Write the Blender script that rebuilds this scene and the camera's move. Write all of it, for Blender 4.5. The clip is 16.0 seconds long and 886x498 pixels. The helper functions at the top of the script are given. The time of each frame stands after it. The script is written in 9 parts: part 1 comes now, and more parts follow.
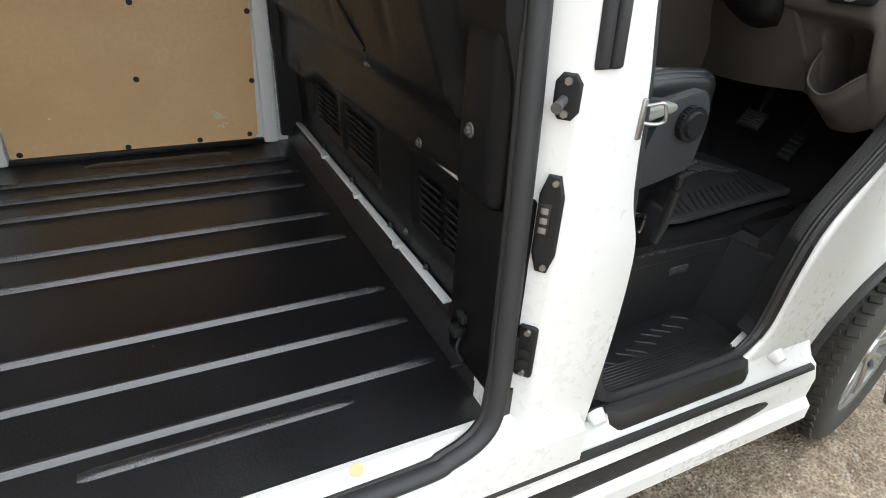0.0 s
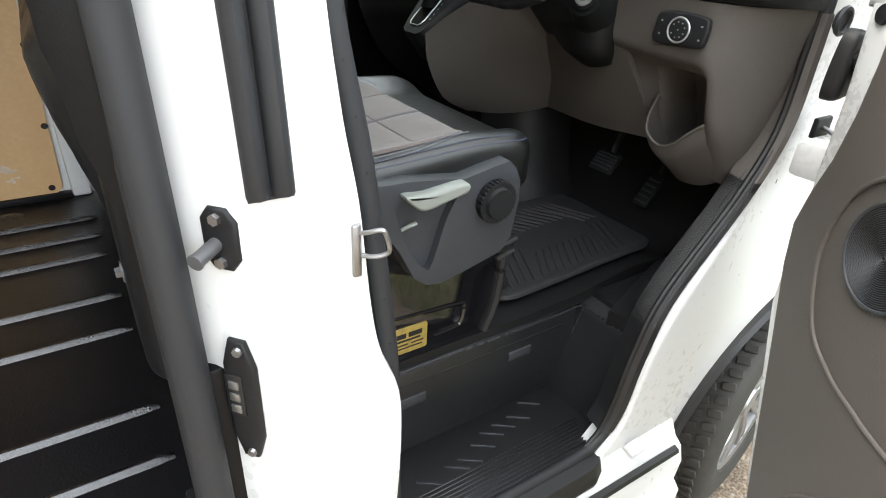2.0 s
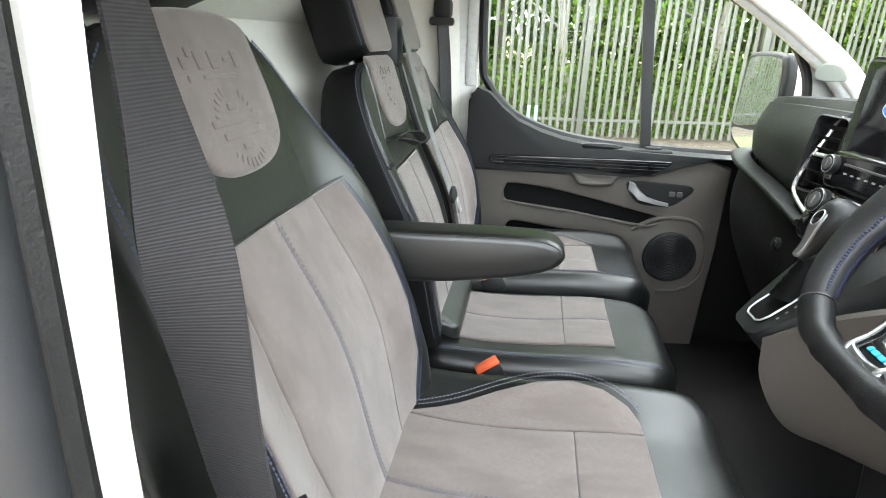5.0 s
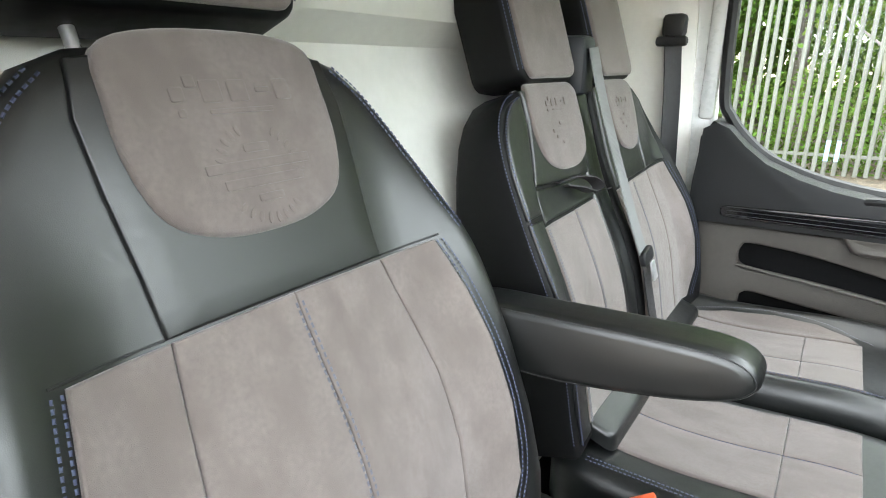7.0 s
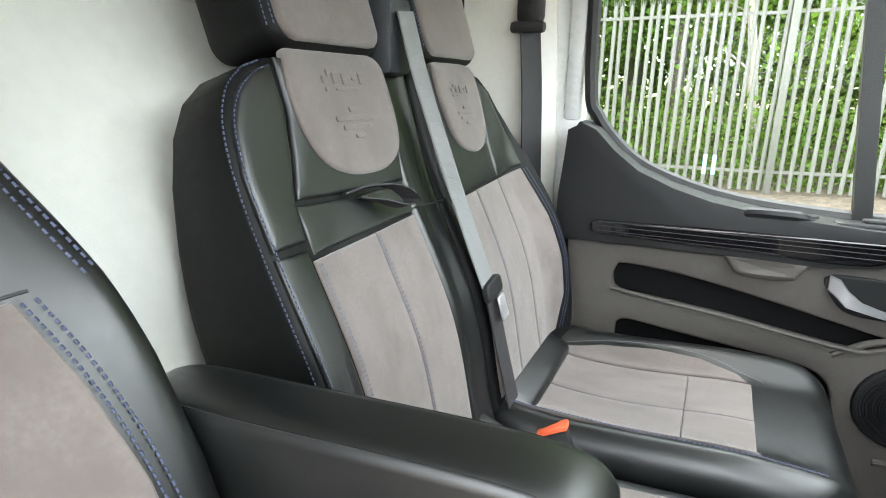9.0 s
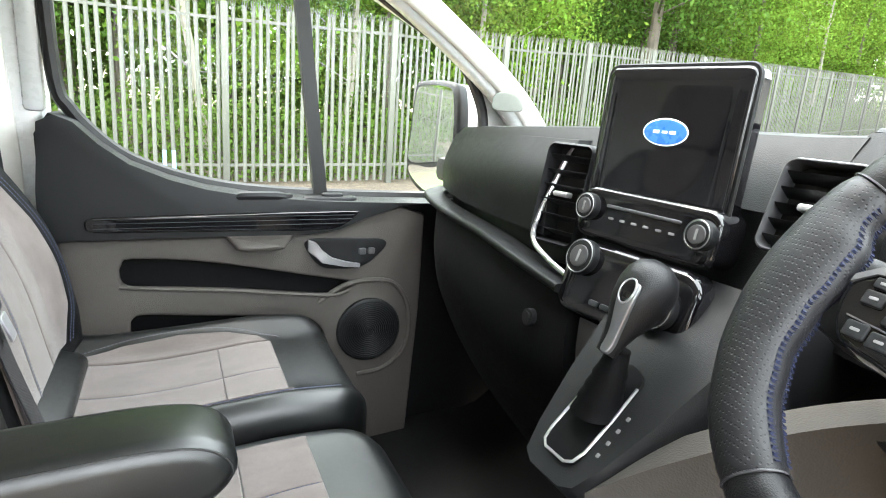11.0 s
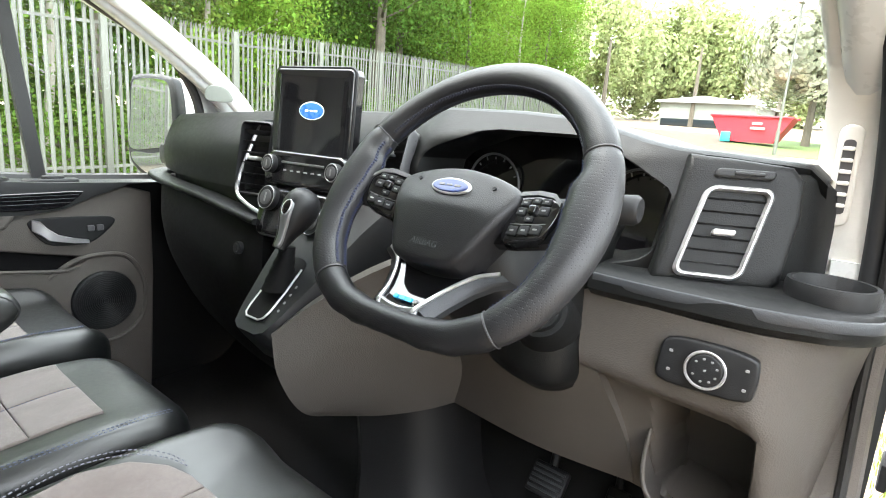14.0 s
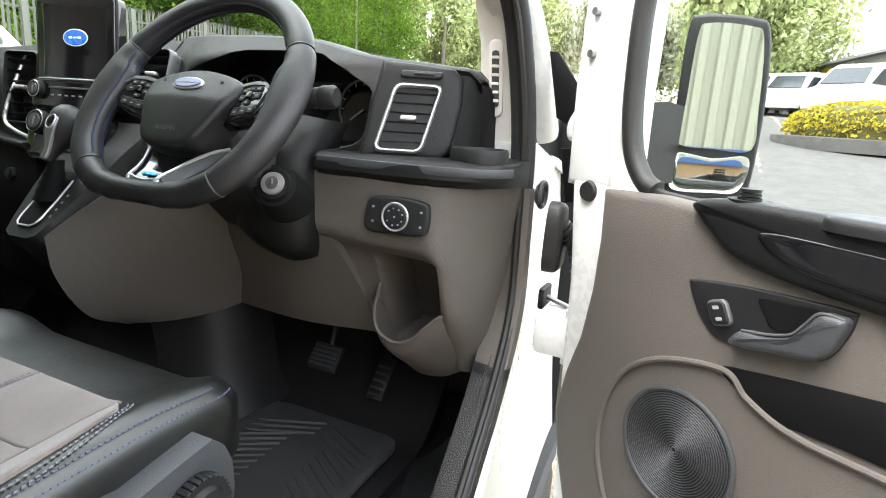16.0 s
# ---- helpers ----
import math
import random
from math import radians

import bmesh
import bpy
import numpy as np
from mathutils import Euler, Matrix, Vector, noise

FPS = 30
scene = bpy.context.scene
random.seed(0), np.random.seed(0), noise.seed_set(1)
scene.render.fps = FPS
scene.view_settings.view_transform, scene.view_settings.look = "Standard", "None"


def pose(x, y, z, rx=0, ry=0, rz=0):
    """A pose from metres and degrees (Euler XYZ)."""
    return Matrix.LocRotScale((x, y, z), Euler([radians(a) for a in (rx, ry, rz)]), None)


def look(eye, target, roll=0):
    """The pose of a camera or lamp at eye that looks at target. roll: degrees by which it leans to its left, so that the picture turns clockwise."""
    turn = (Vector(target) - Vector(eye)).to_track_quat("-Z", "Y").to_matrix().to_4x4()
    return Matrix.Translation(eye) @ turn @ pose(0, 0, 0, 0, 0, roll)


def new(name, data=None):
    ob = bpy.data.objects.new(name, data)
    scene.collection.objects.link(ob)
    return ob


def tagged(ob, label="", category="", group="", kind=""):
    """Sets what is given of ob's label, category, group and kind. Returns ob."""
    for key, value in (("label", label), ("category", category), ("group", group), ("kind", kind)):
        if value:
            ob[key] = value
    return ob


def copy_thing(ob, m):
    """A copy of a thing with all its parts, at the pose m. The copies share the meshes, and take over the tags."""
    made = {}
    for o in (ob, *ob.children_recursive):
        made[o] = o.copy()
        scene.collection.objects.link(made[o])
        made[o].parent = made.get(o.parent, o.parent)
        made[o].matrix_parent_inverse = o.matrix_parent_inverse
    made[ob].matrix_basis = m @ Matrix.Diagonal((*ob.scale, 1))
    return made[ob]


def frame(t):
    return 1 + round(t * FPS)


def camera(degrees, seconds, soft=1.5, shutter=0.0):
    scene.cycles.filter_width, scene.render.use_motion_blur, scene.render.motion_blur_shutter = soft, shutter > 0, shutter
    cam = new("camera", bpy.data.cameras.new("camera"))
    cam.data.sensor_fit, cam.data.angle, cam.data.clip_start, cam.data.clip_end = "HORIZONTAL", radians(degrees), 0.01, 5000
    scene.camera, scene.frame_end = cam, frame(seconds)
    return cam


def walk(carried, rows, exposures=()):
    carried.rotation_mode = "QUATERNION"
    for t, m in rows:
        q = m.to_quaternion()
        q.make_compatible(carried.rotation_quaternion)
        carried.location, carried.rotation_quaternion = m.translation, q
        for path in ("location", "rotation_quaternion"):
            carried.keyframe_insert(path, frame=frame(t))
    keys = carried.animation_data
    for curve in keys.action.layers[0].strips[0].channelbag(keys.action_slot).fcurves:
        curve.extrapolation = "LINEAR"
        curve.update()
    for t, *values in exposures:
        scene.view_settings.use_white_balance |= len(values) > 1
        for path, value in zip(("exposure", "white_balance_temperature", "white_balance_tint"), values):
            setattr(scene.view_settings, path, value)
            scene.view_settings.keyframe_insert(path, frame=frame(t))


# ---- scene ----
cam = camera(75.3, 16.0, soft=1.0)
PATH = [
    (0, (-0.574, -1.569, 1.406), (0.237, -0.021, 0.431), 3.6),
    (0.5, (-0.538, -1.547, 1.426), (0.456, -0.119, 0.44), 3.9),
    (1, (-0.448, -1.514, 1.444), (0.604, -0.126, 0.46), 3.7),
    (1.5, (-0.29, -1.485, 1.465), (0.76, -0.087, 0.494), 3.6),
    (2, (-0.14, -1.427, 1.476), (0.85, 0.013, 0.503), 3.4),
    (2.5, (-0.012, -1.333, 1.52), (0.899, 0.159, 0.549), 3.2),
    (3, (0.053, -1.278, 1.558), (0.846, 0.297, 0.614), 3.1),
    (3.5, (0.113, -1.219, 1.61), (0.735, 0.468, 0.733), 3.3),
    (4, (0.14, -1.168, 1.65), (0.495, 0.632, 0.854), 3.1),
    (4.5, (0.197, -1.095, 1.692), (0.231, 0.772, 0.976), 2.7),
    (5, (0.256, -1.025, 1.678), (-0.006, 0.835, 0.991), 2.2),
    (5.2, (0.284, -0.987, 1.672), (-0.102, 0.852, 0.988), 1.7),
    (7.5, (0.354, -0.686, 1.667), (-0.762, 0.863, 1.073), 0.2),
    (8, (0.352, -0.594, 1.655), (-0.742, 0.976, 1.07), 1.1),
    (8.5, (0.355, -0.499, 1.634), (-0.689, 1.113, 1.076), 0.5),
    (9, (0.356, -0.431, 1.61), (-0.46, 1.31, 1.06), 1.0),
    (9.5, (0.338, -0.401, 1.602), (0.013, 1.495, 1.055), 2.4),
    (10, (0.324, -0.411, 1.604), (0.492, 1.512, 1.078), 3.2),
    (12.3, (0.237, -0.723, 1.611), (1.528, 0.739, 1.171), 4.3),
    (12.5, (0.226, -0.752, 1.616), (1.559, 0.671, 1.172), 4.1),
    (13, (0.2, -0.808, 1.607), (1.616, 0.536, 1.172), 4.1),
    (13.5, (0.181, -0.857, 1.598), (1.642, 0.441, 1.171), 4.1),
    (14, (0.161, -0.885, 1.59), (1.666, 0.362, 1.166), 4.2),
    (14.5, (0.156, -0.93, 1.566), (1.703, 0.269, 1.15), 4.2),
    (15, (0.164, -0.999, 1.529), (1.766, 0.124, 1.115), 4.0),
    (15.5, (0.124, -1.076, 1.507), (1.811, -0.088, 1.082), 4.0),
    (16, (0.067, -1.166, 1.497), (1.837, -0.355, 1.04), 3.8),
]
walk(cam, [(t, look(eye, target, roll)) for t, eye, target, roll in PATH], exposures=[(0, 1.85), (1.5, 2.1), (2.5, 2.5), (3.5, 2.95), (4.5, 3.15), (5, 3.35), (7.5, 3.5), (8.5, 3.5), (10, 3.6), (12.5, 3.5), (14, 3.42), (15, 3.12), (16, 2.76)])

# ---- sky and sun: bright, softly overcast ----
world = bpy.data.worlds.new("sky")
scene.world = world
world.use_nodes = True
wn, wl = world.node_tree.nodes, world.node_tree.links
wn.clear()
sky = wn.new("ShaderNodeTexSky")
sky.sky_type, sky.sun_disc = "NISHITA", False
sky.sun_elevation, sky.sun_rotation = radians(61), radians(293)
sky.air_density, sky.dust_density, sky.ozone_density = 1.0, 4.0, 1.0
veil = wn.new("ShaderNodeMixRGB")
veil.inputs[0].default_value = 0.72
veil.inputs[2].default_value = (8.5, 8.8, 9.0, 1)
bg = wn.new("ShaderNodeBackground")
bg.inputs[1].default_value = 0.15
wout = wn.new("ShaderNodeOutputWorld")
wl.new(sky.outputs[0], veil.inputs[1])
wl.new(veil.outputs[0], bg.inputs[0])
wl.new(bg.outputs[0], wout.inputs[0])
sun = new("sun", bpy.data.lights.new("sun", "SUN"))
sun.data.energy, sun.data.angle, sun.data.color = 1.2, radians(38), (1.0, 0.97, 0.92)
sun.matrix_world = look((-7, 3, 14), (0, 0, 0))

# ---- helpers ----
V = Vector


def part(name, bm, material, parent=None, label="", sharp=0.7):
    """Links a bmesh as one mesh object, smooth but for its sharp edges."""
    bmesh.ops.recalc_face_normals(bm, faces=bm.faces)
    for f in bm.faces:
        f.smooth = True
    for e in bm.edges:
        if len(e.link_faces) == 2 and e.calc_face_angle(0) > sharp:
            e.smooth = False
    me = bpy.data.meshes.new(name)
    bm.to_mesh(me)
    bm.free()
    for m in material if isinstance(material, (list, tuple)) else (material,):
        me.materials.append(m)
    ob = new(name, me)
    ob.parent = parent
    if label:
        ob["label"] = label
    return ob


def thing(name, label, category, at=(0, 0, 0), group="", kind=""):
    ob = new(name)
    ob.location = at
    ob.empty_display_size = 0.05
    return tagged(ob, label, category, group, kind)


def B():
    return bmesh.new()


def box(bm, lo, hi, bev=0.004, seg=2, m=None):
    """A bevelled box between two corners, turned by m."""
    lo, hi = V(lo), V(hi)
    got = bmesh.ops.create_cube(bm, size=1.0)["verts"]
    c, s = (lo + hi) / 2, hi - lo
    for v in got:
        v.co = V((v.co.x * s.x, v.co.y * s.y, v.co.z * s.z))
    if bev:
        es = list({e for v in got for e in v.link_edges})
        done = bmesh.ops.bevel(bm, geom=es, offset=bev, segments=seg, affect="EDGES", profile=0.5)
        got = list({v for f in done["faces"] for v in f.verts} | {v for v in got if v.is_valid})
    mm = Matrix.Translation(c)
    if m is not None:
        mm = m @ mm
    for v in got:
        v.co = mm @ v.co
    return bm


def cyl(bm, a, b, r, r2=None, n=20, cap=True):
    a, b = V(a), V(b)
    d = b - a
    m = Matrix.Translation((a + b) / 2) @ d.to_track_quat("Z", "Y").to_matrix().to_4x4()
    bmesh.ops.create_cone(bm, cap_ends=cap, segments=n, radius1=r, radius2=r if r2 is None else r2, depth=d.length, matrix=m)
    return bm


def spline(pts, n=8, closed=False):
    """Catmull-Rom through the points."""
    p = [V(q) for q in pts]
    k = len(p)
    out = []
    for i in range(k if closed else k - 1):
        a = p[(i - 1) % k] if closed or i else p[i] * 2 - p[i + 1]
        b, c = p[i], p[(i + 1) % k]
        d = p[(i + 2) % k] if closed or i + 2 < k else c * 2 - b
        for j in range(n):
            t = j / n
            out.append(0.5 * (2 * b + (c - a) * t + (2 * a - 5 * b + 4 * c - d) * t * t + (3 * b - a - 3 * c + d) * t ** 3))
    if not closed:
        out.append(p[-1])
    return out


def sweep(bm, pts, section, up=(0, 0, 1), closed=False, caps=True):
    """Carries a closed 2D section (side, up) along pts."""
    pts = [V(p) for p in pts]
    k, rings = len(pts), []
    up = V(up)
    for i, p in enumerate(pts):
        a = pts[(i - 1) % k] if closed or i else p
        b = pts[(i + 1) % k] if closed or i < k - 1 else p
        t = (b - a).normalized()
        s = t.cross(up)
        s = s.normalized() if s.length > 1e-4 else V((1, 0, 0))
        u = s.cross(t).normalized()
        rings.append([bm.verts.new(p + s * x + u * y) for x, y in section])
    m = len(section)
    for i in range(k if closed else k - 1):
        r0, r1 = rings[i], rings[(i + 1) % k]
        for j in range(m):
            bm.faces.new((r0[j], r0[(j + 1) % m], r1[(j + 1) % m], r1[j]))
    if caps and not closed:
        bm.faces.new(rings[0][::-1])
        bm.faces.new(rings[-1])
    return bm


def ring(r, n=8, r2=None):
    return [(r * math.cos(2 * math.pi * i / n), (r2 or r) * math.sin(2 * math.pi * i / n)) for i in range(n)]


def tube(bm, pts, r, n=8, up=(0, 0, 1), closed=False, r2=None):
    return sweep(bm, pts, ring(r, n, r2), up, closed)


def flat(w, t):
    return [(-w / 2, -t / 2), (w / 2, -t / 2), (w / 2, t / 2), (-w / 2, t / 2)]


def rrect(w, h, r, n=5, cx=0, cy=0):
    """Outline of a rounded rectangle, anticlockwise."""
    out = []
    for sx, sy, a0 in ((1, 1, 0), (-1, 1, 90), (-1, -1, 180), (1, -1, 270)):
        for i in range(n + 1):
            a = radians(a0 + 90 * i / n)
            out.append((cx + sx * (w / 2 - r) + r * math.cos(a), cy + sy * (h / 2 - r) + r * math.sin(a)))
    return out


def dense(poly, step):
    """Adds points along the edges of an outline."""
    out = []
    for i, p in enumerate(poly):
        q = poly[(i + 1) % len(poly)]
        k = max(1, int(math.dist(p, q) / step))
        out += [(p[0] + (q[0] - p[0]) * j / k, p[1] + (q[1] - p[1]) * j / k) for j in range(k)]
    return out


def curved(poly, n=5):
    """A smooth closed outline through the points."""
    return [(p.x, p.y) for p in spline([(x, y, 0) for x, y in poly], n, True)]


def inset(poly, d):
    k, out = len(poly), []
    area = sum(poly[i][0] * poly[(i + 1) % k][1] - poly[(i + 1) % k][0] * poly[i][1] for i in range(k))
    s = 1 if area > 0 else -1
    for i in range(k):
        a, b = V(poly[i - 1]), V(poly[(i + 1) % k])
        t = b - a
        t = t.normalized() if t.length > 1e-9 else V((1, 0))
        out.append((poly[i][0] - t.y * d * s, poly[i][1] + t.x * d * s))
    return out


def puff(bm, poly, place, h0, h1, r, crown=0.0, steps=3, inner=(0.8, 0.55, 0.28), bottom=True, rb=0.0):
    """A padded solid over a star-shaped outline: place(u, v, h) lays it out, r rounds its upper edge."""
    rings = [(poly, h0)] if not rb else [(inset(poly, rb), h0), (inset(poly, rb * 0.3), h0 + rb * 0.3), (poly, h0 + rb)]
    for i in range(steps + 1):
        a = math.pi / 2 * i / steps
        rings.append((inset(poly, r * (1 - math.cos(a))), h1 - r + r * math.sin(a)))
    last = rings[-1][0]
    cx, cy = sum(p[0] for p in last) / len(last), sum(p[1] for p in last) / len(last)
    for s in inner:
        rings.append(([(cx + (x - cx) * s, cy + (y - cy) * s) for x, y in last], h1 + crown * (1 - s * s)))
    made = [[bm.verts.new(place(x, y, h)) for x, y in q] for q, h in rings]
    k = len(poly)
    for a, b in zip(made, made[1:]):
        for i in range(k):
            bm.faces.new((a[i], a[(i + 1) % k], b[(i + 1) % k], b[i]))
    c = bm.verts.new(place(cx, cy, h1 + crown))
    for i in range(k):
        bm.faces.new((made[-1][i], made[-1][(i + 1) % k], c))
    if bottom:
        bm.faces.new(made[0][::-1])
    return bm


def frame_of(origin, u, v):
    """place() for puff on a flat plane: origin, two directions, the third is the height."""
    o, u, v = V(origin), V(u).normalized(), V(v).normalized()
    n = u.cross(v)
    return lambda a, b, h: o + u * a + v * b + n * h


def plate(bm, poly, place, h0, h1, bev=0.0, holes=(), seg=2):
    """An outline (with holes) drawn out from h0 to h1."""
    loops = []
    for q in (poly, *holes):
        vs = [bm.verts.new(place(x, y, h1)) for x, y in q]
        loops.append(vs)
    es = [bm.edges.new((vs[i], vs[(i + 1) % len(vs)])) for vs in loops for i in range(len(vs))]
    if holes:
        fs = [f for f in bmesh.ops.triangle_fill(bm, edges=es, use_beauty=True)["geom"] if isinstance(f, bmesh.types.BMFace)]
    else:
        fs = [bm.faces.new(loops[0])]
    top = {v: bm.verts.new(v.co) for vs in loops for v in vs}
    low = place(0, 0, h0) - place(0, 0, h1)
    for v, w in top.items():
        w.co = v.co + low
    for f in list(fs):
        bm.faces.new([top[v] for v in f.verts][::-1])
    for vs in loops:
        for i in range(len(vs)):
            a, b = vs[i], vs[(i + 1) % len(vs)]
            bm.faces.new((a, b, top[b], top[a]))
    if bev:
        bmesh.ops.recalc_face_normals(bm, faces=bm.faces)
        bmesh.ops.bevel(bm, geom=es, offset=bev, segments=seg, affect="EDGES", profile=0.5, clamp_overlap=True)
    return bm


def shell(bm, f, nu, nv, back):
    """A sheet f(u, v), u and v from 0 to 1, with thickness towards back."""
    back = V(back)
    g = [[bm.verts.new(f(i / nu, j / nv)) for j in range(nv + 1)] for i in range(nu + 1)]
    h = [[bm.verts.new(v.co + back) for v in row] for row in g]
    for i in range(nu):
        for j in range(nv):
            bm.faces.new((g[i][j], g[i + 1][j], g[i + 1][j + 1], g[i][j + 1]))
            bm.faces.new((h[i][j], h[i][j + 1], h[i + 1][j + 1], h[i + 1][j]))
    for i in range(nu):
        for j in (0, nv):
            bm.faces.new((g[i][j], g[i + 1][j], h[i + 1][j], h[i][j]))
    for j in range(nv):
        for i in (0, nu):
            bm.faces.new((g[i][j], g[i][j + 1], h[i][j + 1], h[i][j]))
    return bm


def loft(bm, sections, caps=True, closed=True):
    rings = [[bm.verts.new(p) for p in s] for s in sections]
    m = len(rings[0])
    for a, b in zip(rings, rings[1:]):
        for j in range(m if closed else m - 1):
            bm.faces.new((a[j], a[(j + 1) % m], b[(j + 1) % m], b[j]))
    if caps and closed:
        bm.faces.new(rings[0][::-1])
        bm.faces.new(rings[-1])
    return bm


def stitches(bm, pts, normal, big=1.0):
    """Short raised threads along a line."""
    length, gap, w, h = 0.0042 * big, 0.0022 * big, 0.0024 * big, 0.0012 * big
    pts = [V(p) for p in pts]
    normal = V(normal)
    run = [0.0]
    for a, b in zip(pts, pts[1:]):
        run.append(run[-1] + (b - a).length)

    def at(s):
        i = 1
        while i < len(run) - 1 and run[i] < s:
            i += 1
        return pts[i - 1].lerp(pts[i], (s - run[i - 1]) / max(1e-9, run[i] - run[i - 1]))
    for i in range(int(run[-1] / (length + gap))):
        p, q = at(i * (length + gap)), at(i * (length + gap) + length)
        t = (q - p).normalized()
        side = t.cross(normal).normalized()
        n = side.cross(t)
        vs = [bm.verts.new(c) for c in (p - side * w / 2, q - side * w / 2, q + side * w / 2, p + side * w / 2, p.lerp(q, 0.2) + n * h, p.lerp(q, 0.8) + n * h)]
        for f in ((0, 1, 5, 4), (3, 4, 5, 2), (0, 4, 3), (1, 2, 5)):
            bm.faces.new([vs[k] for k in f])
    return bm


def edge_h(d, r=0.045):
    """Fall of a puff's rounded edge at distance d inside its outline."""
    return 0.0 if d >= r else -r + r * math.sqrt(max(0.0, 1 - (1 - max(0.0, d) / r) ** 2))


def uv_line(place, pts, h, n=8):
    """A smooth line laid on a padded surface: pts are (u, v); h is a height or a function of (u, v)."""
    return [place(p.x, p.y, h(p.x, p.y) if callable(h) else h) for p in spline([(u, v, 0) for u, v in pts], n)]


def smooth01(a, b, x):
    t = min(1, max(0, (x - a) / (b - a)))
    return t * t * (3 - 2 * t)


def hump(c, w, x):
    """1 at c, 0 beyond w, smooth."""
    return 1 - smooth01(0, w, abs(x - c))


# ---- materials ----
def material(name, colour, rough=0.5, metal=0.0, vary=0.12, grain=0.0, grain_scale=900.0, cells=False, wave=0.0, sheen=0.0, coat=0.0, spec=0.5, blotch=4.0, emit=0.0,
             rough_vary=0.08, second=None, mix_scale=6.0, mix_lo=0.45, mix_hi=0.6, per_object=0.0):
    m = bpy.data.materials.new(name)
    m.use_nodes = True
    n, l = m.node_tree.nodes, m.node_tree.links
    p = n["Principled BSDF"]
    at = n.new("ShaderNodeTexCoord")
    big, small = n.new("ShaderNodeTexNoise"), n.new("ShaderNodeTexNoise")
    big.inputs["Scale"].default_value, big.inputs["Detail"].default_value = blotch, 5
    small.inputs["Scale"].default_value, small.inputs["Detail"].default_value = blotch * 22, 3
    for t in (big, small):
        l.new(at.outputs["Object"], t.inputs["Vector"])
    both = n.new("ShaderNodeMath")
    both.operation = "ADD"
    l.new(big.outputs["Fac"], both.inputs[0])
    l.new(small.outputs["Fac"], both.inputs[1])
    ramp = n.new("ShaderNodeMapRange")
    ramp.inputs["From Min"].default_value, ramp.inputs["From Max"].default_value = 0.6, 1.4
    ramp.inputs["To Min"].default_value, ramp.inputs["To Max"].default_value = 1 - vary, 1 + vary
    l.new(both.outputs[0], ramp.inputs["Value"])
    tint = n.new("ShaderNodeMixRGB")
    tint.blend_type = "MULTIPLY"
    tint.inputs[0].default_value = 1
    tint.inputs[1].default_value = (*colour, 1)
    l.new(ramp.outputs[0], tint.inputs[2])
    col = tint.outputs[0]
    if second:
        blend, pick, edge = n.new("ShaderNodeMixRGB"), n.new("ShaderNodeTexNoise"), n.new("ShaderNodeMapRange")
        pick.inputs["Scale"].default_value, pick.inputs["Detail"].default_value = mix_scale, 7
        l.new(at.outputs["Object"], pick.inputs["Vector"])
        edge.inputs["From Min"].default_value, edge.inputs["From Max"].default_value = mix_lo, mix_hi
        l.new(pick.outputs["Fac"], edge.inputs["Value"])
        l.new(edge.outputs[0], blend.inputs[0])
        l.new(col, blend.inputs[1])
        blend.inputs[2].default_value = (*second, 1)
        col = blend.outputs[0]
    if per_object:
        info, rng, mul = n.new("ShaderNodeObjectInfo"), n.new("ShaderNodeMapRange"), n.new("ShaderNodeMixRGB")
        rng.inputs["To Min"].default_value, rng.inputs["To Max"].default_value = 1 - per_object, 1 + per_object
        l.new(info.outputs["Random"], rng.inputs["Value"])
        mul.blend_type = "MULTIPLY"
        mul.inputs[0].default_value = 1
        l.new(col, mul.inputs[1])
        l.new(rng.outputs[0], mul.inputs[2])
        col = mul.outputs[0]
    l.new(col, p.inputs["Base Color"])
    rr = n.new("ShaderNodeMapRange")
    rr.inputs["From Min"].default_value, rr.inputs["From Max"].default_value = 0.6, 1.4
    rr.inputs["To Min"].default_value, rr.inputs["To Max"].default_value = max(0.02, rough - rough_vary), min(1, rough + rough_vary)
    l.new(both.outputs[0], rr.inputs["Value"])
    l.new(rr.outputs[0], p.inputs["Roughness"])
    p.inputs["Metallic"].default_value = metal
    p.inputs["Specular IOR Level"].default_value = spec
    if sheen:
        p.inputs["Sheen Weight"].default_value, p.inputs["Sheen Roughness"].default_value = sheen, 0.5
    if coat:
        p.inputs["Coat Weight"].default_value, p.inputs["Coat Roughness"].default_value = coat, 0.06
    if emit:
        p.inputs["Emission Color"].default_value, p.inputs["Emission Strength"].default_value = (*colour, 1), emit
    if grain:
        if cells:
            tex = n.new("ShaderNodeTexVoronoi")
            src = tex.outputs["Distance"]
        else:
            tex = n.new("ShaderNodeTexNoise")
            tex.inputs["Detail"].default_value = 4
            src = tex.outputs["Fac"]
        tex.inputs["Scale"].default_value = grain_scale
        l.new(at.outputs["Object"], tex.inputs["Vector"])
        bump = n.new("ShaderNodeBump")
        bump.inputs["Strength"].default_value, bump.inputs["Distance"].default_value = grain, 0.002
        l.new(src, bump.inputs["Height"])
        l.new(bump.outputs[0], p.inputs["Normal"])
    return m


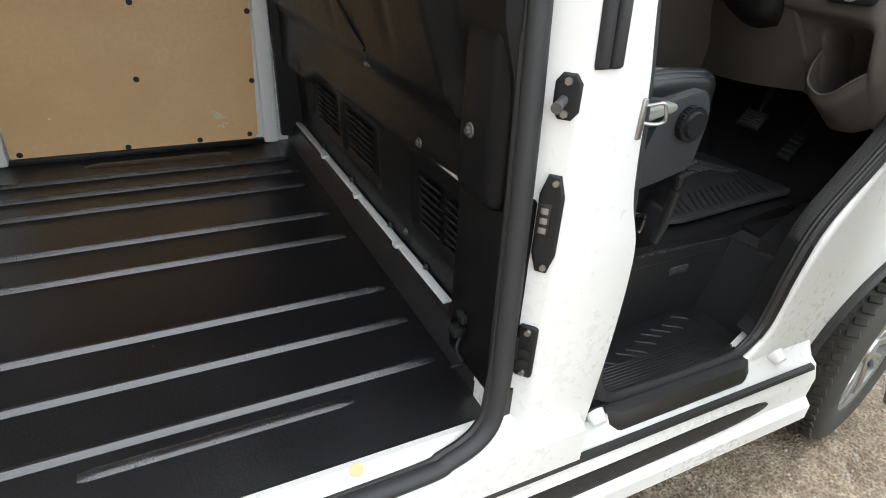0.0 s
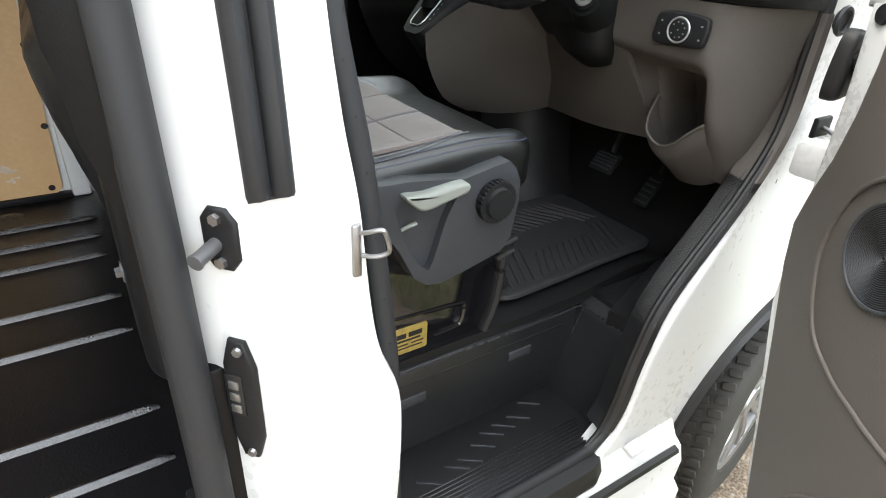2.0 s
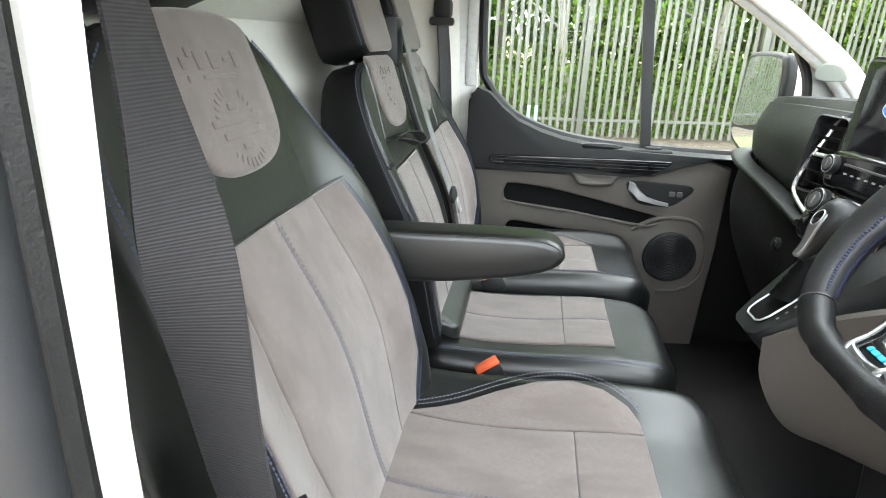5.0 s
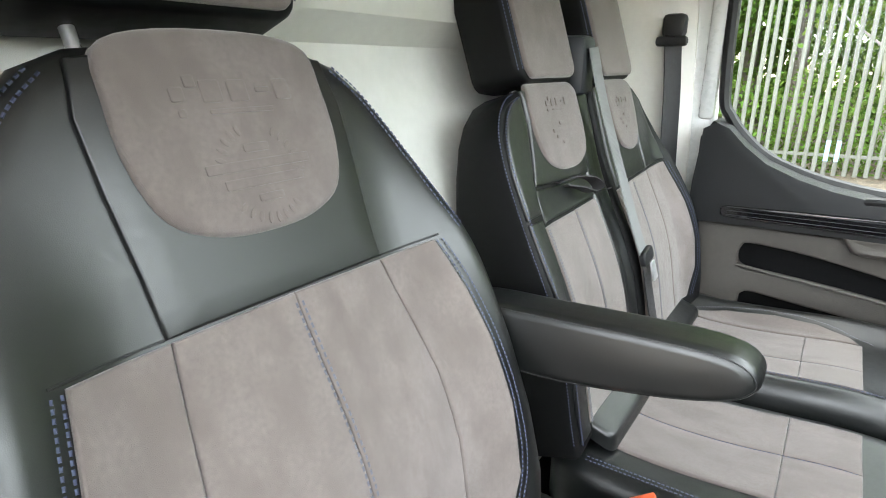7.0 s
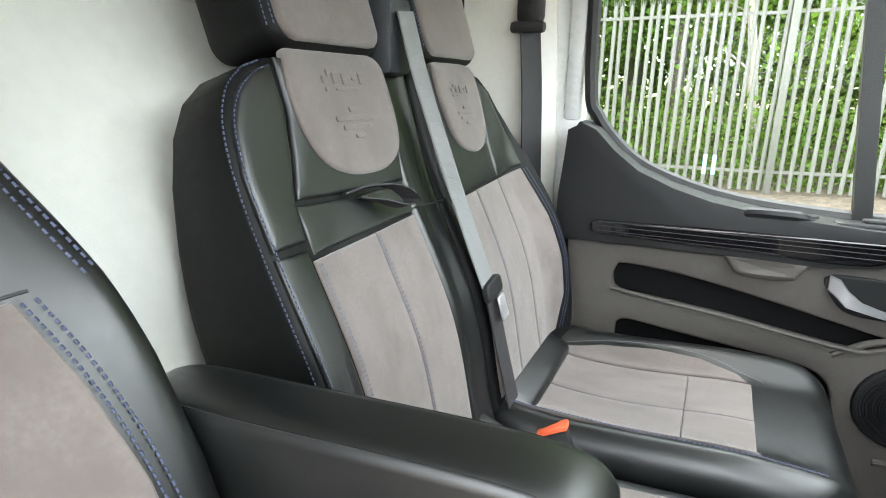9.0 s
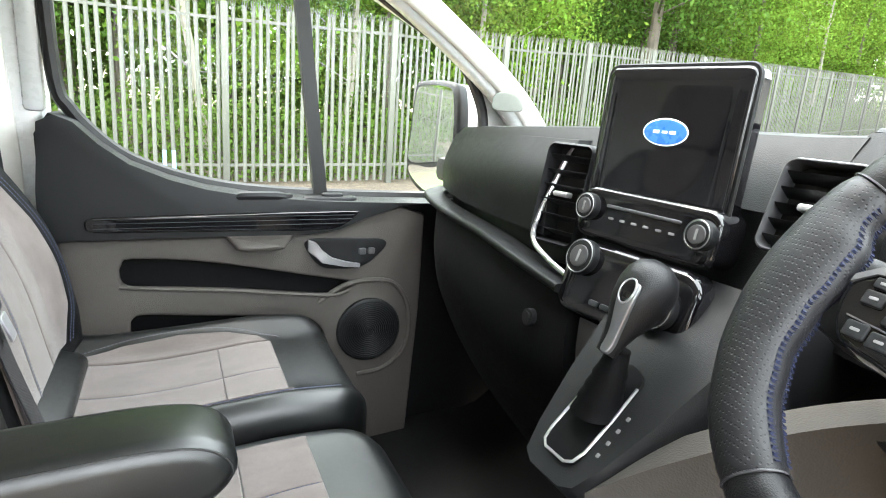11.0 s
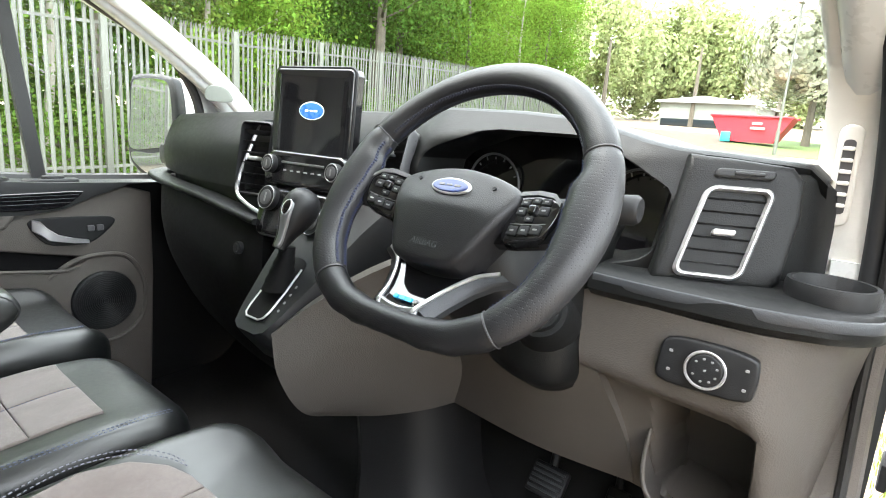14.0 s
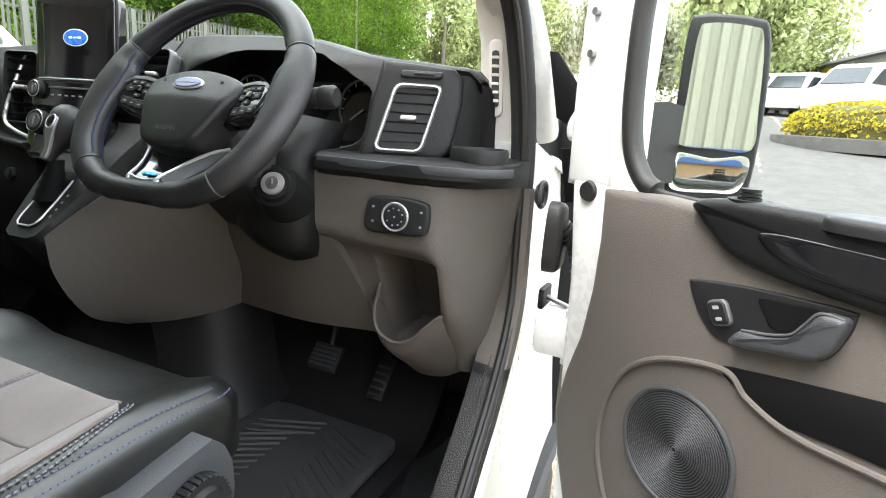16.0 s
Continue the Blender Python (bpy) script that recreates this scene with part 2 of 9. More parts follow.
def glass_material(name, tint=(1, 1, 1), gloss=1.0):
    m = bpy.data.materials.new(name)
    m.use_nodes = True
    n, l = m.node_tree.nodes, m.node_tree.links
    n.clear()
    out, mix, tr, gl, fr = (n.new("ShaderNode" + k) for k in ("OutputMaterial", "MixShader", "BsdfTransparent", "BsdfGlossy", "LayerWeight"))
    tr.inputs[0].default_value = (*tint, 1)
    gl.inputs["Roughness"].default_value = 0.02
    fr.inputs["Blend"].default_value = 0.5
    steep, sc = n.new("ShaderNodeMath"), n.new("ShaderNodeMath")
    steep.operation, sc.operation = "POWER", "MULTIPLY_ADD"
    steep.inputs[1].default_value = 5.0
    sc.inputs[1].default_value, sc.inputs[2].default_value = 0.5 * gloss, 0.025 * gloss
    l.new(fr.outputs["Facing"], steep.inputs[0])
    l.new(steep.outputs[0], sc.inputs[0])
    l.new(sc.outputs[0], mix.inputs[0])
    l.new(tr.outputs[0], mix.inputs[1])
    l.new(gl.outputs[0], mix.inputs[2])
    l.new(mix.outputs[0], out.inputs[0])
    return m


white_paint = material("white_paint", (0.63, 0.64, 0.63), 0.3, vary=0.006, coat=0.25, blotch=3)
white_trim = material("pale_trim", (0.72, 0.70, 0.655), 0.6, vary=0.04, grain=0.15, grain_scale=700)
headliner = material("pale_fabric", (0.64, 0.635, 0.59), 0.9, vary=0.05, grain=0.25, grain_scale=1400, blotch=2.5)
liner_black = material("black_floor_coating", (0.0075, 0.0075, 0.0088), 0.36, spec=0.58, vary=0.3, grain=0.4, grain_scale=190, rough_vary=0.09, blotch=5, coat=0.05)
# lifted colour and gloss put the sky's highlight onto the floor ribs
rib_coat = material("rib_highlight_coating", (0.014, 0.014, 0.016), 0.22, spec=1.0, vary=0.4, grain=0.6, grain_scale=260, rough_vary=0.12, blotch=14)
gloss_black = material("black_moulded_plastic", (0.006, 0.006, 0.0065), 0.36, spec=0.17, vary=0.2, grain=0.12, grain_scale=500, rough_vary=0.1)
piano_black = material("piano_black", (0.006, 0.006, 0.007), 0.06, vary=0.1, rough_vary=0.02, coat=0.6)
grain_black = material("black_grained_plastic", (0.0065, 0.007, 0.0072), 0.48, spec=0.22, vary=0.12, grain=0.16, grain_scale=620, cells=True)
dark_plastic = material("dark_plastic", (0.010, 0.0105, 0.0115), 0.5, spec=0.32, vary=0.12, grain=0.2, grain_scale=800)
slate_plastic = material("slate_grained_plastic", (0.036, 0.039, 0.043), 0.45, spec=0.4, vary=0.1, grain=0.18, grain_scale=600, cells=True)
taupe = material("taupe_grained_plastic", (0.088, 0.079, 0.071), 0.55, spec=0.3, vary=0.07, grain=0.2, grain_scale=430, cells=True)
leather = material("black_leather", (0.0042, 0.0050, 0.0048), 0.37, spec=0.72, vary=0.15, grain=0.05, grain_scale=1300, cells=True, blotch=6)
black_vinyl = material("black_vinyl", (0.0035, 0.0037, 0.0039), 0.55, spec=0.22, vary=0.12, grain=0.08, grain_scale=1200, cells=True)
wheel_leather = material("steering_wheel_leather", (0.0095, 0.0095, 0.0105), 0.42, spec=0.38, vary=0.12, grain=0.18, grain_scale=800, cells=True)
suede = material("taupe_suede", (0.158, 0.134, 0.124), 0.95, vary=0.16, grain=0.3, grain_scale=1500, sheen=0.35, spec=0.15, blotch=9,
                 second=(0.13, 0.109, 0.1), mix_scale=16, mix_lo=0.42, mix_hi=0.66)
for node_ in list(suede.node_tree.nodes):                         # brushed streaks in the nap
    if node_.bl_idname == "ShaderNodeTexNoise" and abs(node_.inputs["Scale"].default_value - 16) < 0.01:
        map_ = suede.node_tree.nodes.new("ShaderNodeMapping")
        map_.inputs["Rotation"].default_value = (0.5, 0.3, 0.6)
        map_.inputs["Scale"].default_value = (0.7, 1.8, 1.2)
        node_.inputs["Detail"].default_value = 4
        suede.node_tree.links.new(node_.inputs["Vector"].links[0].from_socket, map_.inputs["Vector"])
        suede.node_tree.links.new(map_.outputs[0], node_.inputs["Vector"])
dark_thread = material("dark_thread", (0.008, 0.01, 0.022), 0.8, vary=0.2)
navy_thread = material("navy_thread", (0.016, 0.023, 0.062), 0.8, vary=0.2)
blue_thread = material("blue_thread", (0.055, 0.066, 0.115), 0.8, vary=0.2)
grey_thread = material("grey_thread", (0.115, 0.116, 0.138), 0.8, vary=0.2)
rubber = material("grey_rubber_seal", (0.015, 0.016, 0.018), 0.6, vary=0.12, grain=0.1, grain_scale=600)
black_rubber = material("black_rubber", (0.009, 0.009, 0.009), 0.55, vary=0.2, grain=0.3, grain_scale=420)
mat_rubber = material("mat_rubber", (0.03, 0.03, 0.031), 0.5, vary=0.2, grain=0.3, grain_scale=420)
tunnel_plastic = material("tunnel_plastic", (0.009, 0.009, 0.0095), 0.5, spec=0.3, vary=0.15, grain=0.12, grain_scale=500, cells=True)
pebbled = material("pebbled_rubber", (0.012, 0.012, 0.0125), 0.38, spec=0.55, vary=0.15, grain=0.7, grain_scale=420, cells=True)
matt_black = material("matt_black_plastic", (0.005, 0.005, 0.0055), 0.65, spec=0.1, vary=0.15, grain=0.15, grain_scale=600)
step_plastic = material("step_plastic", (0.011, 0.0115, 0.0125), 0.4, spec=0.6, vary=0.15, grain=0.12, grain_scale=700, rough_vary=0.1)
# lighter, glossier colour that stands for the highlight on the step edges
step_edge_glint = material("step_edge_highlight", (0.03, 0.03, 0.032), 0.25, spec=0.8, vary=0.2, grain=0.1, grain_scale=700)
pale_lever = material("pale_lever", (0.22, 0.235, 0.21), 0.45, vary=0.06)
webbing = material("dark_webbing", (0.021, 0.0195, 0.021), 0.75, vary=0.1, grain=0.5, grain_scale=1200)
webbing_grey = material("grey_webbing", (0.19, 0.19, 0.193), 0.7, vary=0.1, grain=0.5, grain_scale=1200)
for w_mat in (webbing, webbing_grey):                              # woven cross ribs
    n_, l_ = w_mat.node_tree.nodes, w_mat.node_tree.links
    wave_, bump_ = n_.new("ShaderNodeTexWave"), n_.new("ShaderNodeBump")
    wave_.bands_direction = "Z"
    wave_.inputs["Scale"].default_value, wave_.inputs["Distortion"].default_value = 150, 0.0
    bump_.inputs["Strength"].default_value, bump_.inputs["Distance"].default_value = 0.35, 0.001
    co_ = n_.new("ShaderNodeTexCoord")
    l_.new(co_.outputs["Object"], wave_.inputs["Vector"])
    l_.new(wave_.outputs["Fac"], bump_.inputs["Height"])
    l_.new(bump_.outputs[0], n_["Principled BSDF"].inputs["Normal"])
chrome = material("satin_chrome", (0.6, 0.6, 0.61), 0.33, 0.75, vary=0.04)
dark_chrome = material("dark_chrome", (0.3, 0.3, 0.305), 0.3, 0.8, vary=0.05)
satin_grey = material("satin_grey", (0.09, 0.09, 0.094), 0.4, 0.3, vary=0.06)
steel = material("zinc_steel", (0.35, 0.35, 0.35), 0.4, 1.0, vary=0.15)
plywood = material("oiled_plywood", (0.62, 0.41, 0.205), 0.5, vary=0.1, grain=0.12, grain_scale=300, blotch=3, second=(0.53, 0.335, 0.16), mix_scale=3.0, mix_lo=0.4, mix_hi=0.7)
scuff = material("pale_scuff", (0.62, 0.52, 0.4), 0.8, vary=0.2)
mirror_glass = material("mirror_glass", (0.86, 0.88, 0.87), 0.015, 1.0, vary=0.01, rough_vary=0.005)
clear_glass = glass_material("clear_glass", (0.96, 0.98, 0.965), 0.25)
orange = material("orange_plastic", (0.75, 0.13, 0.05), 0.4, vary=0.05)
badge_blue = material("badge_blue", (0.012, 0.032, 0.14), 0.35, vary=0.05, coat=0.15)
screen_blue = material("lit_blue", (0.03, 0.12, 0.42), 0.3, vary=0.05, emit=0.12)
screen_white = material("lit_white", (0.8, 0.9, 0.95), 0.3, vary=0.02, emit=0.1)
white_mark = material("white_print", (0.22, 0.22, 0.22), 0.5, vary=0.05)
tyre_rubber = material("tyre_rubber", (0.026, 0.025, 0.021), 0.75, vary=0.25, grain=0.3, grain_scale=300, second=(0.04, 0.036, 0.028), mix_scale=14, mix_lo=0.55, mix_hi=0.8)
alloy = material("silver_alloy", (0.36, 0.37, 0.38), 0.34, 0.9, vary=0.06)
yellow_label = material("gold_label", (0.35, 0.26, 0.07), 0.35, 0.3, vary=0.5, blotch=60)
galvanised = material("galvanised_steel", (0.125, 0.128, 0.11), 0.6, 0.35, vary=0.12, per_object=0.14, blotch=3)

# ---- load area ----
XZ = lambda y0: (lambda a, b, h: V((a, y0 - h, b)))      # outline in (x, z), height towards the right-hand side of the van
YZ = lambda x0: (lambda a, b, h: V((x0 - h, a, b)))      # outline in (y, z), height towards the tail
XY = lambda z0: (lambda a, b, h: V((a, b, z0 + h)))

floor = thing("floor", "black coated ribbed steel load floor of a van", "floor", kind="structure")
bm = B()
box(bm, (-2.6, -0.9, 0.53), (-0.06, 0.9, 0.57), 0.006)
part("floor_panel", bm, liner_black, floor)


def rib(y, x0, x1, w=0.024, h=0.014):
    bm = B()
    pts = [(x0, y, 0.571), (x0 + 0.03, y, 0.571), (x1 - 0.03, y, 0.571), (x1, y, 0.571)]
    secs = []
    for (x, yy, z), s in zip(pts, (0.35, 1, 1, 0.35)):
        secs.append([V((x, yy + a * w / 2, z + b * h * s - 0.003)) for a, b in ((-1, 0), (-0.55, 0.72), (-0.3, 1), (0.3, 1), (0.55, 0.72), (1, 0))])
    loft(bm, secs)
    return part("rib", bm, rib_coat, floor)


for y in (-0.684, -0.527, -0.376, -0.066, 0.105, 0.36, 0.5, 0.64):
    rib(y, -2.55, -0.115 - 0.02 * smooth01(-0.6, 0.5, y))
rib(-0.735, -0.8, -0.32, 0.034, 0.009)
rib(0.765, -0.85, -0.34, 0.05, 0.01)

step_up = thing("cross_member", "black coated steel cross member under the bulkhead with a bare white flange", "cross member", kind="structure")
bm = B()
loft(bm, [[V((-0.088, y, 0.568)), V((-0.064, y, 0.64)), V((-0.05, y, 0.648)), V((0.0, y, 0.648)), V((0.0, y, 0.56))] for y in (-0.9, 0.9)])
part("beam", bm, liner_black, step_up)
bm = B()
box(bm, (-0.056, -0.6, 0.646), (-0.034, 0.84, 0.654), 0.002)
for y in (-0.31, 0.03, 0.4):
    box(bm, (-0.066, y - 0.012, 0.648), (-0.04, y + 0.012, 0.66), 0.003)
box(bm, (-0.07, -0.86, 0.6), (-0.03, -0.78, 0.66), 0.004)
part("flange", bm, white_paint, step_up, "bare white painted flange")
bm = B()
for y in (-0.45, -0.2, 0.15, 0.5, -0.62):
    cyl(bm, (-0.03, y, 0.65), (-0.03, y, 0.668), 0.012, 0.006, 10)
part("bolt", bm, dark_plastic, step_up)

# bulkhead: a moulded black panel with a recessed foot
bulkhead = thing("bulkhead", "black moulded plastic bulkhead with vent slots between load area and cab", "bulkhead", kind="structure")


def bulk(y, z):
    x = -0.028 - 0.014 * smooth01(0.66, 0.92, z)
    low = 0.93 + 0.03 * smooth01(-0.3, -0.7, y) - 0.07 * smooth01(0.3, 0.6, y)
    x -= 0.05 * smooth01(low, low + 0.05, z) + 0.055 * smooth01(1.06, 1.36, z) + 0.11 * smooth01(1.42, 1.7, z)
    # slanting flank that falls back towards the column beside the pillar
    mid = smooth01(1.09, 1.15, z) * (1 - smooth01(1.33, 1.38, z))
    x += (0.035 * smooth01(-0.64 - 0.3 * (1.31 - z), -0.715, y) - 0.022) * mid
    # broad swages
    for c in (-0.45, -0.05, 0.36):
        x += 0.005 * hump(c, 0.05, y) * smooth01(1.16, 1.24, z)
    x += 0.012 * hump(0.62, 0.10, y) * smooth01(0.72, 0.76, z) * (1 - smooth01(0.94, 0.98, z))
    # recessed trays for the vents
    for c in (-0.53, 0.05, 0.42):
        x += 0.01 * smooth01(0.17, 0.155, abs(y - c)) * smooth01(0.735, 0.75, z) * (1 - smooth01(0.90, 0.915, z))
    return V((x, y, z))


bm = B()
shell(bm, lambda u, v: bulk(0.9 - 1.76 * u, 0.652 + 1.33 * v), 130, 110, (0.012, 0, 0))
part("panel", bm, gloss_black, bulkhead)
for c in (-0.60, -0.46, 0.0, 0.12, 0.36, 0.48):
    for i in range(7):
        z = 0.765 + i * 0.02
        bm = B()
        m = Matrix.Translation(bulk(c, z) + V((-0.004, 0, 0))) @ Euler((0, radians(35), 0)).to_matrix().to_4x4()
        box(bm, (-0.008, -0.052, -0.003), (0.008, 0.052, 0.003), 0.002, 1, m)
        part("slat", bm, dark_plastic, bulkhead)
for y, z in ((-0.513, 1.011), (-0.225, 1.114), (-0.74, 0.71), (-0.31, 0.69)):
    bm = B()
    p = bulk(y, z)
    cyl(bm, p + V((0.004, 0, 0)), p + V((-0.004, 0, 0)), 0.012, 0.010, 14)
    cyl(bm, p + V((-0.004, 0, 0)), p + V((-0.009, 0, 0)), 0.006, 0.005, 6)
    part("screw", bm, satin_grey, bulkhead, "dull grey screw")
bm = B()
tube(bm, spline([bulk(-0.27, 1.155) + V((0.002, 0, 0)), bulk(-0.22, 1.19) + V((-0.002, 0, 0)), bulk(-0.15, 1.245) + V((0.002, 0, 0))], 8), 0.007, 8)
part("swage", bm, gloss_black, bulkhead)
bm = B()
for k, (dx, dz) in enumerate(((0, 0.03), (-0.015, 0.0), (0.012, -0.02))):
    box(bm, (-0.105 + dx, -0.775, 0.69 + dz), (-0.075 + dx, -0.745, 0.712 + dz), 0.004)
tube(bm, spline([(-0.09, -0.76, 0.7), (-0.11, -0.77, 0.66), (-0.1, -0.78, 0.63), (-0.115, -0.765, 0.61)], 6), 0.004, 6)
clip = tagged(part("cable_clip", bm, dark_plastic), "black plastic cable clip hanging from the bulkhead foot", "clip")

# upright column with a rounded head, and dark trim that closes up to the seal
bm = B()
box(bm, (-0.128, -0.868, 1.0), (-0.04, -0.728, 1.305), 0.034, 5)
col_ = part("column", bm, gloss_black, bulkhead)
bm = B()
cyl(bm, (-0.126, -0.785, 1.125), (-0.130, -0.785, 1.125), 0.014, 0.012, 16)
cyl(bm, (-0.130, -0.785, 1.125), (-0.136, -0.785, 1.125), 0.007, 0.006, 6)
part("bolt", bm, satin_grey, col_, "dull grey bolt")
bm = B()
box(bm, (-0.094, -0.895, 0.62), (-0.03, -0.70, 1.04), 0.008)
part("lower_cover", bm, gloss_black, bulkhead)
bm = B()
loft(bm, [[V((x + 0.012, -0.858, z)), V((x, -0.87, z)), V((x, -0.885 + k, z)), V((x + 0.02, -0.893 + k, z)), V((-0.085, -0.893 + k, z)), V((-0.085, -0.858, z))] for z, x, k in ((0.95, -0.103, 0), (1.06, -0.105, 0), (1.17, -0.108, 0.004), (1.23, -0.118, 0.006), (1.30, -0.137, 0.01), (1.42, -0.148, 0.013), (1.5, -0.17, 0.015), (2.0, -0.26, 0.04))])
part("edge_trim", bm, gloss_black, bulkhead)

# left side of the load area: plywood lining between painted pillars
wall_left = thing("wall_left", "white painted inner side of the van", "wall", kind="structure")
bm = B()
box(bm, (-2.6, 0.875, 0.55), (-0.02, 0.95, 2.0), 0.0)
part("side_panel", bm, white_paint, wall_left)
bm = B()
box(bm, (-0.19, 0.845, 0.57), (-0.128, 0.9, 2.0), 0.012)
box(bm, (-1.2, 0.835, 0.57), (-1.085, 0.9, 2.0), 0.012)
part("pillar", bm, white_paint, wall_left)
bm = B()
loft(bm, [[V((x - 0.03, 0.9, z)), V((x - 0.03, 0.84, z)), V((x + 0.06, 0.83, z)), V((x + 0.06, 0.9, z))] for z, x in ((0.6, -0.085), (0.93, -0.09), (1.06, -0.095), (1.28, -0.115), (1.42, -0.14), (1.6, -0.2), (2.0, -0.26))])
box(bm, (-2.6, 0.845, 0.56), (-0.19, 0.874, 0.592), 0.004)
part("trim", bm, gloss_black, wall_left)
ply = thing("plywood_lining", "oiled brown plywood lining board with scuffs and dark fixings", "wall lining")
bm = B()
out = dense([(-1.08, 0.588), (-0.235, 0.588), (-0.212, 0.61), (-0.196, 1.13), (-0.19, 1.95), (-1.08, 1.95), (-1.08, 1.36), (-1.045, 1.3), (-1.045, 1.1), (-1.08, 1.06)], 0.2)
plate(bm, out, lambda a, b, h: V((a, 0.868 - h, b)), 0, 0.008)
part("board", bm, plywood, ply)
for x, z in ((-0.626, 0.855), (-0.20 - 0.015, 0.83), (-0.206, 1.09), (-0.245, 0.612), (-0.44, 0.604), (-0.7, 0.6), (-1.05, 0.605), (-1.06, 0.87), (-1.02, 1.13), (-0.6, 1.12)):
    bm = B()
    cyl(bm, (x, 0.861, z), (x, 0.8565, z), 0.0115, 0.008, 12)
    part("fixing", bm, dark_plastic, ply, "dark push fixing")
rnd = random.Random(4)
for x, z, s in ((-0.36, 0.70, 0.03), (-0.345, 0.69, 0.02), (-0.33, 0.665, 0.014), (-0.35, 0.655, 0.02), (-0.55, 0.77, 0.006), (-0.93, 0.73, 0.008), (-0.375, 0.715, 0.012)):
    q = [(x + s * math.cos(a) * rnd.uniform(0.3, 1.2), z + s * 0.5 * math.sin(a) * rnd.uniform(0.3, 1.2)) for a in [i * math.pi / 6 for i in range(12)]]
    bm = B()
    plate(bm, q, lambda a, b, h: V((a, 0.86 - h, b)), -0.001, 0.0006)
    part("scuff", bm, scuff, ply, "pale scuff")

# the rest of the shell: side behind the sliding door, tail, roof
shell_van = thing("van_shell", "white panel van body with open doors", "van", kind="structure")
bm = B()
box(bm, (-2.6, -0.95, 0.45), (-1.25, -0.9, 2.0), 0.0)
box(bm, (-2.6, 0.95, 0.3), (-0.05, 0.98, 1.6), 0.01)
part("side", bm, white_paint, shell_van)
bm = B()
loft(bm, [[V((x, -0.93 + k, 2.02)), V((x, -0.8 + k, 2.06)), V((x, 0.8 - k, 2.06)), V((x, 0.93 - k, 2.02)), V((x, 0.93 - k, 2.0)), V((x, -0.93 + k, 2.0))] for x, k in ((-2.65, 0), (0.15, 0), (0.6, 0.12))])
part("roof", bm, white_paint, shell_van)
bm = B()
box(bm, (-0.2, -0.86, 1.94), (0.52, 0.86, 1.99), 0.02)
tagged(part("ceiling", bm, headliner), "pale fabric headlining of the cab", "ceiling", kind="structure")

# sill of the side opening
bm = B()
loft(bm, [[V((x, -0.885, 0.575)), V((x, -0.9, 0.578)), V((x, -0.935, 0.545)), V((x, -0.96, 0.53)), V((x, -0.965, 0.3)), V((x, -0.9, 0.28)), V((x, -0.885, 0.5))] for x in (-1.3, 0.1)])
part("side_sill", bm, white_paint, shell_van)
bm = B()
for x in (-0.37, -0.75):
    cyl(bm, (x, -0.906, 0.574), (x, -0.908, 0.577), 0.012, n=14)
part("plug", bm, plywood, shell_van, "brown rubber plug")

# pillar between the two door openings
pillar = thing("door_pillar", "white painted door pillar with latch plates", "pillar", kind="structure")
bm = B()
outline = [(-0.088, 0.50), (0.13, 0.50), (0.138, 0.58), (0.151, 0.734), (0.155, 0.86), (0.149, 0.94), (0.123, 1.015), (0.110, 1.09), (0.098, 1.22), (0.082, 1.33), (0.07, 1.5), (0.055, 2.0), (-0.088, 2.0)]
edge = spline([V((x, 0, z)) for x, z in outline[1:12]], 6)
secs = []
for p in edge:
    b, q = -0.93 + 0.06 * max(0, p.z - 1.2) ** 1.3, p.x
    secs.append([V((-0.09, -0.82, p.z)), V((-0.09, b + 0.066, p.z)), V((-0.07, b + 0.05, p.z)), V((-0.034, b + 0.009, p.z)), V((-0.027, b + 0.003, p.z)), V((-0.018, b, p.z)), V((q - 0.012, b, p.z)), V((q - 0.003, b + 0.004, p.z)), V((q, b + 0.014, p.z)), V((q - 0.01, -0.82, p.z))])
loft(bm, secs)
part("outer_panel", bm, white_paint, pillar)
bm = B()
plate(bm, dense([(-0.08, 0.5), (0.05, 0.5), (0.06, 0.9), (0.062, 1.48), (0.075, 1.7), (0.085, 2.0), (-0.08, 2.0)], 0.1), lambda a, b, h: V((a, -0.83 - h, b)), -0.03, 0.0, 0.012)
part("inner_trim", bm, white_trim, pillar, "cream inner trim")


def latch_plate(name, poly, x, y, z, mat, label, group=""):
    t = thing(name, label, "latch plate", (x, y, z), group)
    bm = B()
    puff(bm, poly, lambda a, b, h: V((a, -h, b)), 0, 0.007, 0.004)
    part("plate", bm, mat, t)
    t.rotation_euler = (0, 0, radians(-50))
    return t


def oct_plate(w, h):
    return [(-w / 2, -h * 0.3), (-w * 0.25, -h / 2), (w * 0.25, -h / 2), (w / 2, -h * 0.3), (w / 2, h * 0.3), (w * 0.25, h / 2), (-w * 0.25, h / 2), (-w / 2, h * 0.3)]


t = latch_plate("upper_striker", oct_plate(0.04, 0.068), -0.041, -0.908, 1.205, dark_plastic, "dark steel striker plate with a protruding pin on the pillar")
bm = B()
cyl(bm, (-0.004, 0, -0.004), (-0.006, -0.034, -0.01), 0.0075, n=16)
cyl(bm, (-0.006, -0.034, -0.01), (-0.006, -0.037, -0.0105), 0.0085, n=16)
part("pin", bm, satin_grey, t, "dull steel pin")
for z in (0.023, -0.024):
    bm = B()
    cyl(bm, (0.0, -0.006, z), (0.0, -0.012, z), 0.0065, 0.006, 6)
    part("screw", bm, steel, t)
t = latch_plate("contact_plate", dense(oct_plate(0.04, 0.172), 0.02), -0.043, -0.912, 1.0, dark_plastic, "black oval contact plate with brass contacts on the pillar")
bm = B()
box(bm, (-0.019, -0.0095, -0.02), (0.004, -0.005, 0.04), 0.003)
